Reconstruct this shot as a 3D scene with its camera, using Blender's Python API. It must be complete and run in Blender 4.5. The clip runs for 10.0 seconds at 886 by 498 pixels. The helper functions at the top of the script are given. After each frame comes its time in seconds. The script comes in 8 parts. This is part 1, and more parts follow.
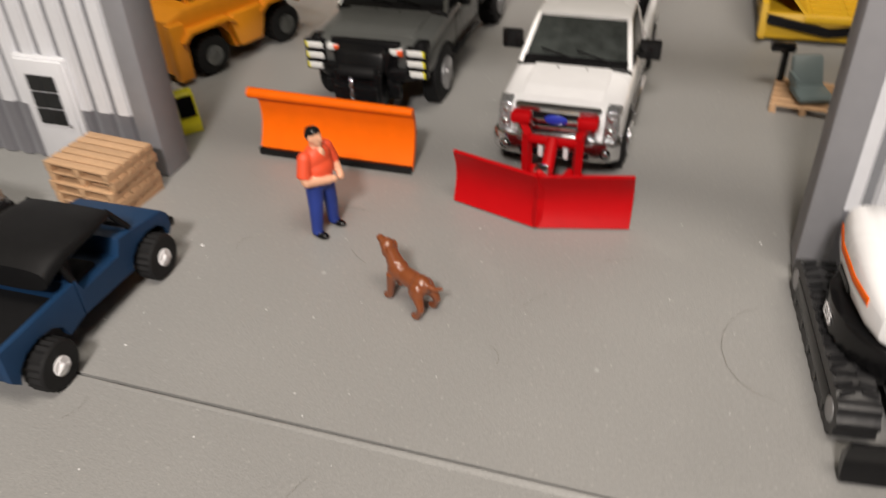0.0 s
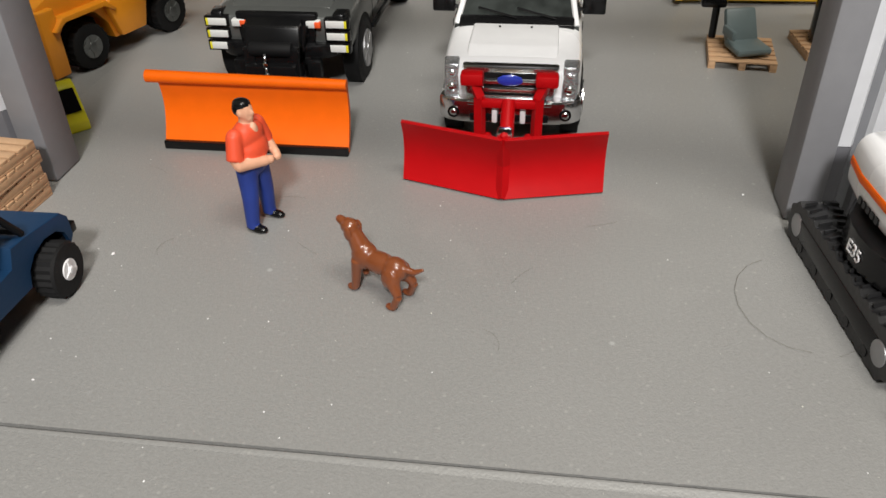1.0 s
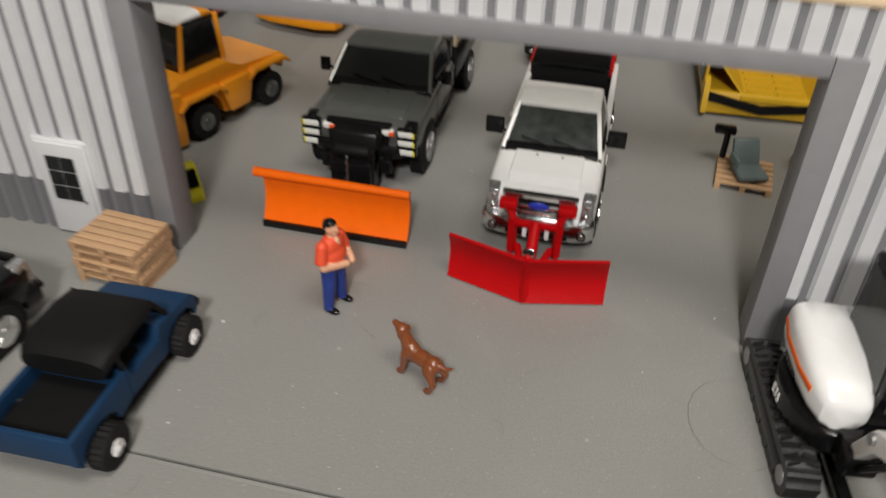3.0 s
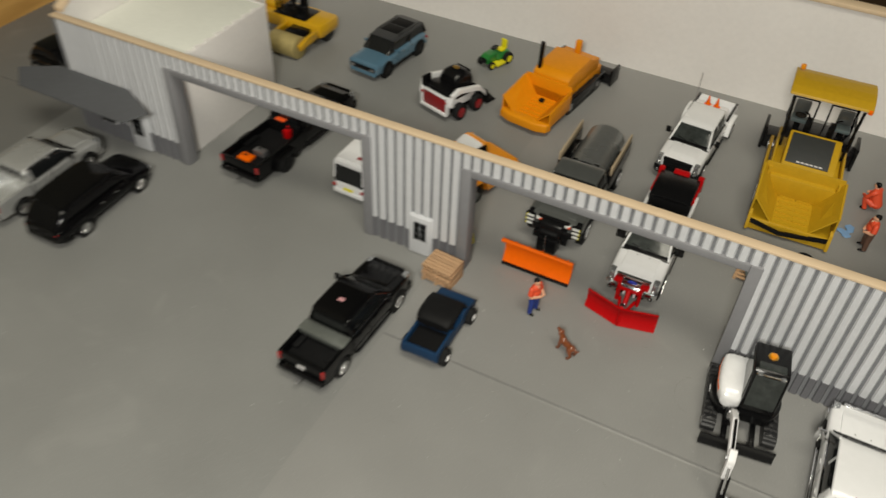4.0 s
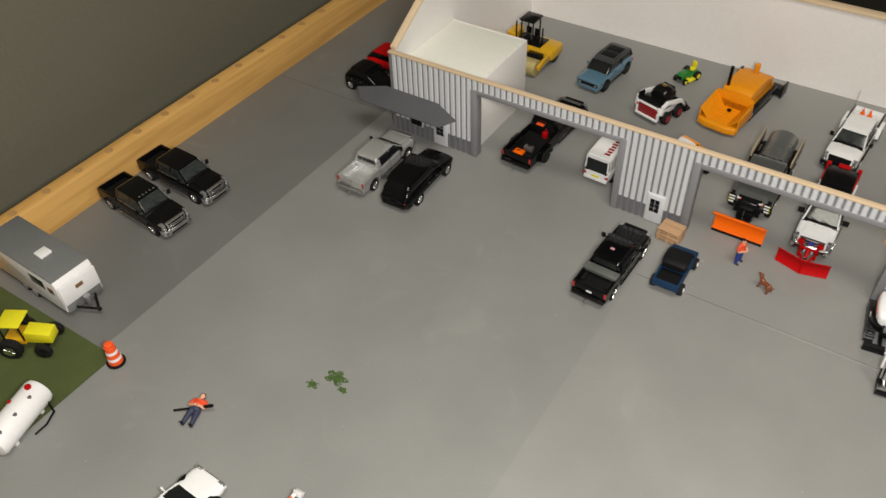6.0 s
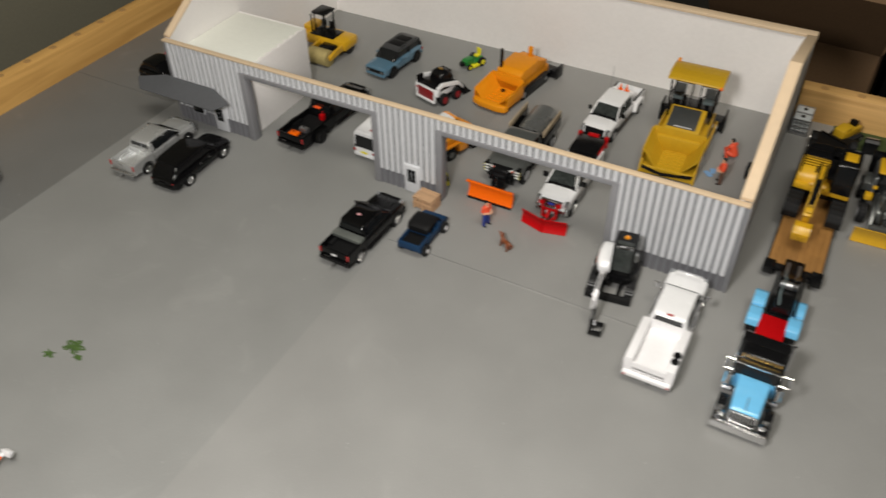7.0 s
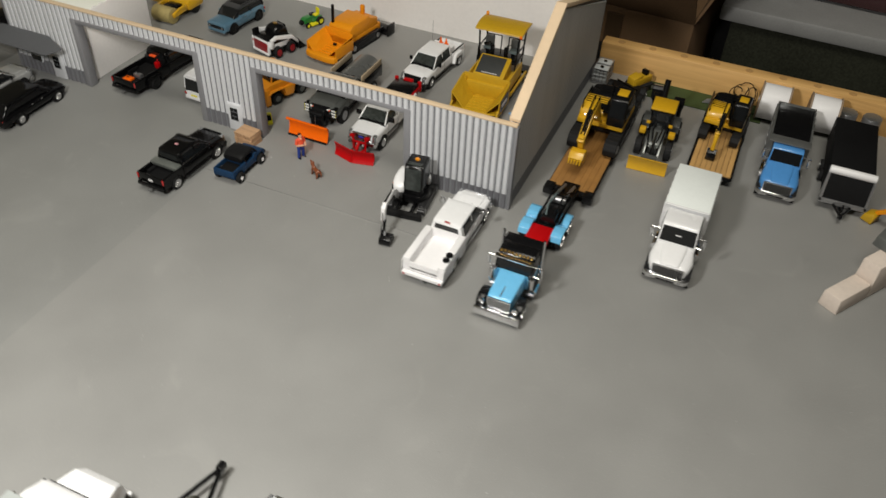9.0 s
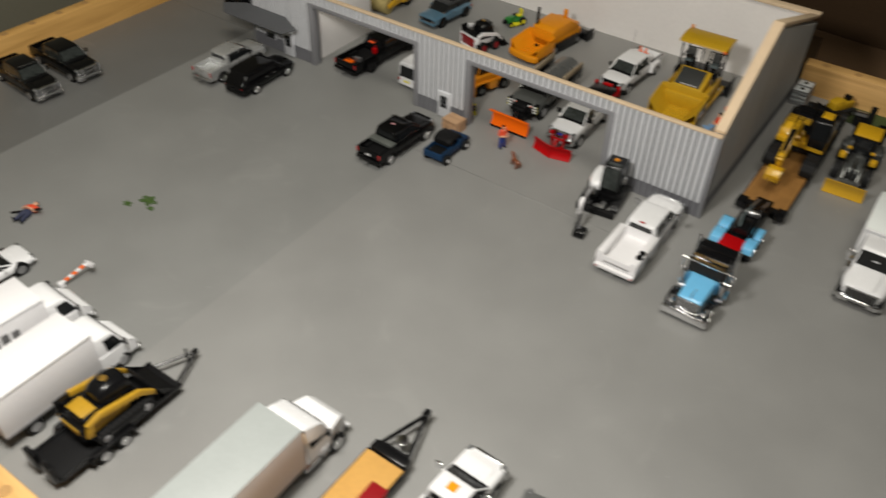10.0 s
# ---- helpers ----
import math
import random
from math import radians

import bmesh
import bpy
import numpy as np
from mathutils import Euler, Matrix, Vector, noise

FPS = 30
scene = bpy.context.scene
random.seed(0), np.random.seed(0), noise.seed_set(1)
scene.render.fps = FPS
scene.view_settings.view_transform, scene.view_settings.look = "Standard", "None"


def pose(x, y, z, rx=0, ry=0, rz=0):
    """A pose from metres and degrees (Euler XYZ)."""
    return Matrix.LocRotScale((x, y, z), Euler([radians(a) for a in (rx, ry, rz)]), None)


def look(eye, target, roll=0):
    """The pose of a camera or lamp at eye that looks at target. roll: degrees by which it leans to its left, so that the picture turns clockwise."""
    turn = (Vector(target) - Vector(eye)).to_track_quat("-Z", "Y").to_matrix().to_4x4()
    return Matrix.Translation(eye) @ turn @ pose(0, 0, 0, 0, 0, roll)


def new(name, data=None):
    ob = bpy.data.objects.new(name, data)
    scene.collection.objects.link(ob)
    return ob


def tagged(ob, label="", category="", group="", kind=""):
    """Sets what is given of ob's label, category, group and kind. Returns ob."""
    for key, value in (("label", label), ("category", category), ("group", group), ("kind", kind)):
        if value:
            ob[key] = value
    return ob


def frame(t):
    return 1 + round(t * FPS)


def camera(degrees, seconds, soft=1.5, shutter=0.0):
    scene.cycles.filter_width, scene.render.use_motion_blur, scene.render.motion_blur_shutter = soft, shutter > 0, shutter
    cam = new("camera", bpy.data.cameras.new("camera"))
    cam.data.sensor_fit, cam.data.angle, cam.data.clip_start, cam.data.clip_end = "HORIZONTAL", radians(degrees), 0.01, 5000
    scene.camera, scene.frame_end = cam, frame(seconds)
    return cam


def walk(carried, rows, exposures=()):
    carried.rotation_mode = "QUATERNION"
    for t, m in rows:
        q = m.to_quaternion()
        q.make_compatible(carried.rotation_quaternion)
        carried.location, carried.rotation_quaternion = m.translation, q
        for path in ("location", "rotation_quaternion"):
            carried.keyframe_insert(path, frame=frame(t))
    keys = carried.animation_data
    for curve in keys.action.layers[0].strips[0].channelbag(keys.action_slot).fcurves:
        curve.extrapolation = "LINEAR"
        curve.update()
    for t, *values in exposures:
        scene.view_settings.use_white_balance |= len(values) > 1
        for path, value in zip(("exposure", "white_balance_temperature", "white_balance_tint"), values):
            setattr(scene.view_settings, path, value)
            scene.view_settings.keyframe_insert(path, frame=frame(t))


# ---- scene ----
from mathutils.bvhtree import BVHTree

cam = camera(57.86, 10.0, shutter=0.36)
PATH = [
    (0, (0.12945, -0.15296, 0.10995), (-0.13535, 0.60581, -0.48516), -2.49),
    (0.2, (0.12039, -0.15082, 0.10309), (-0.06618, 0.60922, -0.51943), -2.16),
    (0.5, (0.11080, -0.14606, 0.09235), (-0.03194, 0.64594, -0.50124), -2.02),
    (1, (0.10730, -0.14358, 0.09038), (-0.00934, 0.66240, -0.48995), -1.40),
    (1.5, (0.10696, -0.14647, 0.09126), (-0.00969, 0.65901, -0.48977), -0.61),
    (2, (0.11059, -0.14629, 0.09441), (-0.01362, 0.65724, -0.48775), -0.44),
    (2.2, (0.11276, -0.14553, 0.09418), (-0.01663, 0.65932, -0.48502), -0.33),
    (3.3, (0.11415, -0.19310, 0.18960), (-0.09315, 0.56408, -0.42983), 2.47),
    (3.5, (0.12836, -0.22259, 0.23394), (-0.12022, 0.50637, -0.40390), 1.97),
    (4, (0.14184, -0.33363, 0.35189), (-0.17192, 0.32984, -0.32735), 2.74),
    (4.5, (0.11342, -0.44560, 0.42754), (-0.22860, 0.18356, -0.27045), 2.77),
    (5, (0.07800, -0.53351, 0.46755), (-0.27629, 0.09612, -0.22386), 2.94),
    (5.1, (0.07131, -0.54880, 0.46792), (-0.28602, 0.08633, -0.21686), 3.08),
    (5.2, (0.06975, -0.55527, 0.47579), (-0.29349, 0.07340, -0.21183), 3.10),
    (6.3, (0.14121, -0.55453, 0.49161), (-0.26811, 0.04460, -0.19650), -3.48),
    (6.5, (0.16182, -0.55954, 0.47616), (-0.20641, 0.08533, -0.19358), -1.34),
    (7, (0.28160, -0.51991, 0.46624), (-0.07402, 0.13688, -0.19871), -0.53),
    (7.5, (0.34104, -0.50723, 0.46473), (-0.01066, 0.16032, -0.19154), -0.37),
    (8, (0.31881, -0.56081, 0.45591), (0.01835, 0.14066, -0.19036), 0.02),
    (8.4, (0.32493, -0.56789, 0.45361), (0.07417, 0.15225, -0.19332), 1.69),
    (8.5, (0.33670, -0.56524, 0.45337), (0.09139, 0.15541, -0.19508), 2.01),
    (9, (0.42458, -0.56029, 0.45258), (0.14403, 0.14095, -0.20283), 3.07),
    (9.3, (0.47615, -0.56135, 0.45603), (0.14172, 0.11391, -0.20137), 3.07),
    (9.5, (0.47469, -0.57314, 0.46422), (0.10622, 0.07918, -0.19814), 2.77),
    (10, (0.39473, -0.62734, 0.46992), (-0.02511, -0.00231, -0.18816), 2.06),
]
walk(cam, [(t, look(eye, target, roll)) for t, eye, target, roll in PATH], exposures=[(0, 0.36, 6780, 15), (0.5, 0.33, 6350, 11), (1.5, 0.33, 6350, 11), (2.2, 0.3, 6500, 11), (3.5, -0.18, 6650, 8.5), (4.0, -0.19, 6800, 6), (5.0, -0.03, 6780, 5), (6.3, 0.0, 6600, 10), (7.0, -0.05, 6500, 10), (8.5, -0.1, 6500, 9), (9.5, -0.1, 6560, 8), (10, -0.33, 6580, 9)])

# ---- light ----
world = bpy.data.worlds.new("world")
scene.world = world
world.use_nodes = True
world.node_tree.nodes["Background"].inputs[0].default_value = (1.0, 0.95, 0.88, 1)
world.node_tree.nodes["Background"].inputs[1].default_value = 0.03


def area_lamp(name, eye, target, sx, sy, watts, colour):
    data = bpy.data.lights.new(name, "AREA")
    data.shape, data.size, data.size_y, data.energy, data.color = "RECTANGLE", sx, sy, watts, (colour[0], colour[1], colour[2] * .965)
    ob = new(name, data)
    ob.matrix_basis = look(eye, target)
    return ob


# added overhead fill, no visible fitting; set right to brighten the gable and floor
area_lamp("overhead_fill", (0.42, -0.5, 1.65), (0.15, 0.1, 0), 0.9, 0.5, 16.0, (1.0, 0.95, 0.87))
torch = bpy.data.lights.new("torch", "POINT")
torch.energy, torch.color, torch.shadow_soft_size = 13.0, (1.0, 0.97, 0.92), 0.045
new("torch", torch).location = (0.15, -0.52, 0.48)

# ---- materials ----


def mat(name, colour, rough=0.5, metal=0.0, coat=0.0, vary=0.12, scale=300.0, bump=0.0, bscale=None, coarse=25.0, spec=0.5, piece=0.0):
    """A painted or plain surface with colour that varies at two scales and a fine relief."""
    m = bpy.data.materials.new(name)
    m.use_nodes = True
    nt = m.node_tree
    nd, ln = nt.nodes, nt.links
    b = nd["Principled BSDF"]
    b.inputs["Metallic"].default_value = metal
    b.inputs["Coat Weight"].default_value = coat
    b.inputs["Coat Roughness"].default_value = 0.08
    b.inputs["Specular IOR Level"].default_value = spec
    co = nd.new("ShaderNodeTexCoord")
    fine, wide = nd.new("ShaderNodeTexNoise"), nd.new("ShaderNodeTexNoise")
    fine.inputs["Scale"].default_value, wide.inputs["Scale"].default_value = scale, coarse
    fine.inputs["Detail"].default_value, wide.inputs["Detail"].default_value = 4, 3
    add = nd.new("ShaderNodeMath")
    add.operation = "ADD"
    mr = nd.new("ShaderNodeMapRange")
    mr.inputs["From Min"].default_value, mr.inputs["From Max"].default_value = 0.6, 1.4
    mr.inputs["To Min"].default_value, mr.inputs["To Max"].default_value = 1 - vary, 1 + vary
    for n in (fine, wide):
        ln.new(co.outputs["Object"], n.inputs["Vector"])
    ln.new(fine.outputs["Fac"], add.inputs[0])
    ln.new(wide.outputs["Fac"], add.inputs[1])
    ln.new(add.outputs[0], mr.inputs["Value"])
    mul = nd.new("ShaderNodeVectorMath")
    mul.operation = "SCALE"
    mul.inputs[0].default_value = colour[:3]
    if piece:
        oi, pr, pm = nd.new("ShaderNodeObjectInfo"), nd.new("ShaderNodeMapRange"), nd.new("ShaderNodeMath")
        pr.inputs["To Min"].default_value, pr.inputs["To Max"].default_value = 1 - piece, 1 + piece
        pm.operation = "MULTIPLY"
        ln.new(oi.outputs["Random"], pr.inputs["Value"])
        ln.new(pr.outputs["Result"], pm.inputs[0])
        ln.new(mr.outputs["Result"], pm.inputs[1])
        ln.new(pm.outputs[0], mul.inputs["Scale"])
    else:
        ln.new(mr.outputs["Result"], mul.inputs["Scale"])
    ln.new(mul.outputs[0], b.inputs["Base Color"])
    rr = nd.new("ShaderNodeMapRange")
    rr.inputs["To Min"].default_value, rr.inputs["To Max"].default_value = max(rough - 0.1, 0.02), min(rough + 0.12, 1)
    ln.new(wide.outputs["Fac"], rr.inputs["Value"])
    ln.new(rr.outputs["Result"], b.inputs["Roughness"])
    if bump:
        bn, bt = nd.new("ShaderNodeBump"), nd.new("ShaderNodeTexNoise")
        bt.inputs["Scale"].default_value = bscale or scale * 2
        bt.inputs["Detail"].default_value = 3
        bn.inputs["Strength"].default_value, bn.inputs["Distance"].default_value = bump, 0.0004
        ln.new(co.outputs["Object"], bt.inputs["Vector"])
        ln.new(bt.outputs["Fac"], bn.inputs["Height"])
        ln.new(bn.outputs["Normal"], b.inputs["Normal"])
    return m


def wood(name, colour, along="x", rings=60.0, rough=0.55):
    """Planed softwood: stretched grain, darker streaks and a few knots."""
    m = mat(name, colour, rough, vary=0.08, bump=0.15, bscale=900)
    nt = m.node_tree
    nd, ln = nt.nodes, nt.links
    b = nd["Principled BSDF"]
    co, mp, no = nd.new("ShaderNodeTexCoord"), nd.new("ShaderNodeMapping"), nd.new("ShaderNodeTexNoise")
    mp.inputs["Scale"].default_value = {"x": (4, rings, rings), "y": (rings, 4, rings)}[along]
    no.inputs["Scale"].default_value, no.inputs["Detail"].default_value, no.inputs["Distortion"].default_value = 1.6, 5, 0.8
    ramp = nd.new("ShaderNodeValToRGB")
    ramp.color_ramp.elements[0].color = (colour[0] * 0.84, colour[1] * 0.79, colour[2] * 0.7, 1)
    ramp.color_ramp.elements[1].color = (*[min(c * 1.12, 1) for c in colour[:3]], 1)
    ramp.color_ramp.elements[0].position, ramp.color_ramp.elements[1].position = 0.3, 0.62
    vo = nd.new("ShaderNodeTexVoronoi")
    vo.inputs["Scale"].default_value = 1.0
    mp2 = nd.new("ShaderNodeMapping")
    mp2.inputs["Scale"].default_value = {"x": (11, 30, 30), "y": (30, 11, 30)}[along]
    kn = nd.new("ShaderNodeMapRange")
    kn.inputs["From Min"].default_value, kn.inputs["From Max"].default_value = 0.1, 0.2
    kn.inputs["To Min"].default_value, kn.inputs["To Max"].default_value = 0.25, 0.0
    mx = nd.new("ShaderNodeMixRGB")
    mx.inputs["Color2"].default_value = (colour[0] * 0.4, colour[1] * 0.28, colour[2] * 0.18, 1)
    ln.new(co.outputs["Object"], mp.inputs["Vector"])
    ln.new(co.outputs["Object"], mp2.inputs["Vector"])
    ln.new(mp.outputs["Vector"], no.inputs["Vector"])
    ln.new(mp2.outputs["Vector"], vo.inputs["Vector"])
    ln.new(no.outputs["Fac"], ramp.inputs["Fac"])
    ln.new(vo.outputs["Distance"], kn.inputs["Value"])
    ln.new(kn.outputs["Result"], mx.inputs["Fac"])
    ln.new(ramp.outputs["Color"], mx.inputs["Color1"])
    ln.new(mx.outputs["Color"], b.inputs["Base Color"])
    return m


def floor_paint(name, colour):
    """Grey enamel rolled on board: soft sheen, faint mottling, sparse pale scuffs and dark specks."""
    m = mat(name, colour, 0.42, vary=0.13, scale=1500, coarse=11, bump=0.3, bscale=2600)
    nt = m.node_tree
    nd, ln = nt.nodes, nt.links
    b = nd["Principled BSDF"]
    old = b.inputs["Base Color"].links[0].from_socket
    co, vo, mr, mx = nd.new("ShaderNodeTexCoord"), nd.new("ShaderNodeTexVoronoi"), nd.new("ShaderNodeMapRange"), nd.new("ShaderNodeMixRGB")
    vo.inputs["Scale"].default_value = 75
    mr.inputs["From Min"].default_value, mr.inputs["From Max"].default_value = 0.02, 0.05
    mr.inputs["To Min"].default_value, mr.inputs["To Max"].default_value = 0.5, 0.0
    hue = nd.new("ShaderNodeMapRange")
    hue.inputs["To Min"].default_value, hue.inputs["To Max"].default_value = 0.02, 0.75
    sc = nd.new("ShaderNodeTexNoise")
    sc.inputs["Scale"].default_value, sc.inputs["Detail"].default_value, sc.inputs["Distortion"].default_value = 16, 6, 2.0
    sr, mx2 = nd.new("ShaderNodeMapRange"), nd.new("ShaderNodeMixRGB")
    sr.inputs["From Min"].default_value, sr.inputs["From Max"].default_value = 0.62, 0.8
    sr.inputs["To Min"].default_value, sr.inputs["To Max"].default_value = 0.0, 0.12
    mx2.inputs["Color2"].default_value = (0.5, 0.49, 0.47, 1)
    ln.new(co.outputs["Object"], vo.inputs["Vector"])
    ln.new(co.outputs["Object"], sc.inputs["Vector"])
    ln.new(vo.outputs["Distance"], mr.inputs["Value"])
    ln.new(vo.outputs["Color"], hue.inputs["Value"])
    ln.new(mr.outputs["Result"], mx.inputs["Fac"])
    ln.new(old, mx.inputs["Color1"])
    ln.new(hue.outputs["Result"], mx.inputs["Color2"])
    ln.new(sc.outputs["Fac"], sr.inputs["Value"])
    ln.new(sr.outputs["Result"], mx2.inputs["Fac"])
    v3, r3, mx3 = nd.new("ShaderNodeTexVoronoi"), nd.new("ShaderNodeMapRange"), nd.new("ShaderNodeMixRGB")
    v3.inputs["Scale"].default_value = 420
    r3.inputs["From Min"].default_value, r3.inputs["From Max"].default_value = 0.05, 0.16
    r3.inputs["To Min"].default_value, r3.inputs["To Max"].default_value = 0.2, 0.0
    mx3.inputs["Color2"].default_value = (0.55, 0.54, 0.51, 1)
    ln.new(co.outputs["Object"], v3.inputs["Vector"])
    ln.new(v3.outputs["Distance"], r3.inputs["Value"])
    ln.new(r3.outputs["Result"], mx3.inputs["Fac"])
    ln.new(mx2.outputs["Color"], mx3.inputs["Color1"])
    ln.new(mx.outputs["Color"], mx2.inputs["Color1"])
    ln.new(mx3.outputs["Color"], b.inputs["Base Color"])
    return m


FLOOR = floor_paint("floor_grey", (0.243, 0.244, 0.237))
FLOOR_LIGHT = floor_paint("floor_light_grey", (0.264, 0.262, 0.254))
FLOOR_DARK = floor_paint("floor_dark_grey", (0.165, 0.165, 0.16))
PINE_X = wood("pine_along_x", (0.66, 0.40, 0.15), "x")
PINE_Y = wood("pine_along_y", (0.64, 0.37, 0.115), "y")
CAP = mat("pale_cap_wood", (0.72, 0.55, 0.37), 0.6, vary=0.06, scale=150, coarse=20, bump=0.15)
CAP_Y = CAP
DECK_PALE = mat("pale_deck_plank", (0.50, 0.29, 0.10), 0.6, vary=0.12, scale=120, coarse=40, bump=0.2, piece=0.06)
DECK = mat("deck_plank", (0.29, 0.14, 0.035), 0.6, vary=0.15, scale=120, coarse=40, bump=0.2, piece=0.1)
TAN_WOOD = mat("tan_pallet", (0.50, 0.31, 0.175), 0.6, vary=0.12, scale=600, bump=0.2, piece=0.08)
# the light siding again for the gable end, its shade mixed into the colour
RIB_LIGHT_SHADED = mat("siding_light_shaded", (0.47, 0.47, 0.46), 0.5, vary=0.06, piece=0.04)
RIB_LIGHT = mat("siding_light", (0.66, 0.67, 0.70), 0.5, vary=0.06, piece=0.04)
RIB_DARK = mat("siding_dark", (0.15, 0.15, 0.165), 0.5, vary=0.08, piece=0.05)
# wall face between the ribs: the shade of the recesses painted as a dark tone
GROOVE_SHADE = mat("siding_groove_shade", (0.2, 0.205, 0.22), 0.6, vary=0.08)
TRIM = mat("trim_grey", (0.24, 0.24, 0.255), 0.55, vary=0.07, bump=0.1)
DOOR_WHITE = mat("door_white", (0.66, 0.67, 0.70), 0.5, vary=0.04)
AWN = mat("awning_slate", (0.085, 0.088, 0.096), 0.75, vary=0.1, bump=0.3)
FOAM = mat("white_foam_board", (0.86, 0.83, 0.81), 0.7, vary=0.04, bump=0.1, coarse=12)
FOAM_WARM = mat("cream_card", (0.80, 0.81, 0.74), 0.7, vary=0.04, coarse=14)
RUBBER = mat("rubber", (0.008, 0.008, 0.0085), 0.7, vary=0.25, bump=0.3, spec=0.3)
TRACK = mat("moulded_track", (0.016, 0.016, 0.017), 0.42, vary=0.2, bump=0.2, spec=0.5)
BLACK = mat("black_plastic", (0.006, 0.006, 0.0065), 0.22, vary=0.2, spec=0.3)
BLACK_MATT = mat("black_matt", (0.007, 0.007, 0.0075), 0.6, vary=0.2, spec=0.16)
GLASS = mat("tinted_glass", (0.010, 0.011, 0.012), 0.04, vary=0.1, spec=0.5)
GREYGLASS = mat("grey_glass", (0.035, 0.04, 0.038), 0.06, vary=0.5, coarse=120, spec=0.4)
CHROME = mat("chrome", (0.75, 0.75, 0.76), 0.14, metal=1.0, vary=0.08)
STEEL = mat("steel_grey", (0.38, 0.38, 0.39), 0.35, metal=0.8, vary=0.15)
WHITE = mat("white_paint", (0.82, 0.82, 0.83), 0.25, coat=0.5, vary=0.03)
WHITE_MATT = mat("white_plastic", (0.83, 0.82, 0.83), 0.45, vary=0.03)
PAINT_BLACK = mat("black_paint", (0.003, 0.003, 0.0034), 0.05, vary=0.15, spec=0.3)
BLACK_GLASS = mat("black_glass", (0.004, 0.004, 0.0045), 0.05, vary=0.1, spec=0.25)
SILVER = mat("silver_paint", (0.56, 0.565, 0.56), 0.26, metal=0.55, coat=0.6, vary=0.06)
GUNMETAL = mat("gunmetal_paint", (0.155, 0.163, 0.158), 0.28, metal=0.55, coat=0.5, vary=0.08)
RED = mat("red_paint", (0.44, 0.003, 0.005), 0.42, vary=0.08, spec=0.14)
RED_DARK = mat("dark_red_paint", (0.27, 0.008, 0.012), 0.35, coat=0.3, vary=0.1)
ORANGE = mat("orange_paint", (0.95, 0.145, 0.001), 0.45, vary=0.06, spec=0.2)
BARREL = mat("barrel_orange", (0.92, 0.11, 0.02), 0.45, vary=0.06)
ORANGE_YEL = mat("yellow_orange_paint", (0.80, 0.29, 0.008), 0.4, spec=0.25, vary=0.06)
YELLOW = mat("machine_yellow", (0.66, 0.37, 0.012), 0.38, coat=0.3, vary=0.06)
YELLOW_DULL = mat("dull_yellow", (0.53, 0.315, 0.012), 0.45, vary=0.08)
LEMON = mat("lemon_yellow", (0.80, 0.72, 0.02), 0.4, vary=0.05)
BLUE = mat("sky_blue_paint", (0.16, 0.50, 0.80), 0.25, coat=0.6, vary=0.05)
BLUE_MID = mat("mid_blue_paint", (0.075, 0.27, 0.62), 0.25, coat=0.6, vary=0.05)
BLUE_NAVY = mat("navy_paint", (0.008, 0.036, 0.092), 0.5, vary=0.08, bump=0.1, spec=0.25)
BLUE_GREY = mat("slate_blue_paint", (0.085, 0.175, 0.25), 0.28, coat=0.5, vary=0.06)
GREEN = mat("green_paint", (0.02, 0.20, 0.035), 0.35, coat=0.3, vary=0.08)
TEAL = mat("pale_grey_roof", (0.36, 0.385, 0.375), 0.5, vary=0.05)
PINKISH = mat("off_white_side", (0.74, 0.68, 0.67), 0.45, vary=0.03)
STONE = mat("cast_beige_block", (0.66, 0.57, 0.50), 0.75, vary=0.08, bump=0.4)
GREY_SEAT = mat("grey_green_seat", (0.13, 0.17, 0.175), 0.45, vary=0.08)
GREY_BED = mat("grey_dump_steel", (0.24, 0.245, 0.24), 0.28, metal=0.6, vary=0.12)
TURF = mat("olive_turf", (0.065, 0.085, 0.022), 0.95, vary=0.3, scale=900, bump=1.0, bscale=1500)
MOSS = mat("moss_green", (0.06, 0.115, 0.022), 0.9, vary=0.4, bump=0.6)
LENS_RED = mat("red_lens", (0.42, 0.02, 0.02), 0.15, coat=0.5)
LENS_AMBER = mat("amber_lens", (0.85, 0.30, 0.01), 0.15, coat=0.5)
LENS_CLEAR = mat("clear_lens", (0.42, 0.43, 0.44), 0.12, metal=0.75, vary=0.35, scale=1500, bump=0.8, bscale=1200)
CARD = mat("brown_card", (0.17, 0.098, 0.048), 0.8, vary=0.12, coarse=6)
DARK_ROOM = mat("dark_room", (0.10, 0.095, 0.078), 0.85, vary=0.12, coarse=2)
OLIVE_WALL = mat("olive_wall", (0.145, 0.138, 0.10), 0.85, vary=0.1, coarse=3)
SKIN = mat("figure_skin", (0.72, 0.38, 0.24), 0.5, vary=0.06)
DENIM = mat("figure_blue", (0.015, 0.04, 0.25), 0.5, vary=0.1)
SHIRT = mat("figure_orange_red", (0.78, 0.085, 0.03), 0.5, vary=0.08)
BROWN = mat("glossy_brown", (0.20, 0.055, 0.017), 0.3, coat=0.4, vary=0.1)
GOLD = mat("brass_bars", (0.60, 0.36, 0.08), 0.3, metal=0.8)

# ---- shape helpers ----
S = 1 / 64


def sharp(me, angle=35):
    for p in me.polygons:
        p.use_smooth = True
    me.set_sharp_from_angle(angle=radians(angle))


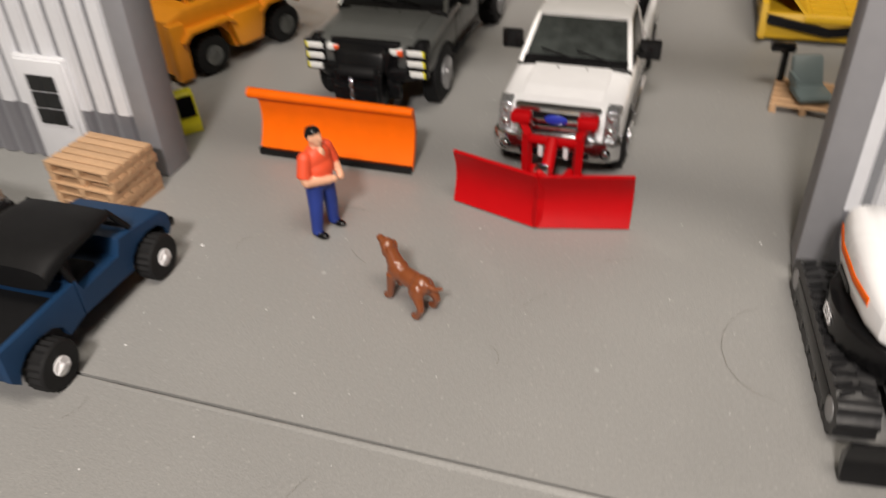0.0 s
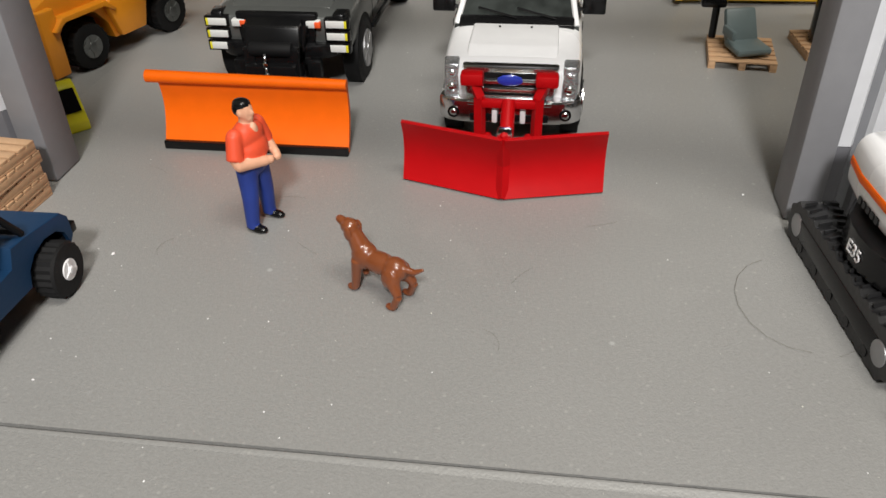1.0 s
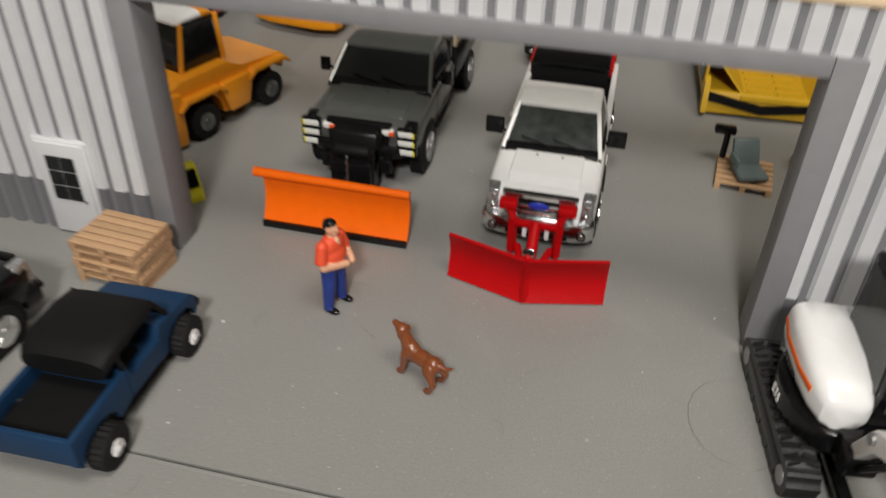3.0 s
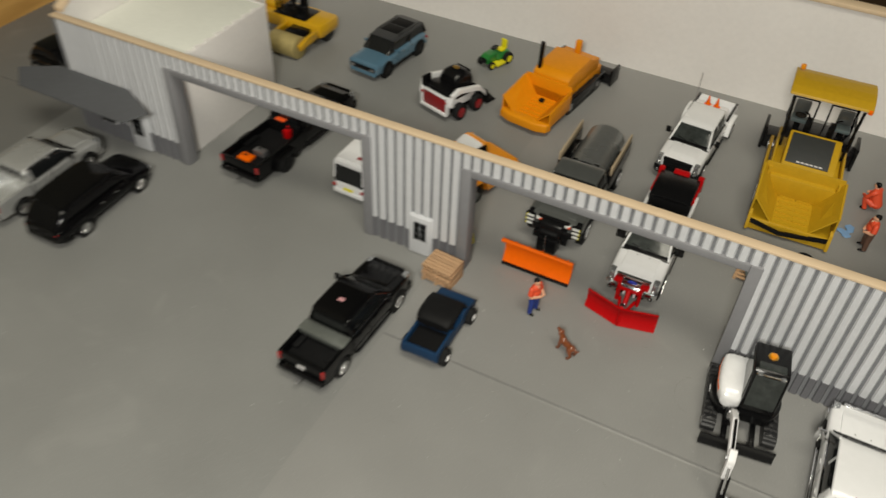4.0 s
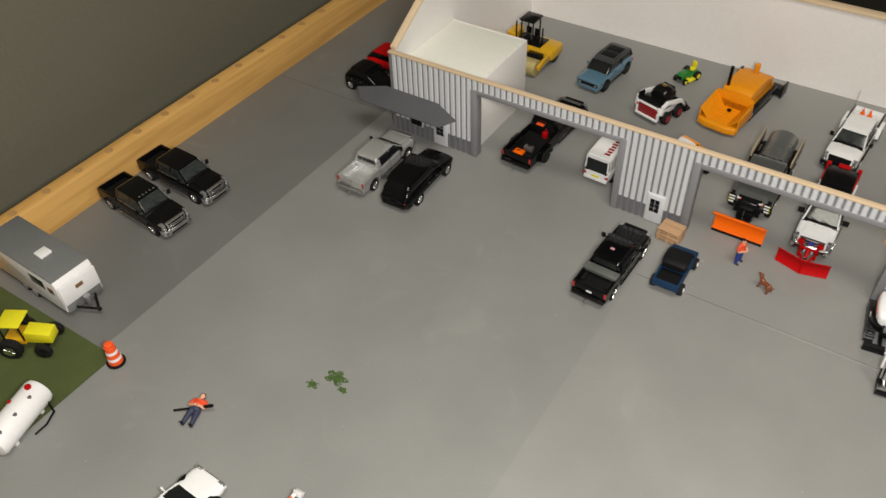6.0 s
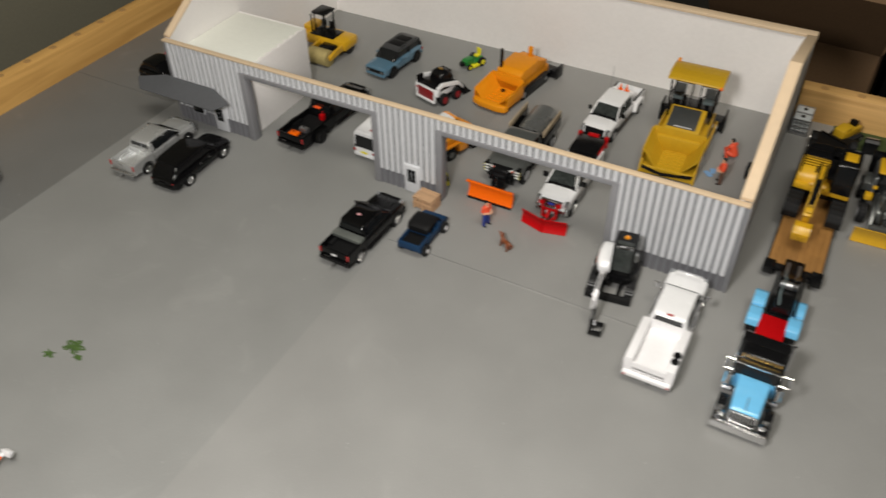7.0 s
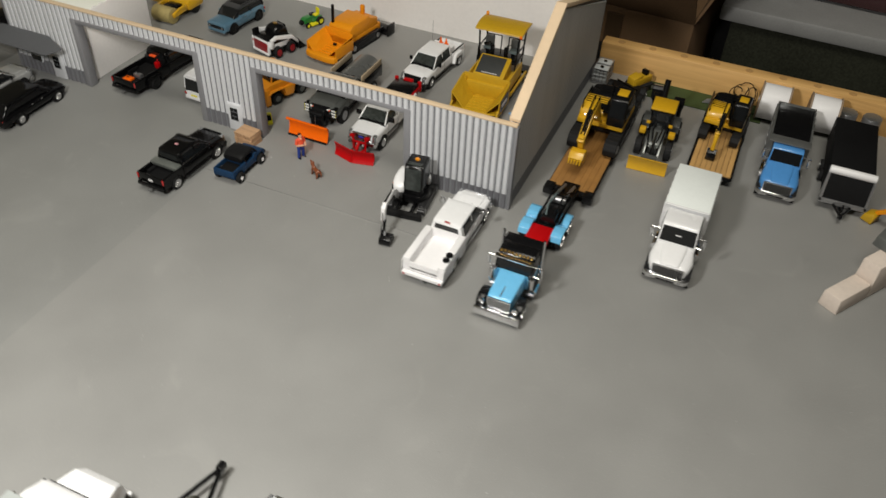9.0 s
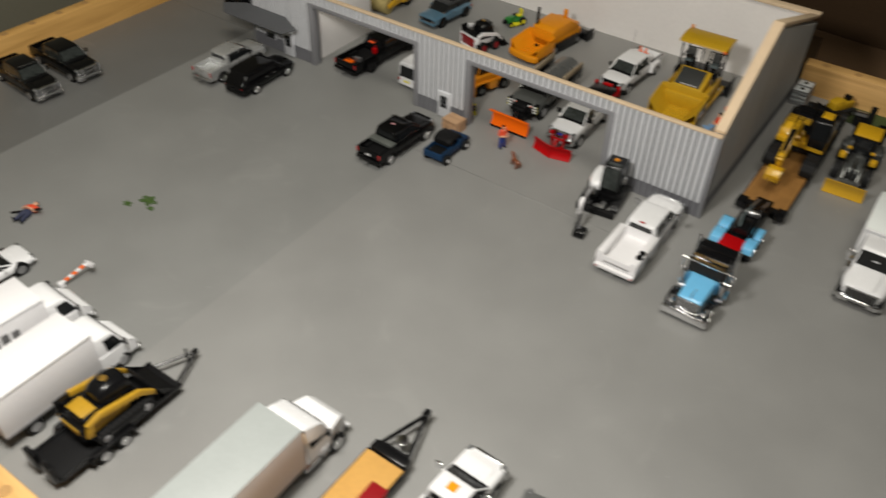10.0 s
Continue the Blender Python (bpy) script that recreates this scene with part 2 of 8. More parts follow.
def part(name, bm, material, parent=None, label="", scale=S, kind="", at=None):
    """Link a bmesh as one mesh object under a thing or under a part."""
    for v in bm.verts:
        v.co *= scale
    bmesh.ops.recalc_face_normals(bm, faces=bm.faces)
    me = bpy.data.meshes.new(name)
    bm.to_mesh(me)
    bm.free()
    me.materials.append(material)
    sharp(me)
    ob = new(name, me)
    ob.parent = parent
    if at:
        ob.location = at
    return tagged(ob, label, kind=kind)


def thing(name, label, category, x, y, rz=0, z=0, group=""):
    ob = new(name)
    ob.empty_display_size = 0.01
    ob.matrix_basis = pose(x, y, z, 0, 0, rz)
    return tagged(ob, label, category, group)


def B():
    return bmesh.new()


def bev(bm, edges, b, seg=2):
    if b > 0:
        bmesh.ops.bevel(bm, geom=list(edges), offset=b, segments=seg, affect="EDGES", profile=0.5, clamp_overlap=True)


def hexa(bm, pts, b=0):
    """Eight corners: bottom four, then top four, in the same turning order."""
    v = [bm.verts.new(p) for p in pts]
    fs = [bm.faces.new([v[i] for i in f]) for f in ((3, 2, 1, 0), (4, 5, 6, 7), (0, 1, 5, 4), (1, 2, 6, 5), (2, 3, 7, 6), (3, 0, 4, 7))]
    bev(bm, {e for f in fs for e in f.edges}, b)
    return bm


def box(bm, x0, x1, y0, y1, z0, z1, b=0, tx=0, ty=0):
    """A box; tx, ty: how far each side of the top draws in."""
    return hexa(bm, [(x0, y0, z0), (x1, y0, z0), (x1, y1, z0), (x0, y1, z0), (x0 + tx, y0 + ty, z1), (x1 - tx, y0 + ty, z1), (x1 - tx, y1 - ty, z1), (x0 + tx, y1 - ty, z1)], b)


def loft(bm, prof, xa, xb=None, b=0, zmin=-9, taper=None, seg=2):
    """A side outline (y, z) between two widths; taper(y, z) scales the half-width."""
    if xb is None:
        xa, xb = -xa, xa
    mid, half = (xa + xb) / 2, (xb - xa) / 2
    k = taper or (lambda y, z: 1.0)
    l = [bm.verts.new((mid - half * k(y, z), y, z)) for y, z in prof]
    r = [bm.verts.new((mid + half * k(y, z), y, z)) for y, z in prof]
    n = len(prof)
    fs = [bm.faces.new(l), bm.faces.new(r[::-1])]
    for i in range(n):
        j = (i + 1) % n
        fs.append(bm.faces.new((l[j], l[i], r[i], r[j])))
    if b:
        es = {e for f in fs for e in f.edges if min(e.verts[0].co.z, e.verts[1].co.z) > zmin}
        bev(bm, es, b, seg)
    return bm


def cyl(bm, c, r, d, axis="x", seg=20, b=0, r2=None):
    """A cylinder round c along an axis."""
    m = Matrix.Translation(c) @ {"x": Matrix.Rotation(math.pi / 2, 4, "Y"), "y": Matrix.Rotation(-math.pi / 2, 4, "X"), "z": Matrix.Identity(4)}[axis]
    got = bmesh.ops.create_cone(bm, cap_ends=True, segments=seg, radius1=r, radius2=r if r2 is None else r2, depth=d, matrix=m)
    if b:
        vs = set(got["verts"])
        bev(bm, [e for e in bm.edges if e.verts[0] in vs and e.verts[1] in vs and any(len(f.verts) > 4 for f in e.link_faces)], b)
    return bm


def ball(bm, c, rx, ry=None, rz=None, sub=2, turn=None):
    m = Matrix.Translation(c) @ (turn or Matrix.Identity(4)) @ Matrix.Diagonal((rx, ry or rx, rz or rx, 1))
    bmesh.ops.create_icosphere(bm, subdivisions=sub, radius=1, matrix=m)
    return bm


def rod(bm, a, c, r, seg=8, r2=None):
    a, c = Vector(a), Vector(c)
    m = Matrix.Translation((a + c) / 2) @ (c - a).to_track_quat("Z", "Y").to_matrix().to_4x4()
    bmesh.ops.create_cone(bm, cap_ends=True, segments=seg, radius1=r, radius2=r if r2 is None else r2, depth=(c - a).length, matrix=m)
    return bm


def pipe(bm, pts, r, seg=6):
    for a, c in zip(pts[:-1], pts[1:]):
        rod(bm, a, c, r, seg)
        ball(bm, c, r, sub=1)
    return bm


def pane(bm, pts, t=0.012, shrink=0.0):
    """A thin plate over the corners given."""
    p = [Vector(q) for q in pts]
    mid = sum(p, Vector()) / len(p)
    p = [q + (mid - q) * shrink for q in p]
    n = (p[1] - p[0]).cross(p[2] - p[0]).normalized() * t
    lo, hi = [bm.verts.new(q - n) for q in p], [bm.verts.new(q + n) for q in p]
    bm.faces.new(lo[::-1])
    bm.faces.new(hi)
    for i in range(len(p)):
        j = (i + 1) % len(p)
        bm.faces.new((lo[i], lo[j], hi[j], hi[i]))
    return bm


def sweep(bm, stations, e=3.5, n=28, lean=None):
    """Rounded cross-sections (y, half width, z below, z above) joined along y; lean(z) scales the width."""
    rows = []
    for y, w, z0, z1 in stations:
        row = []
        for i in range(n):
            a = math.tau * (i + .5) / n
            c, s = math.cos(a), math.sin(a)
            row.append(bm.verts.new((w * math.copysign(abs(c) ** (2 / e), c), y, (z0 + z1) / 2 + (z1 - z0) / 2 * math.copysign(abs(s) ** (2 / e), s))))
        if lean:
            for q in row:
                q.co.x *= lean(q.co.z)
        rows.append(row)
    for a, b in zip(rows[:-1], rows[1:]):
        for i in range(n):
            bm.faces.new((a[i - 1], a[i], b[i], b[i - 1]))
    bm.faces.new(rows[0])
    bm.faces.new(rows[-1][::-1])
    return bm


def arch(yc, r, z, n=8):
    """The points of a wheel arch over yc, from front to back in falling y."""
    a0 = math.asin(min(max((z - 0.42) / r, -1), 1))
    return [(yc + r * math.cos(a), 0.42 + r * math.sin(a)) for a in [a0 + (math.pi - 2 * a0) * i / n for i in range(n + 1)]]


def plan(bm, pts, z0, z1, b=0.0, seg=2):
    """A plan outline (x, y) raised from z0 to z1 with rounded rims."""
    lo, hi = [bm.verts.new((x, y, z0)) for x, y in pts], [bm.verts.new((x, y, z1)) for x, y in pts]
    fs = [bm.faces.new(lo[::-1]), bm.faces.new(hi)]
    for i in range(len(pts)):
        fs.append(bm.faces.new((lo[i - 1], lo[i], hi[i], hi[i - 1])))
    bev(bm, {e for f in fs[:2] for e in f.edges}, b, seg)
    return bm


WHEELS = {}


def wheel(parent, x, y, r=0.42, w=0.3, rim=CHROME, hub=0.62, spokes=6):
    """A wheel: tyre and, under it, a dished rim; alike wheels share their meshes."""
    key = (r, w, rim.name, hub, spokes, x > 0)
    if key not in WHEELS:
        s = 1 if x > 0 else -1
        t = B()
        rows = []
        for i in range(44):
            a, d = i * math.tau / 44, 0.022 if i % 2 else 0.0
            rows.append([t.verts.new((q * w, k * math.cos(a), k * math.sin(a))) for q, k in ((-.5, .6 * r), (-.5, .9 * r), (-.4, r - d), (.4, r - d), (.5, .9 * r), (.5, .6 * r))])
        for i in range(44):
            for j in range(5):
                t.faces.new((rows[i][j], rows[i - 1][j], rows[i - 1][j + 1], rows[i][j + 1]))
        t.faces.new([q[0] for q in rows])
        t.faces.new([q[5] for q in rows])
        k = B()
        cyl(k, (s * (w / 2 + 0.004), 0, 0), r * hub, 0.03, "x", 20)
        cyl(k, (s * (w / 2 + 0.02), 0, 0), r * hub * 0.34, 0.06, "x", 12, 0.01)
        for i in range(spokes):
            a = i * math.tau / spokes
            rr = r * hub
            hexa(k, [Matrix.Rotation(a, 3, "X") @ Vector(q) for q in [(s * w / 2, -.16 * rr, .2 * rr), (s * (w / 2 + .035), -.14 * rr, .2 * rr), (s * (w / 2 + .035), .14 * rr, .2 * rr), (s * w / 2, .16 * rr, .2 * rr), (s * w / 2, -.2 * rr, .97 * rr), (s * (w / 2 + .03), -.18 * rr, .97 * rr), (s * (w / 2 + .03), .18 * rr, .97 * rr), (s * w / 2, .2 * rr, .97 * rr)]])
        tyre, face = part("wheel", t, RUBBER, parent), part("rim", k, rim, None)
        WHEELS[key] = (tyre.data, face.data)
        face.parent = tyre
    else:
        tyre = new("wheel", WHEELS[key][0])
        tyre.parent = parent
        face = new("rim", WHEELS[key][1])
        face.parent = tyre
    tyre.location = Vector((x, y, r)) * S
    return tyre


def flat(name, bm, material, label="", kind="structure", parent=None):
    return part(name, bm, material, parent, label, 1.0, kind)


# ---- the board and its edges ----
EDGE_L, EDGE_B, EDGE_F, EDGE_R = -0.495, 0.302, -0.545, 0.66
JX, JY, JL = -0.018, -0.07, -0.345
g = 0.00035
for nm, m, x0, x1, y0, y1, top in (
        ("floor_board", FLOOR_LIGHT, JX, 0.215, EDGE_F, JY - g, 0.0),
        ("floor_board", FLOOR, JL, JX, EDGE_F, EDGE_B, -0.0001),
        ("floor_board", FLOOR_LIGHT, JX, 0.215, JY + g, EDGE_B, 0.0),
        ("floor_board", FLOOR_LIGHT, 0.215, 0.595, EDGE_F, EDGE_B, 0.0),
        ("floor_board", FLOOR_DARK, EDGE_L, JL, EDGE_F, 0.018 - g, 0.0),
        ("floor_board", FLOOR_DARK, EDGE_L, JL, 0.018 + g, EDGE_B + 0.1, -0.0002),
        ("floor_board", FLOOR_LIGHT, 0.5958, EDGE_R, EDGE_F, EDGE_B, -0.0003)):
    bm = box(B(), x0, x1, y0, y1, -0.012, top)
    flat(nm, bm, m, "grey enamel painted floor board with faint scuffs")
bm = B()
rows = []
for q, k in ((.03, .05), (.06, .3), (.1, .8), (.13, 1.0), (.17, .8), (.2145, .4)):
    rows.append([bm.verts.new((q, JY + dy, .00004 + .0004 * k * h_)) for dy, h_ in ((-.0012 - .0008 * k, 0), (-.0012, .45), (-.0009, .9), (-.0006, 1.0), (-.00045, .9), (-.00036, 0))])
for a, c in zip(rows[:-1], rows[1:]):
    for i in range(5):
        bm.faces.new((a[i], a[i + 1], c[i + 1], c[i]))
flat("floor_seam_lip", bm, FLOOR_LIGHT, "raised paint lip along the board joint")
flat("floor_underlay", box(B(), EDGE_L, EDGE_R, EDGE_F, 0.4, -0.03, -0.0125), BLACK_MATT, "dark underlay board beneath the painted floor")
for nm, m, e in (("edge_board_left", PINE_Y, (EDGE_L - 0.0165, EDGE_L, EDGE_F - 0.02, 0.42, -0.03, 0.035)),
                 ("edge_board_back", PINE_X, (0.263, EDGE_R, EDGE_B, EDGE_B + 0.019, -0.03, 0.035)),
                 ("edge_board_front", PINE_X, (EDGE_L, EDGE_R, EDGE_F - 0.019, EDGE_F, -0.03, 0.035))):
    flat(nm, box(B(), *e, 0.0015), m, "varnished knotty pine edge board standing along the table")

PLUG = mat("wood_plug", (0.47, 0.27, 0.10), 0.6, vary=0.2, scale=900)
PLUGS = []
for nm, along in (("edge_board_left", "y"), ("edge_board_back", "x"), ("edge_board_front", "x")):
    for i in range(26):
        q = -0.50 + i * 0.036 if along == "y" else (0.284 if nm == "edge_board_back" else -0.47) + i * 0.036
        if q > (0.40 if along == "y" else EDGE_R - .01):
            break
        at = (EDGE_L - .0085, q, .0351) if along == "y" else (q, (EDGE_B + .0095) if nm == "edge_board_back" else EDGE_F - .0095, .0351)
        if PLUGS:
            ob = new("plug", PLUGS[0])
        else:
            ob = part("plug", cyl(B(), (0, 0, 0), .0042, .0005, "z", 18), PLUG, scale=1.0)
            PLUGS.append(ob.data)
        ob.parent, ob.location = bpy.data.objects[nm], at

# ---- the building ----
XL, XR, YB, ZT, RIDGE_Y, RIDGE_Z, TH = -0.32, 0.262, 0.296, 0.088, 0.110, 0.152, 0.006
O1, O2, TW, LIN = (-0.218, -0.073), (0.0, 0.156), 0.0064, 0.0732
bm = B()
for x0, x1, z0, z1 in ((XL, O1[0] - .001, 0, ZT), (O1[1] + .001, O2[0] - .001, 0, ZT), (O2[1] + .001, XR, 0, ZT), (O1[0] - .001, O1[1] + .001, LIN + .001, ZT), (O2[0] - .001, O2[1] + .001, LIN + .001, ZT)):
    box(bm, x0, x1, 0.001, 0.0055, z0, z1)
front = flat("wall_front", bm, GROOVE_SHADE, "grey corrugated metal-look front wall with two bay openings")
gable = [(0.0057, 0), (YB, 0), (YB, ZT), (RIDGE_Y, RIDGE_Z), (0.0057, ZT + 0.001)]
right = flat("wall_right", loft(B(), gable, XR - TH, XR - .001), GROOVE_SHADE, "grey corrugated gable wall at the end of the building")
flat("wall_right_lining", loft(B(), [(y, z - .001 if z else 0) for y, z in gable], XR - TH - .003, XR - TH), FOAM, "white foam board lining of the gable wall")
flat("wall_left", loft(B(), gable, XL, XL + TH), FOAM, "white foam board gable wall, open above")
flat("wall_back", box(B(), XL + TH, XR - TH - .003, YB - .001, YB + TH, 0, 0.093), FOAM, "plain white foam board back wall")
bm = box(B(), XL, XR, -.0004, .0052, ZT, ZT + .0018, .0003)
flat("wall_cap_front", bm, CAP, "pale wooden strip capping the front wall")
bm = box(B(), XL, XR, YB - .003, YB + TH + .002, 0.0932, 0.0966, .0005)
flat("wall_cap_back", bm, CAP, "pale wooden strip capping the back wall")
for nm, xa, xb in (("wall_cap_right", XR - TH - .0034, XR + .0005), ("wall_cap_left", XL - .0006, XL + TH + .0004)):
    up = [(0.0055, ZT + .0019), (RIDGE_Y, RIDGE_Z), (YB - .004, 0.0935), (YB - .004, 0.097), (RIDGE_Y, RIDGE_Z + .0038), (0.0055, ZT + .0052)]
    flat(nm, loft(B(), up, xa, xb, .0004), CAP_Y, "pale wooden strip capping the sloped gable")

# ribs of the corrugated siding
RIBS = {}


def rib(parent, x, y, z0, z1, m, along="x"):
    key = (round(z0, 4), round(z1, 4), m.name, along)
    if key not in RIBS:
        h, w, d = z1 - z0, 0.00225, 0.0011
        if along == "x":
            q = [(-w, 0, 0), (-w * .7, -d, 0), (w * .7, -d, 0), (w, 0, 0)]
        else:
            q = [(0, -w, 0), (d, -w * .7, 0), (d, w * .7, 0), (0, w, 0)]
        bm = B()
        hexa(bm, q + [(a, c, h) for a, c, _ in q])
        ob = part("rib", bm, m, parent, scale=1.0)
        RIBS[key] = ob.data
    else:
        ob = new("rib", RIBS[key])
        ob.parent = parent
    ob.location = (x, y, z0)


PITCH, BAND = 0.0062, 0.0165
n = int((XR - XL - .008) / PITCH) + 1
for i in range(n):
    x = XL + .006 + i * PITCH
    over = [(a - TW < x < b + TW) for a, b in (O1, O2)]
    if any(over):
        if not any(a - TW - .0005 < x < a + .0005 or b - .0005 < x < b + TW + .0005 for a, b in (O1, O2)):
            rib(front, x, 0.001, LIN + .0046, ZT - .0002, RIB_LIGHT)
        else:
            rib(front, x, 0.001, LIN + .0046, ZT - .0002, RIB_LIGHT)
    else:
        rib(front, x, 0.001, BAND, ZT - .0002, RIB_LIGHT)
        rib(front, x, 0.001, 0.0002, BAND - .0002, RIB_DARK)
for i in range(46):
    y = 0.006 + i * PITCH
    if y > YB - .004:
        break
    top = ZT + (RIDGE_Z - ZT) * min(y / RIDGE_Y, (YB - y) / (YB - RIDGE_Y)) - .002
    rib(right, XR - .001, y, BAND, top, RIB_LIGHT_SHADED, "y")
    rib(right, XR - .001, y, 0.0002, BAND - .0002, RIB_DARK, "y")

# bay trim and corner trim
for k, (a, b) in enumerate((O1, O2)):
    bm = B()
    box(bm, a - TW, a, -.0012, TH + .003, 0.0002, LIN + .0046, .0004)
    box(bm, b, b + TW, -.0012, TH + .003, 0.0002, LIN + .0046, .0004)
    box(bm, a + .00005, b - .00005, -.0012, TH + .003, LIN, LIN + .0046, .0004)
    flat("bay_trim", bm, TRIM, "dark grey flat trim framing the bay opening")
flat("corner_trim", box(B(), XR - .0012, XR + .0012, -.0006, .0055, .0002, ZT - .0002, .0003), TRIM, "dark grey trim on the corner of the building")

# man doors and window in the siding
for dx in (-0.0315, -0.2600):
    d = thing("door_1", "white panelled entry door with a dark four-pane light", "door", dx, 0.0)
    d["kind"] = "structure"
    part("frame", box(B(), -.0082, .0082, -.0012, .001, 0.0003, 0.0310, .0003), DOOR_WHITE, d, scale=1)
    leaf = part("leaf", box(B(), -.0072, .0072, -.0019, .0, 0.0008, 0.0304, .0002), DOOR_WHITE, d, scale=1)
    for i in range(2):
        for j in range(3):
            part("pane", box(B(), -.0044 + i * .0045, -.0003 + i * .0045, -.0023, -.0017, .0125 + j * .0048, .0168 + j * .0048), GLASS, leaf, scale=1)
    part("handle", ball(B(), (.0049, -.0022, .0125), .0005), STEEL, leaf, scale=1)
w = thing("window_1", "small dark window under the awning", "window", -0.2890, 0.0, z=0.0135)
w["kind"] = "structure"
part("frame", box(B(), -.0075, .0075, -.0013, .001, 0, .0085, .0003), DOOR_WHITE, w, scale=1)
for i in range(2):
    part("pane", box(B(), -.0066 + i * .0068, -.0002 + i * .0068, -.0018, -.001, .0009, .0076), GLASS, w, scale=1)
# awning over the entry
aw = thing("awning", "dark slate grey hipped awning over the entry", "awning", -0.2945, -0.001, z=0.0395)
pts = [(-.030, 0), (-.058, -.012), (-.044, -.0255), (.050, -.0255), (.060, -.012), (.032, 0)]
rise = {0: .0085, -.012: .0055, -.0255: .003}
bm = B()
lo = [bm.verts.new((x, y, rise[y])) for x, y in pts]
hi = [bm.verts.new((x, y, .0015 + rise[y])) for x, y in pts]
bm.faces.new(lo[::-1])
for i in range(6):
    j = (i + 1) % 6
    bm.faces.new((lo[i], lo[j], hi[j], hi[i]))
bm.faces.new(hi)
part("canopy", bm, AWN, aw, scale=1)
for a, c in zip(pts[:-1], pts[1:]):
    part("fascia", rod(B(), (a[0], a[1], .0006 + rise[a[1]]), (c[0], c[1], .0006 + rise[c[1]]), .0009, 6), AWN, aw, scale=1)
# inner room box
rm = thing("inner_room", "white foam board room box inside the hall", "room", 0, 0)
part("wall", box(B(), -.2262, -.2242, TH + .0032, .111, .0002, .0752, .0003), FOAM, rm, scale=1)
part("wall", box(B(), XL + TH + .0005, -.2264, .109, .111, .0002, .0752), FOAM, rm, scale=1)
part("roof", box(B(), XL + TH + .0005, -.2264, TH + .0032, .1088, .0725, .0750, .0003), FOAM_WARM, rm, "flat cream card roof", scale=1)
bm = B()
for i in range(9):
    box(bm, -.2267, -.2249, .012 + i * .0105, .0163 + i * .0105, .0753, .0762)
part("joint_tabs", bm, FOAM, rm, scale=1)

# ---- the room round the table ----
flat("room_floor", box(B(), -4, 4, -4, 4, -.80, -.75), DARK_ROOM, "dim grey-brown room floor")
for nm, e in (("room_wall_back", (-4, 4, 2.6, 2.7, -.75, 1.9)), ("room_wall_left", (-0.62, -0.56, -4, 2.6, -.75, 1.9)), ("room_wall_right", (3.9, 4, -4, 2.6, -.75, 1.9)), ("room_wall_front", (-4, 4, -4, -3.9, -.75, 1.9))):
    flat(nm, box(B(), *e), OLIVE_WALL if nm == "room_wall_left" else DARK_ROOM, "plain dim room wall")
# unseen ceiling, coloured dark so that glossy paint mirrors less light from it
flat("ceiling", box(B(), -4, 4, -4, 2.7, 1.9, 1.95), mat("ceiling_darkened", (0.2, 0.19, 0.18), 0.9, coarse=3), "plain room ceiling, darkened to weaken its reflections")

# ---- road vehicles ----


def lamp_pair(parent, name, x, y, z, w, h, d, m, b=0.02):
    for s in (-1, 1):
        part(name, box(B(), s * x - w / 2, s * x + w / 2, y - d / 2, y + d / 2, z - h / 2, z + h / 2, b), m, parent)


def grille(parent, y, x, z0, z1, frame=CHROME, bars=4, upright=False, thin=.02):
    gr = part("grille", box(B(), -x, x, y - .05, y + .03, z0, z1, .03), frame, parent)
    part("mesh", box(B(), -x + .07, x - .07, y + .0, y + .034, z0 + .06, z1 - .06), BLACK, gr)
    for i in range(bars):
        if upright:
            q = -x + .1 + (2 * x - .2) * (i + .5) / bars
            part("bar", box(B(), q - thin, q + thin, y + .02, y + .05, z0 + .05, z1 - .05), frame, gr)
        else:
            q = z0 + .08 + (z1 - z0 - .16) * (i + .5) / bars
            part("bar", box(B(), -x + .06, x - .06, y + .02, y + .05, q - .018, q + .018), frame, gr)
    return gr


def mirrors(parent, x, y, z, w=.22, h=.3, m=BLACK):
    for s in (-1, 1):
        mi = part("mirror", box(B(), s * (x + .16) - w / 2, s * (x + .16) + w / 2, y - .05, y + .05, z, z + h, .03), m, parent)
        part("mirror_arm", rod(B(), (s * (x - .16), y, z + .05), (s * (x + .1), y, z + .1), .03), m, mi)


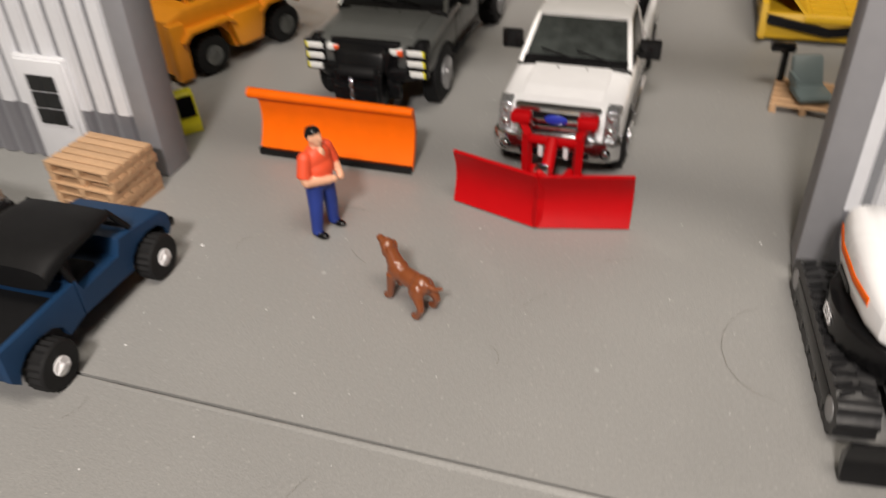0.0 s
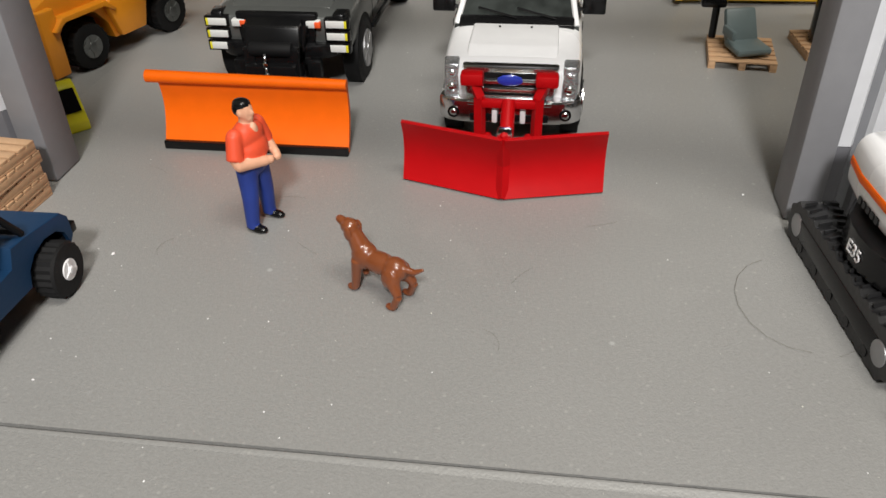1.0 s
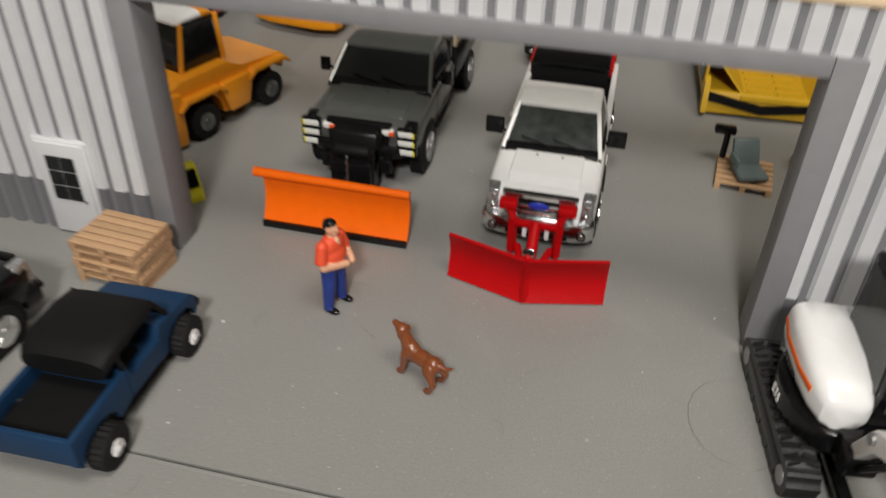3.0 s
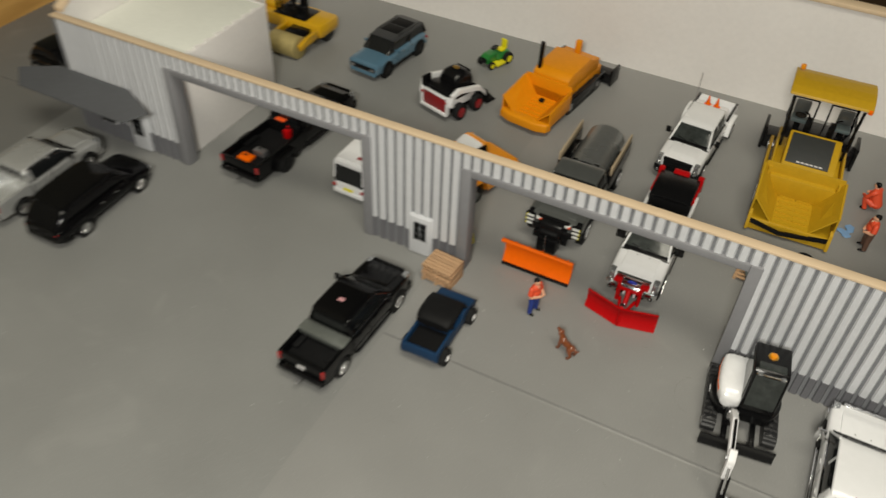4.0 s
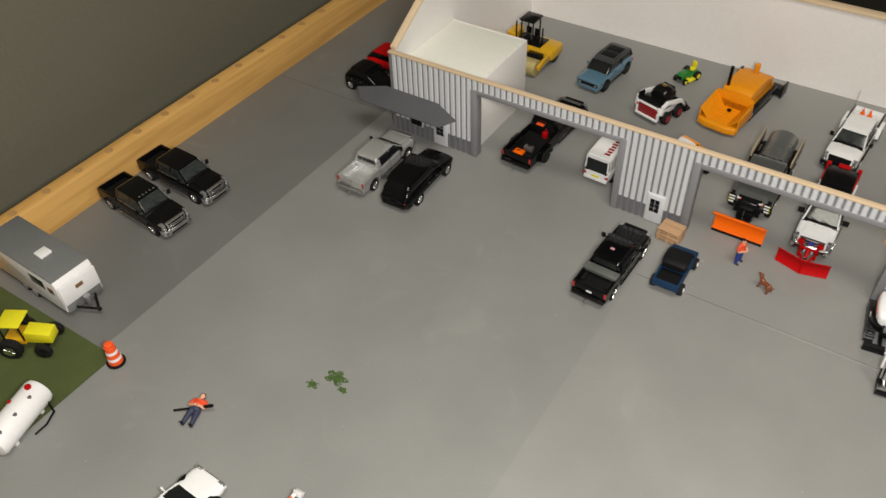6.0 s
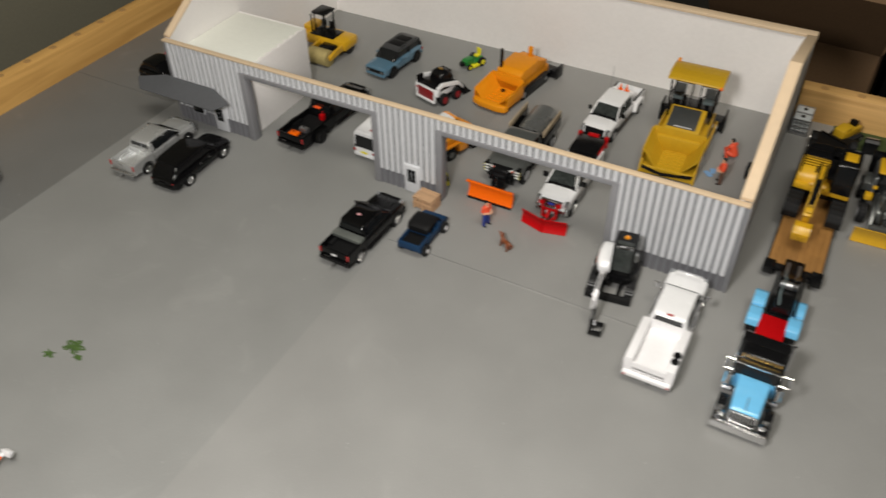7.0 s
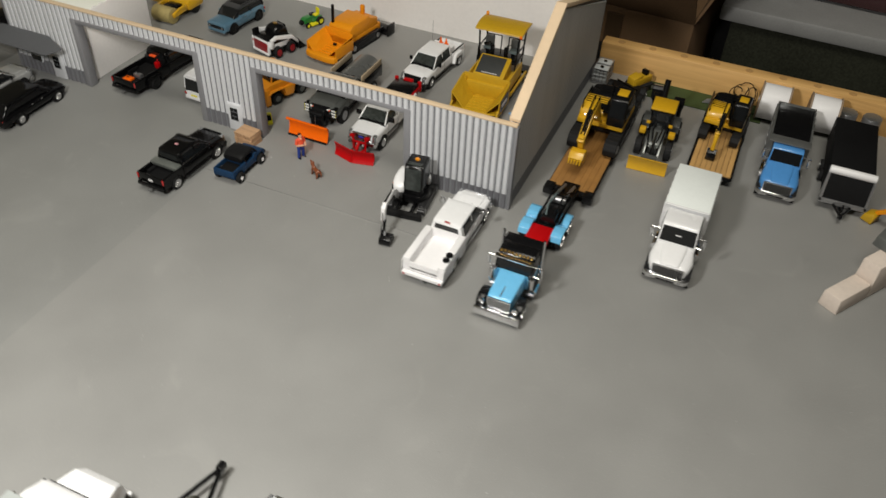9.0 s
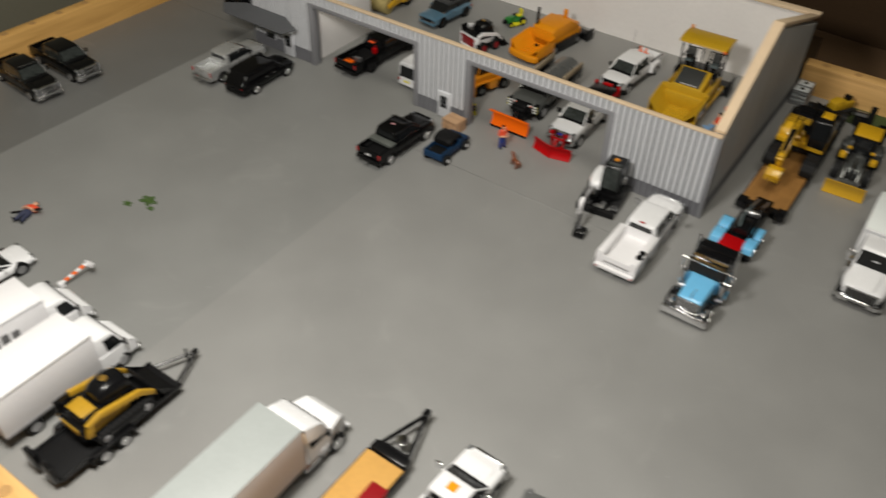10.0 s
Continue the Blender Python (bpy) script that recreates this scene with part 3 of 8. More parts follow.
def panes(parent, prof, ha, hb, z0, z1, m=GLASS, split=(), back=True):
    """Windscreen, rear and side glass over a cab: prof is (front base, front top, rear top, rear base) in y; ha, hb half-widths below and above."""
    f0, f1, r1, r0 = prof
    e = .014

    def xw(z):
        return ha + (hb - ha) * (z - z0) / (z1 - z0)

    def at(y0, y1, k):
        return y0 + (y1 - y0) * k, z0 + (z1 - z0) * k
    a, b = at(f0, f1, .07), at(f0, f1, .93)
    part("windscreen", pane(B(), [(-xw(a[1]) + .09, a[0] + e, a[1]), (xw(a[1]) - .1, a[0] + e, a[1]), (xw(b[1]) - .08, b[0] + e, b[1]), (-xw(b[1]) + .08, b[0] + e, b[1])]), m, parent)
    if back:
        a, b = at(r0, r1, .18), at(r0, r1, .85)
        part("rear_window", pane(B(), [(-xw(a[1]) + .14, a[0] - e, a[1]), (xw(a[1]) - .14, a[0] - e, a[1]), (xw(b[1]) - .12, b[0] - e, b[1]), (-xw(b[1]) + .12, b[0] - e, b[1])]), m, parent)
    cuts = [0, *split, 1]
    for s in (-1, 1):
        for i in range(len(cuts) - 1):
            k0, k1 = .12, .86
            (fa, za), (fb, zb) = at(f0, f1, k0), at(f0, f1, k1)
            (ra, _), (rb, _) = at(r0, r1, k0), at(r0, r1, k1)
            ya0, ya1 = fa - .1 + (ra + .1 - fa + .1) * cuts[i], fa - .1 + (ra + .1 - fa + .1) * cuts[i + 1]
            yb0, yb1 = fb - .08 + (rb + .08 - fb + .08) * cuts[i], fb - .08 + (rb + .08 - fb + .08) * cuts[i + 1]
            gap = .035
            part("side_window", pane(B(), [(s * (xw(za) + e), ya0 - gap, za), (s * (xw(za) + e), ya1 + gap, za), (s * (xw(zb) + e), yb1 + gap, zb), (s * (xw(zb) + e), yb0 - gap, zb)]), m, parent)


def pickup(name, label, x, y, rz, paint, L=6.2, W=2.03, wb=4.03, H=1.95, fo=1.0, cab=2.75, rim=CHROME, r=.42, bright=CHROME, bed="open", glass=GLASS, roof=None, split=(.52,), bedmat=None, lift=0.0, mirror=BLACK, flares=0, rim_hub=.62, lamp=LENS_CLEAR, mirror_size=None, group="parked pickups"):
    v = thing(name, label, "pickup truck", x, y, rz, group=group)
    yf = L / 2 - fo
    yr, zs, zb = yf - wb, .42 + lift, 1.24 + lift
    yw = yf - .45
    yb = yw - cab
    n = L / 2

    h2 = W / 2
    part("body", sweep(B(), [(n - .01, h2 * .84, zs + .14, 1.0 + lift), (n - .05, h2 * .91, zs + .06, 1.08 + lift), (n - .16, h2 * .955, zs + .01, 1.13 + lift), (n - .4, h2 * .985, zs, 1.165 + lift), (n - .8, h2, zs, 1.19 + lift), (yw + .1, h2, zs, zb - .01), (yw - .2, h2, zs, zb + .01), (yb, h2, zs, zb + .005)], 6.0, 36), paint, v)
    for s in (-1, 1):
        part("wheel_arch", cyl(B(), (s * (h2 - .13), yf, r), r + .085, .267, "x", 28), BLACK_MATT, v)
    part("bonnet", loft(B(), [(yw + .04, zb - .05), (yw + .04, zb + .025), (n - .6, 1.215 + lift), (n - .3, 1.15 + lift), (n - .3, 1.08 + lift)], W / 2 - .36, b=.07, seg=4, taper=lambda q, z: .82 + .18 * min(1, max(0, (yw - q + .1) / -1.2 + 1))), paint, v)
    for s in (-1, 1):
        part("washer_nozzle", ball(B(), (s * .24, yw + .22, zb + .03), .022, .022, .012, 1), BLACK, v)
    part("cowl", loft(B(), [(yw + .1, zb - .05), (yw + .1, zb + .02), (yw - .08, zb + .1), (yw - .08, zb - .05)], W / 2 - .14, b=.01), BLACK, v)
    for s in (-1, 1):
        part("wiper", rod(B(), (s * .3 - .3, yw - .0, zb + .09), (s * .3 + .3, yw - .12, zb + .2), .016, 6), BLACK, v)
    ha, hb = W / 2 - .06, W / 2 - .25

    def lean(z):
        return 1 - (ha - hb) / ha * min(max(0, (z - zb) / (H - zb)), 1.05)
    slope = [(yw + .06 - .8 * k, ha, zb - .2, zb - .01 + (H - .08 - zb) * k) for k in (0, .2, .4, .6, .8, 1)]
    c = part("cab", sweep(B(), slope + [(yw - .95, ha, zb - .2, H - .015), (yb + .25, ha, zb - .2, H - .015), (yb + .08, ha, zb - .2, H - .07), (yb + .03, ha, zb - .2, H - .2)], 7.0, 36, lean), glass, v, "dark tinted cab glass")
    part("roof", sweep(B(), [(yw - .69, ha - .03, H - .13, H - .075), (yw - .8, ha + .01, H - .14, H - .03), (yw - 1.05, ha + .012, H - .14, H + .005), ((yw + yb) / 2 - .3, ha + .012, H - .14, H + .018), (yb + .2, ha + .012, H - .14, H + .002), (yb + .05, ha, H - .15, H - .05), (yb - .01, ha - .06, H - .17, H - .1)], 5.0, 36, lean), roof or paint, c)
    bk = part("back_panel", sweep(B(), [(yb + .26, ha + .006, zb - .15, H - .05), (yb + .06, ha + .006, zb - .15, H - .08), (yb - .02, ha - .02, zb - .15, H - .16)], 7.0, 36, lean), roof or paint, c)
    part("rear_window", pane(B(), [(-ha * .74, yb - .03, zb + .16), (ha * .74, yb - .03, zb + .16), (ha * .66, yb - .03, H - .2), (-ha * .66, yb - .03, H - .2)], .014), glass, bk)
    for s in (-1, 1):
        part("pillar", rod(B(), (s * (ha - .035), yw + .03, zb - .02), (s * (hb + .0), yw - .72, H - .09), .045, 8), paint, c)
        for k in split:
            q = yw - .3 + (yb + .3 - yw + .3) * k
            part("pillar", hexa(B(), [(s * (ha - .02) - .02, q - .05, zb - .02), (s * (ha - .02) + .02, q - .05, zb - .02), (s * (ha - .02) + .02, q + .05, zb - .02), (s * (ha - .02) - .02, q + .05, zb - .02), (s * (hb + .01) - .02, q - .05, H - .1), (s * (hb + .01) + .02, q - .05, H - .1), (s * (hb + .01) + .02, q + .05, H - .1), (s * (hb + .01) - .02, q + .05, H - .1)]), paint, c)
        part("belt_strip", box(B(), *sorted((s * (ha - .01), s * (ha + .025))), yb + .12, yw - .25, zb - .02, zb + .035, .01), bright if bright == CHROME else BLACK, c)
    for s in (-1, 1):
        for q in ([yw - .32, yb + .08] + [yw - .32 + (yb - yw + .4) * k for k in split]):
            part("door_seam", box(B(), s * (W / 2 - .008), s * (W / 2 + .003), q - .012, q + .012, zs + .08, zb - .06), BLACK, v)
        part("running_board", box(B(), s * (W / 2 - .02), s * (W / 2 + .07), yb + .1, yf - .6, zs - .06, zs + .01, .02), BLACK if bright != CHROME else CHROME, v)
        for k in (.12, .6):
            q = yw - .5 + (yb - yw + .4) * k - .35
            part("door_handle", box(B(), s * W / 2, s * (W / 2 + .03), q - .1, q + .1, zb - .2, zb - .15, .01), paint, v)
    # bed
    if bed:
        bd = bedmat or paint
        for s in (-1, 1):
            side = [(yb - .04, zb), (-n + .02, zb), (-n, zb - .1), (-n, zs + .1)] + [(q, z + lift) for q, z in arch(yr, .52, .47)][::-1] + [(yb - .04, zs)]
            part("bed_side", loft(B(), side, *sorted((s * (W / 2 - .14), s * (W / 2 - .002))), b=.045, zmin=.8 + lift, seg=3), paint, v)
            if flares:
                part("fender_flare", loft(B(), [(yr + .75, .45), (yr + .6, 1.02), (yr + .3, 1.12), (yr - .3, 1.12), (yr - .6, 1.02), (yr - .75, .45), (yr - .55, .45), (yr - .45, .85), (yr + .45, .85), (yr + .55, .45)], *sorted((s * (W / 2 - .05), s * (W / 2 + .2))), b=.05, zmin=.6), paint, v)
        part("bed_floor", box(B(), -W / 2 + .12, W / 2 - .12, -n + .08, yb - .06, .78 + lift, .84 + lift), bedmat or BLACK_MATT, v)
        for s in (-1, 1):
            part("wheel_tub", box(B(), *sorted((s * (W / 2 - .15), s * (W / 2 - .38))), yr - .45, yr + .45, .84 + lift, 1.02 + lift, .04), bedmat or BLACK_MATT, v)
        part("bed_front", box(B(), -W / 2 + .13, W / 2 - .13, yb - .12, yb - .05, .8 + lift, zb), bd, v)
        tg = part("tailgate", box(B(), -W / 2 + .13, W / 2 - .13, -n - .0, -n + .09, .66 + lift, zb, .025), paint, v)
        part("latch", box(B(), -.14, .14, -n - .015, -n, zb - .2, zb - .1, .01), bright, tg)
        lamp_pair(v, "tail_lamp", W / 2 - .07, -n - .005, 1.02 + lift, .13, .34, .05, LENS_RED)
    part("rear_bumper", box(B(), -W / 2 + .04, W / 2 - .04, -n - .16, -n - .0, zs + .06, zs + .25, .05), bright, v)
    part("hitch", box(B(), -.06, .06, -n - .36, -n - .1, zs - .02, zs + .06, .02), STEEL, v)
    hw = W / 2
    bw = hw if lamp == LENS_CLEAR else hw * .8
    fb = part("front_bumper", plan(B(), [(-bw + .03, n - .34), (-bw + .0, n - .02), (-bw + .12, n + .1), (-.66, n + .16), (.66, n + .16), (bw - .12, n + .1), (bw - .0, n - .02), (bw - .03, n - .34)], zs - (.1 if lamp == LENS_CLEAR else -.02), zs + .27, .05), bright, v)
    part("intake", box(B(), -.56, .56, n + .13, n + .172, zs - .06, zs + .06, .015), BLACK, fb)
    part("bumper_step", box(B(), -.6, .6, n + .1, n + .185, zs + .19, zs + .25, .02), bright, fb)
    lo_ = zs + .24
    hi_ = 1.16 + lift
    gr = part("grille", hexa(B(), [(-.62, n - .1, lo_), (.62, n - .1, lo_), (.62, n + .07, lo_), (-.62, n + .07, lo_), (-.7, n - .12, hi_), (.7, n - .12, hi_), (.68, n + .03, hi_), (-.68, n + .03, hi_)], .05), bright, v)
    part("mesh", hexa(B(), [(-.52, n - .02, lo_ + .07), (.52, n - .02, lo_ + .07), (.52, n + .075, lo_ + .07), (-.52, n + .075, lo_ + .07), (-.57, n - .02, hi_ - .1), (.57, n - .02, hi_ - .1), (.57, n + .05, hi_ - .1), (-.57, n + .05, hi_ - .1)]), BLACK, gr)
    for q in (.3, .55):
        q = lo_ + (hi_ - lo_) * q
        part("bar", box(B(), -.55, .55, n + .03, n + .1, q - .035, q + .04, .02), bright, gr)
    for s in (-1, 1):
        part("grille_post", box(B(), s * .4 - .03, s * .4 + .03, n + .03, n + .085, lo_ + .07, hi_ - .1, .012), bright, gr)
        x_ = s * (hw - .16)
        hl = part("headlamp", hexa(B(), [(x_ - .13, n - .34, lo_ + .02), (x_ + .13, n - .34, lo_ + .02), (x_ + (.09 if s > 0 else .13), n + .045, lo_ + .02), (x_ - (.13 if s > 0 else .09), n + .045, lo_ + .02), (x_ - .12, n - .34, hi_ - .02), (x_ + .12, n - .34, hi_ - .02), (x_ + (.07 if s > 0 else .12), n - .03, hi_ - .02), (x_ - (.12 if s > 0 else .07), n - .03, hi_ - .02)], .035), lamp, v)
        if lamp == LENS_CLEAR:
            for q in (.3, .66):
                q = lo_ + (hi_ - lo_) * q
                part("reflector", ball(B(), (x_ - s * .02, n + .03 - .06 * (q > lo_ + .25), q), .075, .03, .07), CHROME, hl)
            for q in (.5, .86):
                part("divider", box(B(), x_ - .1, x_ + .08, n - .1, n + .03 - .05 * q, lo_ + (hi_ - lo_) * q - .012, lo_ + (hi_ - lo_) * q + .012), STEEL, hl)
        if lamp == LENS_CLEAR:
            fg = part("fog_lamp", cyl(B(), (s * .8, n + .12, zs + .06), .085, .06, "y", 16), BLACK, fb)
            part("fog_lens", ball(B(), (s * .8, n + .145, zs + .06), .06, .025, .06), CHROME, fg)
    mirrors(v, W / 2 + (.08 if mirror == CHROME else 0), yw - .45, zb + .02, *(mirror_size or ((.3, .42) if mirror == CHROME else (.22, .3))), m=mirror)
    for s in (-1, 1):
        wheel(v, s * (W / 2 - .11), yf, r, .28, rim, rim_hub)
        wheel(v, s * (W / 2 - .11 + (.1 if flares else 0)), yr, r, .28 if not flares else .42, rim, rim_hub)
    part("chassis", box(B(), -.45, .45, -n + .2, n - .3, .35, .6 + lift), BLACK_MATT, v)
    v["dims"] = (n, yf, yr, yb, yw, zb)
    return v


def beam_bar(bm, pts, r):
    """A square bar through points."""
    for a, c in zip(pts[:-1], pts[1:]):
        rod(bm, a, c, r, 4)
        ball(bm, c, r * .8, sub=1)
    return bm


# black crew cab in the yard
p = pickup("pickup_truck", "black crew cab pickup with a chrome bed toolbox and open bed", -0.0362, -0.0785, -2, PAINT_BLACK, L=5.7, W=1.95, wb=3.7, fo=.95, cab=2.55, bright=BLACK)
n, yf, yr, yb, yw, zb = p["dims"]
for s in (-1, 1):
    part("belt_trim", rod(B(), (s * .93, yb + .05, 1.28), (s * .93, yw - .1, 1.26), .022), CHROME, p, "bright window trim strip")
part("toolbox", box(B(), -.94, .94, yb - .62, yb - .1, 1.12, 1.34, .03), mat("toolbox_metal", (.2, .215, .2), .35, metal=.5, vary=.2), p, "brushed metal toolbox across the bed")
part("roof_mark", box(B(), -.13, .1, -.4, -.25, 1.955, 1.978), mat("pink_mark", (.6, .3, .32), .5), p)
part("plate", box(B(), -.16, .16, -n - .02, -n - .005, .86, .98), WHITE_MATT, p)
# silver and black by the awning
pickup("pickup_truck", "bright silver crew cab pickup with a silver bed", -0.2905, -0.0675, 1, SILVER, L=5.7, W=1.95, wb=3.65, H=1.86, fo=.95, cab=2.55, bedmat=mat("bright_bed", (.72, .73, .73), .25, metal=.6, vary=.1), r=.4)
# two black trucks at the edge board
q = pickup("pickup_truck", "black crew cab pickup with chrome grille by the edge board", -0.4415, -0.1825, -92, PAINT_BLACK, L=6.0, glass=GREYGLASS)
q = pickup("pickup_truck", "black crew cab pickup with cab roof lights and chrome bumper", -0.4400, -0.2335, -94, PAINT_BLACK, L=6.0, glass=GREYGLASS)
for i in range(5):
    part("roof_lamp", box(B(), -.5 + i * .25 - .05, -.5 + i * .25 + .05, .72, .8, 1.95, 2.0, .01), LENS_CLEAR, q)
# red pickup and dark hatchback beside the building
# service truck
p = pickup("service_truck", "white crew cab service truck with utility bed boxes", 0.2338, -0.066, 0, WHITE, L=7.2, W=2.08, wb=4.55, H=2.0, fo=1.05, cab=2.85, bed=None, mirror=CHROME, r=.45, group="")
n, yf, yr, yb, yw, zb = p["dims"]
for s in (-1, 1):
    prof = [(yb - .05, .5), (yb - .05, 1.5), (-n - .1, 1.5), (-n - .1, .62)] + arch(yr, .55, .5)[::-1]
    part("bed_box", loft(B(), prof, *sorted((s * 1.18, s * .78)), b=.03, zmin=.6), WHITE_MATT, p)
    for i in range(3):
        a = yb - .15 - i * 1.02
        part("box_door", box(B(), *sorted((s * 1.18, s * 1.195)), a - .9, a, .98 if i == 1 else .62, 1.4, .01), WHITE_MATT, p)
part("bed_floor", box(B(), -.78, .78, -n - .1, yb - .05, .86, .93), WHITE_MATT, p)
part("bed_front", box(B(), -.78, .78, yb - .12, yb - .05, .93, 1.5), WHITE_MATT, p)
part("tailgate", box(B(), -.78, .78, -n - .1, -n - .02, .7, 1.28, .02), WHITE_MATT, p)
part("step_bumper", box(B(), -1.14, 1.14, -n - .34, -n - .1, .5, .72, .04), WHITE_MATT, p)
for s in (-1, 1):
    part("tail_lamp", box(B(), s * 1.02 - .05, s * 1.02 + .05, -n - .36, -n - .33, .56, .66), LENS_RED, p)
for i in range(2):
    part("reel", cyl(B(), (.98, -n + .55 + i * .42, 1.56), .19, .12, "z", 14, .03), BLACK, p, "black vice and reel on the box lid")
part("brake_lamp", box(B(), -.16, .16, yb + .0, yb + .1, 1.985, 2.03, .01), LENS_RED, p)
# white plough truck inside the bay
p = pickup("plough_truck", "white pickup with chrome grille carrying a red snow plough", 0.0992, 0.0695, 180, WHITE, L=6.0, wb=3.95, fo=.98, cab=1.75, split=(), lift=.2, H=2.12, r=.46, mirror_size=(.36, .34), glass=GREYGLASS, group="")
n, yf, yr, yb, yw, zb = p["dims"]
part("badge", ball(B(), (0, n + .1, 1.17), .19, .025, .085), mat("badge_blue", (0.02, 0.04, 0.4), 0.25, coat=.5), p, "plain blue oval badge")
mo = part("plough_mount", box(B(), -.42, .42, n + .22, n + .34, .84, .96, .03), RED, p, "red plough push frame")
for s in (-1, 1):
    part("lamp_box", box(B(), s * .52 - .16, s * .52 + .16, n + .12, n + .34, 1.16, 1.34, .04), RED, mo)
    part("upright", beam_bar(B(), [(s * .5, n + .24, 1.18), (s * .41, n + .27, .98), (s * .4, n + .3, .3)], .085), RED, mo)
    part("tow_hook", box(B(), s * .2 - .04, s * .2 + .04, n + .12, n + .26, .58, .8, .02), WHITE_MATT, p)
    part("push_arm", rod(B(), (s * .3, n + .24, .36), (s * .1, n + .95, .34), .07), RED, mo)
part("ram", rod(B(), (0, n + .3, .94), (0, n + .8, .5), .1, 12), RED, mo)
part("ram_rod", rod(B(), (0, n + .7, .6), (0, n + 1.05, .5), .06), CHROME, mo)
part("hinge_cap", box(B(), -.1, .1, n + 1.05, n + 1.25, .82, .94, .03), CHROME, mo)


def blade(parent, name, m, x0, x1, ya, yb_, h, bow=.1, lean=0.0):
    """A curved mouldboard from x0 to x1; ya, yb_ are its foot's y at either end."""
    bm = B()
    prof = []
    for i in range(9):
        a = i / 8
        prof.append((-bow * math.sin(a * math.pi) + bow * .75 * a * a + lean * a, .03 + h * a))
    f = [[bm.verts.new((x, yy + d, z)) for d, z in prof] for x, yy in ((x0, ya), (x1, yb_))]
    k = [[bm.verts.new((x, yy + d - .09, z)) for d, z in prof] for x, yy in ((x0, ya), (x1, yb_))]
    for i in range(8):
        bm.faces.new((f[0][i], f[1][i], f[1][i + 1], f[0][i + 1]))
        bm.faces.new((k[0][i + 1], k[1][i + 1], k[1][i], k[0][i]))
        for e in (0, 1):
            bm.faces.new((f[e][i], f[e][i + 1], k[e][i + 1], k[e][i]))
    bm.faces.new((f[0][8], f[1][8], k[1][8], k[0][8]))
    bm.faces.new((f[0][0], k[0][0], k[1][0], f[1][0]))
    return part(name, bm, m, parent)


blade(p, "plough_wing", RED, -1.36, -.02, n + 1.1, n + 1.42, .86, .14, -.14)
blade(p, "plough_wing", RED, .02, 1.42, n + 1.42, n + 1.0, .86, .14, -.14)
part("plough_hinge", beam_bar(B(), [(0, n + 1.37, .03), (0, n + 1.22, .45), (0, n + 1.27, .9)], .085), RED, p)
sp = thing("salt_spreader", "red and black salt spreader in the truck bed", "spreader", 0.0985, 0.112, 180, z=.0125, group="")
part("hopper", box(B(), -.78, .78, -.95, .85, .0, .85, .03, -.1, 0), BLACK_MATT, sp)
part("lid", box(B(), -.86, .86, -.98, .9, .85, .96, .04), BLACK, sp, "flat black hopper lid")
for s in (-1, 1):
    part("side_rail", box(B(), s * .9 - .05, s * .9 + .05, -1.0, .3, .5, .76, .03), RED, sp)
    part("corner_post", box(B(), s * .86 - .12, s * .86 + .12, -1.2, -1.0, .3, 1.05, .04), RED, sp)
part("spinner_box", box(B(), -.34, .34, -1.3, -1.0, .2, 1.02, .04), RED, sp)
# white duty truck at the back
p = pickup("pickup_truck", "white crew cab dual-wheel pickup with cones and a whip aerial", 0.0945, 0.2035, 176, WHITE, flares=1, bedmat=WHITE_MATT, bright=BLACK, glass=GREYGLASS)
n, yf, yr, yb, yw, zb = p["dims"]
part("aerial", rod(B(), (.8, yb - .2, 1.2), (.8, yb - .25, 3.3), .018), STEEL, p)
part("aerial_base", box(B(), .72, .88, yb - .3, yb - .1, 1.25, 1.6, .03), BLUE_MID, p, "small blue aerial base")
part("bed_locker", box(B(), -.8, .8, yb - .75, yb - .15, .85, 1.6, .03), WHITE_MATT, p)
for s in (-1, 1):
    part("bed_rail", box(B(), *sorted((s * .87, s * 1.0)), -n + .05, yb - .1, 1.245, 1.29, .01), BLACK, p)
for s in (-1, 1):
    cn = thing("traffic_cone", "small orange traffic cone standing in a truck bed", "cone", 0, 0)
    cn.matrix_basis = p.matrix_basis @ pose((s * .22) * S, (yb - .45) * S, 1.6 * S)
    bm = box(B(), -.16, .16, -.16, .16, 0, .04)
    cyl(bm, (0, 0, .27), .12, .46, "z", 12, r2=.03)
    part("cone", bm, ORANGE, cn)
# black truck in the first bay
p = pickup("pickup_truck", "black dual-wheel pickup with tools strewn in its bed", -0.1715, 0.0605, -3, PAINT_BLACK, L=7.5, W=2.1, wb=4.75, flares=1, cab=2.7, bright=BLACK, r=.45, rim=BLACK)
n, yf, yr, yb, yw, zb = p["dims"]
for nm, lb, m, e in (("toolbox", "open orange toolbox lying in a truck bed", ORANGE, (-.5, .15, -n + .4, -n + .9, .85, 1.02)), ("fuel_can", "red fuel can in a truck bed", RED, (.2, .5, yb - .55, yb - .25, .85, 1.3)), ("chest", "silver metal chest in a truck bed", STEEL, (-.1, .5, -n + 1.05, -n + 1.4, .85, 1.15))):
    o = thing(nm, lb, "tool", 0, 0)
    o.matrix_basis = p.matrix_basis.copy()
    bm = box(B(), *e, .04)
    if nm == "fuel_can":
        rod(bm, (.35, yb - .4, 1.28), (.35, yb - .3, 1.45), .05)
    part("body", bm, m, o)
    part("handle", pipe(B(), [((e[0] + e[1]) / 2 - .1, (e[2] + e[3]) / 2, e[5]), ((e[0] + e[1]) / 2 - .08, (e[2] + e[3]) / 2, e[5] + .08), ((e[0] + e[1]) / 2 + .1, (e[2] + e[3]) / 2, e[5] + .08)], .025), BLACK, o)
part("bed_locker", box(B(), -.86, .86, yb - .28, yb - .06, .85, 1.5, .04), BLACK, p)
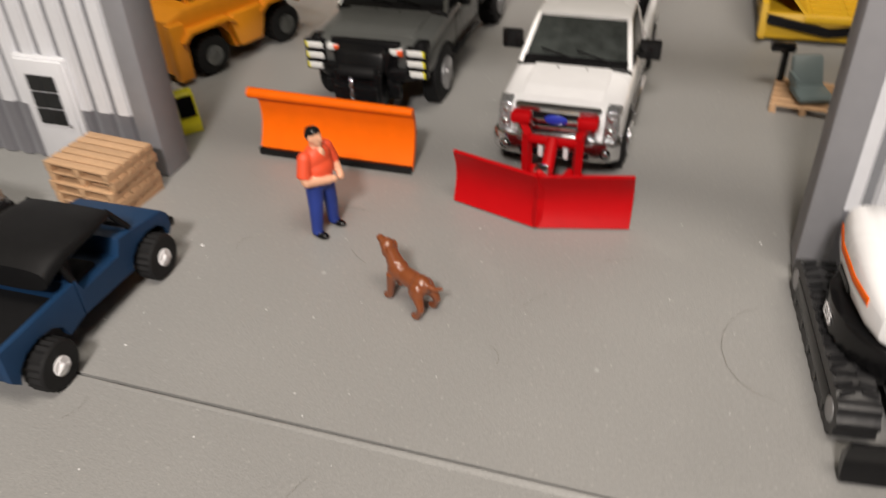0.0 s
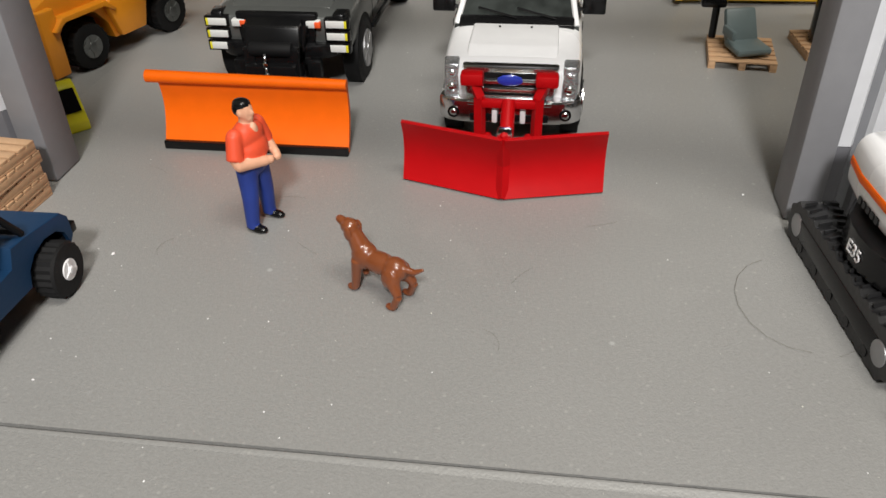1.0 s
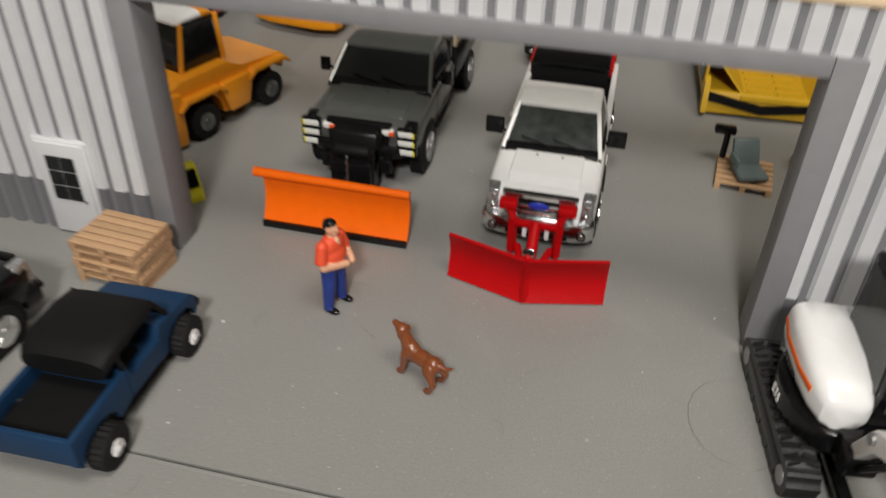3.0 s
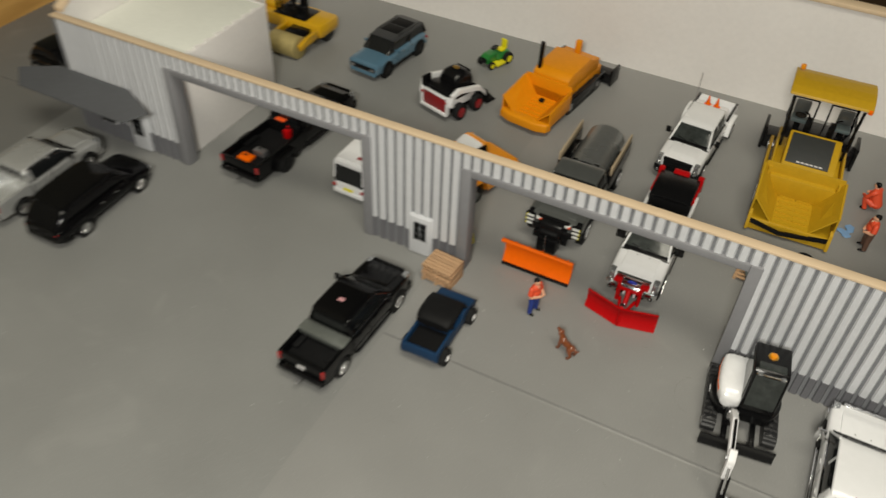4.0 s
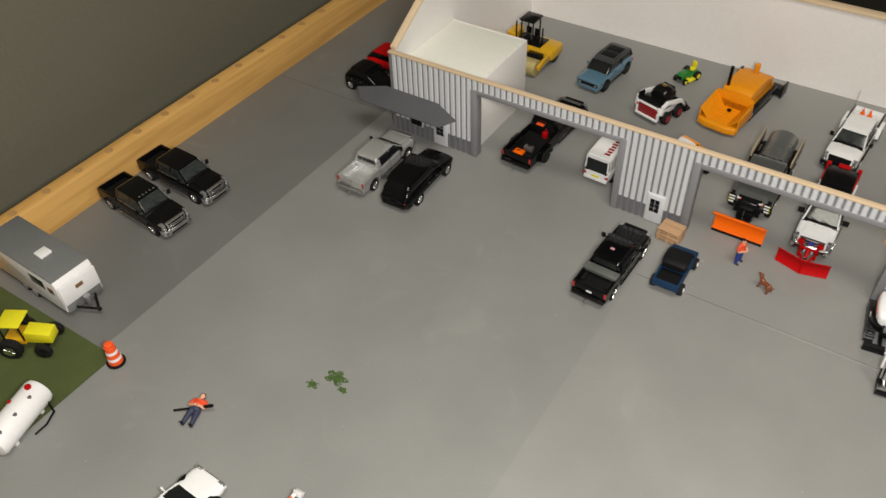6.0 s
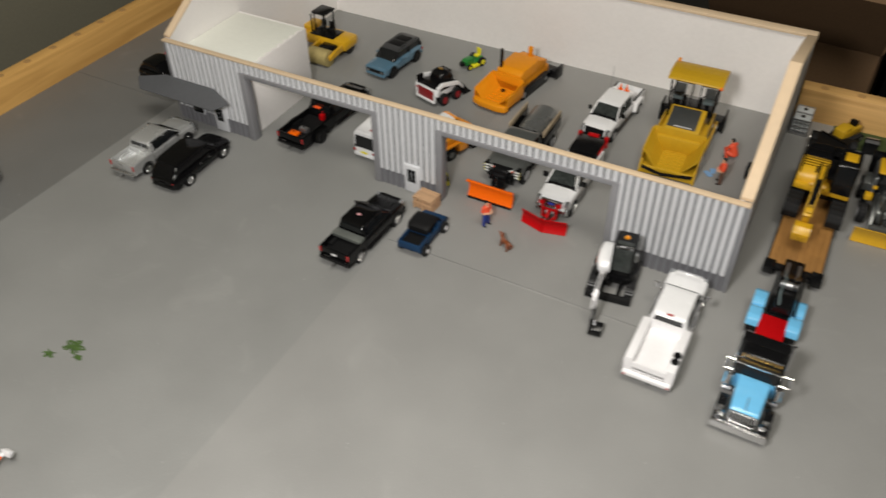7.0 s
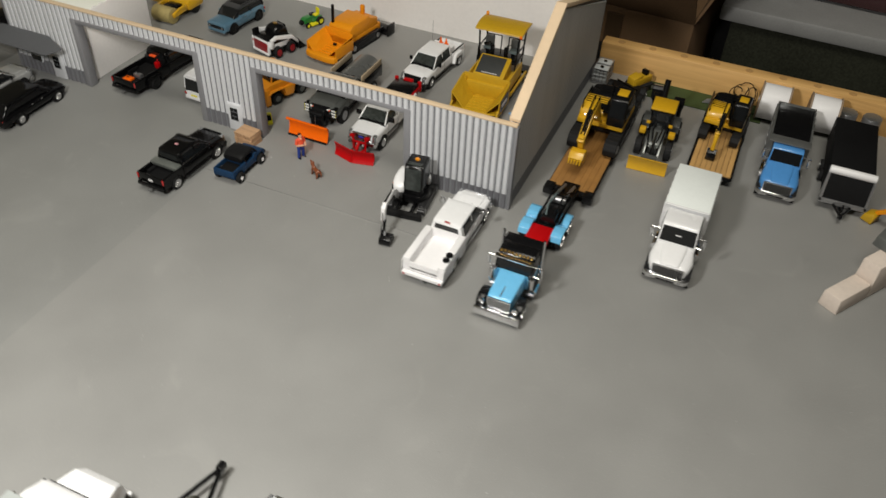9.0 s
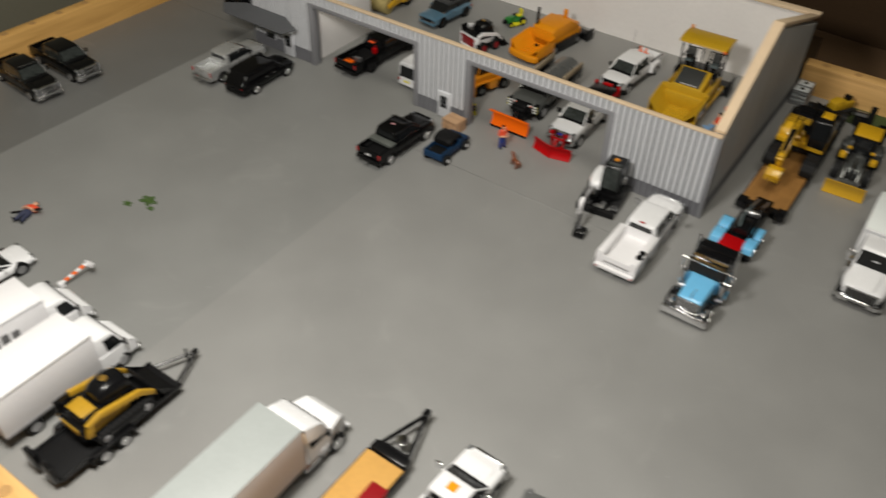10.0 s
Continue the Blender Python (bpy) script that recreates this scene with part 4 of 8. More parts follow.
part("bed_lamp", box(B(), -.42, .1, yb - .3, yb - .06, 1.5, 1.58, .03), BARREL, p, "orange lamp bar behind the cab")

# blue pickup with a black soft top
v = SOFT = thing("soft_top_pickup", "dark blue boxy pickup with a black soft top and white hubs", "pickup truck", 0.0108, -0.0562, 1)
ra = .36
yf, yr, n, W = 1.2, -1.17, 1.75, 1.5


def arch2(yc, rr=.47, z=.45):
    return [(yc + rr * math.cos(a), z - .02 + rr * .82 * math.sin(a)) for a in [math.pi * i / 6 for i in range(7)]]


low = [(n, .5), (n, .78), (n - .12, .9), (.95, 1.02), (.62, 1.08), (.55, .82), (-.25, .82), (-.3, 1.05), (-.34, 1.05), (-.34, .5)] + arch2(yf)[::-1]
part("body", loft(B(), low, W / 2, b=.03, zmin=.7), BLUE_NAVY, v)
for s in (-1, 1):
    part("bed_side", loft(B(), [(-.36, .5), (-.36, 1.05), (-n, 1.05), (-n, .55)] + arch2(yr)[::-1], *sorted((s * (W / 2), s * (W / 2 - .1))), b=.02, zmin=.7), BLUE_NAVY, v)
part("bed_floor", box(B(), -W / 2 + .1, W / 2 - .1, -n + .08, -.4, .7, .75), BLACK_MATT, v)
part("tailgate", box(B(), -W / 2 + .1, W / 2 - .1, -n, -n + .09, .55, 1.05, .02), BLUE_NAVY, v)
part("bulkhead", box(B(), -W / 2 + .1, W / 2 - .1, -.42, -.3, .7, 1.1, .02), BLUE_NAVY, v)
part("soft_top", sweep(B(), [(.76, W / 2 - .1, 1.38, 1.46), (.66, W / 2 - .04, 1.36, 1.55), (.3, W / 2, 1.34, 1.61), (-.3, W / 2, 1.32, 1.62), (-.56, W / 2 - .03, 1.2, 1.57), (-.68, W / 2 - .08, 1.1, 1.46)], 3.2), BLACK_MATT, v, "black cloth roof")
for s in (-1, 1):
    part("pillar", rod(B(), (s * (W / 2 - .06), .95, 1.05), (s * (W / 2 - .1), .66, 1.5), .045), BLACK_MATT, v)
    part("pillar", rod(B(), (s * (W / 2 - .06), -.3, 1.0), (s * (W / 2 - .08), -.45, 1.5), .05), BLACK_MATT, v)
    part("seat", box(B(), s * .34 - .22, s * .34 + .22, -.2, .3, .6, .9, .05), BLACK_MATT, v)
    part("seat_back", box(B(), s * .34 - .22, s * .34 + .22, -.28, -.12, .85, 1.3, .05), BLACK_MATT, v)
    lamp_pair(v, "headlamp", .5, n, .68, .18, .18, .04, LENS_CLEAR) if s > 0 else None
    wheel(v, s * (W / 2 + .04), yf, ra, .3, WHITE_MATT, .38, 3)
    wheel(v, s * (W / 2 + .04), yr, ra, .3, WHITE_MATT, .38, 3)
part("windscreen_frame", box(B(), -W / 2 + .08, W / 2 - .08, .92, .98, 1.05, 1.12), BLACK_MATT, v)
part("steering_wheel", cyl(B(), (-.34, .5, 1.08), .17, .03, "y", 12), BLACK, v)
part("floor_pan", box(B(), -W / 2 + .05, W / 2 - .05, -.3, 1.8, .48, .56), BLACK_MATT, v)
part("front_bumper", box(B(), -W / 2, W / 2, n - .02, n + .12, .5, .64, .02), BLACK, v)
SOFT.scale = (.93, .94, .93)


def car(name, label, x, y, rz, paint, L=4.9, W=1.9, H=1.55, wb=2.95, kind="wagon", fo=.92, rim=CHROME, r=.36, belt=.95, cat="car", roof=None):
    v = thing(name, label, cat, x, y, rz)
    n, yf = L / 2, L / 2 - fo
    yr = yf - wb
    fw = yf - .35
    if kind == "van":
        fw, fx, rx, rb = yf + .2, yf - .55, -n + .1, -n + .02
    elif kind == "suv":
        fx, rx, rb = fw - .55, -n + .25, -n + .06
    elif kind == "wagon":
        fx, rx, rb = fw - .75, -n + .7, -n + .12
    else:
        fx, rx, rb = fw - .85, yr + .55, yr - .35
    ha, hb = W / 2 - .05, W / 2 - (.12 if kind == "van" else .2)
    h2, sq = W / 2, {"van": 5.0, "suv": 4.2, "wagon": 2.7}.get(kind, 3.4)
    box_nose = kind in ("van", "suv")
    k = [.9, .96, .99] if box_nose else [.78, .91, .98]
    zt = [.84, .93, .97] if box_nose else [.72, .84, .92]
    part("body", sweep(B(), [(n, k[0] * h2 - .06, .42, belt * zt[0]), (n - .08, k[1] * h2, .32, belt * zt[1]), (n - .35, k[2] * h2, .28, belt * zt[2]), (n - .9, h2, .26, belt * .965), (fw, h2, .26, belt + .02), (0, h2, .26, belt + .03), (-n + .9, h2, .26, belt + .04), (-n + .4, h2 * .97, .28, belt + .02), (-n + .1, h2 * .9, .32, belt * .95), (-n, h2 * .76, .42, belt * .84)], sq, 40), paint, v)
    z0 = belt - .22
    zm = (belt + H) / 2
    gh = [(fw + .12, ha * .86, z0, belt - .02), ((fw + fx) / 2, (ha + hb) / 2, z0, zm + .05), (fx, hb + .03, z0, H - .05), (fx - .4, hb + .02, z0, H), ((fx + rx) / 2, hb + .02, z0, H + .01), (rx + .3, hb, z0, H - .015), (rx, hb, z0, H - .08), ((rx + rb) / 2, (hb + ha) / 2 - .04, z0, zm + .02), (rb, ha * .84, z0, belt - .02)]
    c = part("cabin", sweep(B(), gh, sq + .4, 40), BLACK_GLASS if kind == "wagon" else GLASS, v, "dark tinted glasshouse")
    part("roof", sweep(B(), [(fx + .06, hb - .02, H - .2, H - .04), (fx - .4, hb + .04, H - .2, H + .015), ((fx + rx) / 2, hb + .04, H - .2, H + .025), (rx + .3, hb + .02, H - .2, H), (rx - .02, hb - .02, H - .22, H - .07)], sq + .6, 40), roof or paint, c)
    post = BLACK_MATT if kind == "suv" else paint
    for s in (-1, 1):
        if kind != "wagon":
            part("pillar", rod(B(), (s * (ha - .1), fw + .06, belt - .02), (s * (hb - .04), fx + .02, H - .09), .045), post, c)
            part("pillar", rod(B(), (s * (ha - .1), rb + .04, belt), (s * (hb - .06), rx + .04, H - .1), .06), post, c)
            part("pillar", rod(B(), (s * (ha - .03), (fw + rb) / 2 - .1, belt), (s * (hb - .0), (fx + rx) / 2, H - .1), .04), post, c)
        for q in (yf, yr):
            part("wheel_arch", cyl(B(), (s * (W / 2 - .1), q, r), r + .07, .215, "x", 24), BLACK_MATT, v)
    if kind == "van":
        part("cargo_side", sweep(B(), [(fx - .5, hb + .055, z0, H + .01), (-n + .25, hb + .055, z0, H + .01)], 7), paint, c)
    if kind == "wagon":
        w_ = W / 2
        part("front_bumper", plan(B(), [(-w_ + .02, n - .5), (-w_ + .1, n - .2), (-w_ + .4, n + .02), (w_ - .4, n + .02), (w_ - .1, n - .2), (w_ - .02, n - .5)], .3, .52, .06, 3), paint, v)
        part("rear_bumper", plan(B(), [(-w_ + .02, -n + .5), (-w_ + .08, -n + .16), (-w_ + .36, -n - .06), (w_ - .36, -n - .06), (w_ - .08, -n + .16), (w_ - .02, -n + .5)], .32, .6, .08, 3), paint, v)
    else:
        part("front_bumper", box(B(), -W / 2 + .14, W / 2 - .14, n - .12, n + .03, .3, .5, .05), paint, v)
        part("rear_bumper", box(B(), -W / 2 + .1, W / 2 - .1, -n - .04, -n + .1, .32, .55, .05), paint, v)
    grille(v, n - .04, .42, .46, .68, CHROME, 2)
    lamp_pair(v, "headlamp", W / 2 - .26, n - .09, .68, .34, .15, .14, LENS_CLEAR)
    lamp_pair(v, "tail_lamp", W / 2 - (.34 if kind == "wagon" else .16), -n + (.05 if kind == "wagon" else .01), .72, .2, .14, .08, LENS_RED)
    part("plate", box(B(), -.24, .24, -n - .05, -n - .02, .6, .72), BLACK if kind != "van" else LEMON, v)
    if kind == "suv":
        gb = part("nose_band", box(B(), -W / 2 + .2, W / 2 - .2, n - .1, n + .035, .56, .8, .03), BLACK, v, "black grille band")
        for s in (-1, 1):
            part("lamp_ring", cyl(B(), (s * (W / 2 - .36), n + .03, .68), .09, .03, "y", 14), LENS_CLEAR, gb)
    mirrors(v, W / 2 - .02, fw - .5, belt, .16, .16, paint)
    for s in (-1, 1):
        wheel(v, s * (W / 2 - .12), yf, r, .22, rim, .68)
        wheel(v, s * (W / 2 - .12), yr, r, .22, rim, .68)
        for q in (.1, .55):
            part("door_handle", box(B(), s * (W / 2), s * (W / 2 + .025), fw - .9 - q * 1.8, fw - .75 - q * 1.8, belt - .15, belt - .11), CHROME, v)
        if kind == "suv":
            part("roof_rail", rod(B(), (s * (hb - .06), fx - .4, H + .03), (s * (hb - .06), rx + .3, H + .03), .02), BLACK, c)
            part("sill_strip", box(B(), *sorted((s * (W / 2 - .02), s * (W / 2 + .02))), yr + .5, yf - .5, .32, .37), BLACK, v)
    part("chassis", box(B(), -W / 2 + .3, W / 2 - .3, -n + .3, n - .3, .2, .5), BLACK_MATT, v)
    v["dims"] = (n, yf, yr, hb, H)
    return v


car("estate_car", "glossy black long estate car with chrome wheels", -0.2437, -0.0672, 2, PAINT_BLACK, L=5.45, W=2.16, H=1.74, wb=3.26, belt=1.04)
car("hatchback", "dark grey compact car parked beside the end wall", -0.383, 0.049, -94, PAINT_BLACK, L=4.0, W=1.9, H=1.75, wb=2.4, kind="wagon", belt=1.05)
car("coupe", "crimson rounded car parked beside the end wall", -0.3785, 0.094, -92, RED, L=4.9, W=1.95, H=1.62, wb=2.7, kind="wagon", belt=1.05)
SUV_ROOF = mat("charcoal_roof", (0.045, 0.047, 0.05), 0.35, vary=0.1)
s_ = car("suv", "slate blue boxy off-road vehicle with a dark roof", -0.1705, 0.2005, 174, BLUE_GREY, L=4.75, W=1.95, H=1.72, wb=2.95, kind="suv", belt=1.1, roof=SUV_ROOF, rim=BLACK, r=.42, cat="car")
for i in range(2):
    part("roof_panel", box(B(), -.56, .56, -1.65 + i * .85, -.85 + i * .85, 1.725, 1.755, .02), BLACK_MATT, s_)
vn = car("van", "white panel van with red markings on its roof", -0.0975, 0.0585, -2, WHITE, L=4.8, W=1.75, H=2.02, wb=2.9, kind="van", belt=1.1, rim=STEEL, cat="van")
for i in range(7):
    part("roof_mark", box(B(), .16 + (i % 2) * .05, .52, -.2 - i * .28, -.02 - i * .28, 2.03, 2.052), RED_DARK, vn)
car("sports_car", "white low coupe with dark glass", -0.1835, -0.4405, -2, WHITE, L=4.5, W=1.9, H=1.28, wb=2.65, kind="sedan", belt=.86, rim=STEEL)


def heavy_cab(v, paint, nose, W=2.3, hood=1.75, cabl=1.5, H=2.75, long_nose=False, fender=None, r=.5, bump=CHROME, roofm=None):
    """A bonneted truck front: nose is the y of the grille. Returns the y of the cab's back."""
    yc = nose - hood
    yb = yc - cabl
    zb = 1.55
    hw = .7 if long_nose else .92
    prof = [(nose, .75), (nose, 1.42 if long_nose else 1.3), (nose - .15, 1.52 if long_nose else 1.42), (yc - .05, 1.72 if long_nose else 1.66), (yc - .05, .75)]
    if long_nose:
        part("bonnet", loft(B(), prof, hw, b=.07, zmin=.9, taper=lambda q, z: .88 + .12 * min(1, (nose - q) / hood), seg=3), paint, v)
    else:
        part("bonnet", sweep(B(), [(nose + .02, .74, .66, 1.16), (nose - .06, .92, .6, 1.28), (nose - .3, 1.08, .56, 1.38), (nose - .75, W / 2 - .03, .56, 1.46), (nose - 1.2, W / 2 - .08, .62, 1.56), (yc - .06, W / 2 - .17, .7, 1.7)], 3.6), paint, v)
        part("bonnet_dome", sweep(B(), [(nose - .06, .5, 1.0, 1.34), (nose - .3, .56, 1.0, 1.46), (yc - .06, .7, 1.0, 1.74)], 5.0), paint, v)
    if long_nose:
        part("bonnet_rib", box(B(), -.02, .02, yc, nose - .12, 1.5, 1.60), STEEL, v)
    grille(v, nose + .01, hw - .08, .62, 1.42 if long_nose else 1.25, CHROME, 9 if long_nose else 11, True, .02 if long_nose else .009)
    if long_nose:
        part("front_bumper", box(B(), -W / 2 - .02, W / 2 + .02, nose + .05, nose + .28, .32, .72, .05), bump, v)
    else:
        hb_ = W / 2
        fb = part("front_bumper", plan(B(), [(-hb_ - .02, nose - .42), (-hb_ - .02, nose - .08), (-hb_ + .2, nose + .16), (hb_ - .2, nose + .16), (hb_ + .02, nose - .08), (hb_ + .02, nose - .42)], .34, .66, .06, 3), bump, v)
        part("intake", box(B(), -.5, .5, nose + .14, nose + .175, .4, .5, .01), BLACK, fb)
        for s in (-1, 1):
            part("marker_lamp", box(B(), s * .72 - .09, s * .72 + .09, nose + .14, nose + .18, .44, .56, .02), LENS_CLEAR, fb)
    yf = nose - .55
    fm = fender or paint
    for s in (-1, 1):
        pts = [(yf + .62, .6), (yf + .52, 1.0), (yf + .25, 1.17), (yf - .25, 1.17), (yf - .6, 1.0), (yf - .85, .62), (yf - .7, .6), (yf - .5, .85), (yf - .2, 1.04), (yf + .2, 1.04), (yf + .42, .9), (yf + .5, .6)]
        if long_nose:
            part("mudguard", loft(B(), pts, *sorted((s * (W / 2 - .42), s * (W / 2))), b=.05, seg=3), fm, v)
        else:
            part("wheel_arch", cyl(B(), (s * (W / 2 - .12), yf - .1, r), r + .1, .26, "x", 24), BLACK_MATT, v)
        part("headlamp", cyl(B(), (s * (hw + .2), nose - .02, .98), .15, .18, "y", 14, .03) if long_nose else hexa(B(), [(s * .86 - .16, nose - .3, .8), (s * .86 + .16, nose - .3, .8), (s * .86 + .16, nose + .0 - .14 * (s > 0), .8), (s * .86 - .16, nose + .0 - .14 * (s < 0), .8), (s * .86 - .14, nose - .34, 1.14), (s * .86 + .14, nose - .34, 1.14), (s * .86 + .14, nose - .04 - .16 * (s > 0), 1.14), (s * .86 - .14, nose - .04 - .16 * (s < 0), 1.14)], .05), CHROME if long_nose else LENS_CLEAR, v)
        wheel(v, s * (W / 2 - .2), yf, r, .3, CHROME, .6)
    cw = W / 2 - .18
    low = [(yc, .8), (yc, zb + .12), (yb, zb + .12), (yb, .8)]
    part("cab_lower", loft(B(), low, cw, b=.03), paint, v)
    top = [(yc, zb + .1), (yc - .28, H - .1), (yc - .45, H), (yb + .06, H), (yb, H - .08), (yb, zb + .1)]
    c = part("cab", loft(B(), top, cw, b=.05, taper=lambda q, z: 1 - .07 * max(0, (z - zb)) / (H - zb)), roofm or paint, v)
    panes(c, (yc, yc - .26, yb + .02, yb), cw, cw * .94, zb + .12, H - .06, GLASS, ())
    for s in (-1, 1):
        mi = part("mirror", box(B(), s * (cw + .38) - .09, s * (cw + .38) + .09, yc - .15, yc - .08, 1.75, 2.3, .03), CHROME, v)
        part("mirror_bracket", pipe(B(), [(s * cw, yc - .12, 1.7), (s * (cw + .38), yc - .12, 1.68), (s * (cw + .38), yc - .12, 2.36), (s * cw, yc - .12, 2.34)], .03), CHROME, mi)
        part("door_seam", box(B(), *sorted((s * (cw - .005), s * (cw + .004))), yb + .14, yb + .17, .85, zb), BLACK, v)
        part("fuel_tank", cyl(B(), (s * (cw - .02), yb + .55, .62), .3, 1.1, "y", 18, .04), CHROME, v)
        part("step", box(B(), s * (cw) - .2, s * (cw) + .2, yc - .25, yc + .05, .45, .5), STEEL, v)
    return yf, yc, yb, cw


# sky blue long-nose tractor unit with lowboy
v = thing("tractor_unit", "sky blue long-nose truck tractor with chrome bumper and black sleeper roof", "truck", 0.3033, -0.0795, 179.4)
yf, yc, yb, cw = heavy_cab(v, BLUE, 3.55, 2.4, 1.9, 1.15, 2.75, True, BLACK, roofm=BLACK)
part("bumper_lip", box(B(), -1.22, 1.22, 3.78, 3.86, .28, .68, .03), CHROME, v)
part("sleeper", loft(B(), [(yb + .05, .9), (yb + .05, 2.72), (yb - .62, 2.72), (yb - .7, 2.6), (yb - .7, .9)], cw, b=.05), BLACK, v, "black sleeper box")
part("sun_visor", box(B(), -cw, cw, yc - .2, yc + .16, 2.5, 2.6, .02), CHROME, v)
for i in range(9):
    part("roof_lamp", box(B(), -.8 + i * .2 - .05, -.8 + i * .2 + .05, yc - .3, yc - .16, 2.70, 2.77, .01), GOLD, v)
for s in (-1, 1):
    part("exhaust_stack", rod(B(), (s * (cw + .06), yb - .1, .9), (s * (cw + .06), yb - .1, 3.2), .075, 12), CHROME, v)
    part("air_cleaner", cyl(B(), (s * (cw - .02), yc + .15, 1.45), .19, .7, "z", 16, .04), CHROME, v)
    part("side_step", box(B(), *sorted((s * (cw - .1), s * (cw + .28))), yc - .75, yc - .05, .5, .84, .08), BLUE, v, "sky blue tank step")
    for k, yy in enumerate((-3.2, -4.45)):
        pts = [(yy + .68, .8), (yy + .55, 1.12), (yy + .25, 1.22), (yy - .25, 1.22), (yy - .52, 1.12), (yy - .62, .8), (yy - .55, .8), (yy - .45, 1.05), (yy, 1.14), (yy + .45, 1.05), (yy + .6, .8)]
        part("rear_mudguard", loft(B(), pts, *sorted((s * .62, s * 1.24)), b=.02), BLUE, v)
        for w_ in (1.05, .74):
            wheel(v, s * w_, yy, .5, .28, CHROME, .6)
part("frame", box(B(), -.42, .42, -5.1, 2.8, .55, .85), BLACK_MATT, v)
part("deck_plate", box(B(), -.64, .64, -3.35, -.95, .86, 1.1, .03), RED, v, "red deck plate behind the sleeper")
part("fifth_wheel", cyl(B(), (0, -3.8, 1.0), .5, .12, "z", 18, .03), BLACK, v)
lb = thing("lowboy_trailer", "black lowboy trailer with an orange-brown plank deck", "trailer", 0.3065, 0.0, 179.6)
part("gooseneck", loft(B(), [(1.55, 1.12), (1.55, 1.4), (-1.0, 1.45), (-1.9, .95), (-3.3, .8), (-3.3, .4), (-1.6, .55), (-.9, 1.05)], .5, b=.05), BLACK, lb)
part("pump_box", box(B(), -.4, .4, .6, 1.7, 1.42, 1.75, .05), BLACK, lb)
part("air_tank", cyl(B(), (0, -.2, 1.62), .2, .8, "x", 12, .03), STEEL, lb)
for s in (-1, 1):
    part("neck_rail", beam_bar(B(), [(s * .62, 1.5, 1.3), (s * .62, -1.0, 1.35), (s * .62, -2.6, .8)], .07), BLACK_MATT, lb)
    part("air_hose", pipe(B(), [(s * .18, 1.6, 1.7), (s * .3, .9, 1.95), (s * .22, -.4, 1.85), (s * .35, -1.6, 1.3)], .05), GREY_SEAT if s > 0 else BLACK, lb)
    part("neck_ram", rod(B(), (s * .28, -1.0, 1.5), (s * .28, -2.7, .95), .09), STEEL, lb)
part("deck_frame", box(B(), -1.42, 1.42, -17.2, -2.55, .42, .62, .02), BLACK_MATT, lb)
for i in range(8):
    part("plank", box(B(), -1.36 + i * .34, -1.028 + i * .34, -13.0, -2.9, .62, .7, .01), DECK, lb)
for s in (-1, 1):
    part("front_ramp", box(B(), s * 1.2 - .3, s * 1.2 + .3, -3.0, -2.2, .3, .74, .05), BLACK, lb)
    for yy in (-14.2, -15.3, -16.4):
        wheel(lb, s * 1.2, yy, .45, .4, CHROME, .55)
# white dump truck with tag trailer
v = thing("dump_truck", "white dump truck with chrome bumper and a white ribbed box", "truck", 0.4135, 0.0262, 180)
yf, yc, yb, cw = heavy_cab(v, WHITE, 3.95, 2.4, 1.5, 1.75, 2.7)


def dump_box(v, m, y0, y1, W=2.4, z0=1.05, z1=2.45, guard=.75, inner=None):
    h = W / 2
    bx = part("dump_box", box(B(), -h, h, y1, y0, z0, z0 + .12), m, v)
    for s in (-1, 1):
        part("box_side", box(B(), *sorted((s * h, s * (h - .09))), y1, y0, z0 + .12, z1, .02), m, bx)
        for i in range(6):
            q = y1 + .3 + (y0 - y1 - .6) * i / 5
            part("rib", box(B(), *sorted((s * (h + .06), s * h)), q - .06, q + .06, z0 + .15, z1 - .1, .01), m, bx)
    part("headboard", box(B(), -h + .09, h - .09, y0 - .1, y0, z0 + .12, z1 + .1, .02), m, bx)
    part("tailgate", box(B(), -h + .09, h - .09, y1, y1 + .1, z0 + .12, z1, .02), m, bx)
    if guard:
        part("cab_guard", box(B(), -h, h, y0, y0 + guard, z1 + .02, z1 + .12, .03), m, bx)
    if inner:
        part("tarp", box(B(), -h + .1, h - .1, y1 + .1, y0 - .1, z1 - .25, z1 - .12, .03), inner, bx)
    return bx


bx = dump_box(v, WHITE, yb - .1, -3.45, z1=2.75, guard=.12)
part("tarp", box(B(), -1.22, 1.22, -3.5, yb - .05, 2.76, 2.86, .05), mat("pale_tarp", (0.85, 0.89, 0.875), 0.45, vary=.03), bx, "pale tarpaulin over the box")
part("note", box(B(), -.16, .16, yc + .02 - .16, yc + .04 - .14, 1.95, 2.2), WHITE_MATT, v)
part("frame", box(B(), -.42, .42, -3.6, 3.2, .55, 1.0), BLACK_MATT, v)
for s in (-1, 1):
    for yy in (-1.6, -2.75):
        for w_ in (1.05, .74):
            wheel(v, s * w_, yy, .5, .28, STEEL, .6)
tt = thing("tag_trailer", "black tag trailer with an orange-brown plank deck", "trailer", 0.4205, 0.0, 180)
part("drawbar", pipe(B(), [(-.7, -8.2, .65), (0, -6.6, .6), (.7, -8.2, .65)], .09), BLACK, tt)
part("deck_frame", box(B(), -1.36, 1.36, -18.6, -8.2, .48, .66, .02), BLACK_MATT, tt)
for i in range(8):
    part("plank", box(B(), -1.28 + i * .32, -.98 + i * .32, -18.5, -8.3, .66, .74, .01), DECK_PALE, tt)
for s in (-1, 1):
    for yy in (-13.6, -14.7, -15.8):
        wheel(tt, s * 1.3, yy, .42, .3, BLACK, .55)
    part("side_rail", box(B(), s * 1.36 - .06, s * 1.36 + .06, -18.6, -8.2, .5, .82, .02), BLACK, tt)
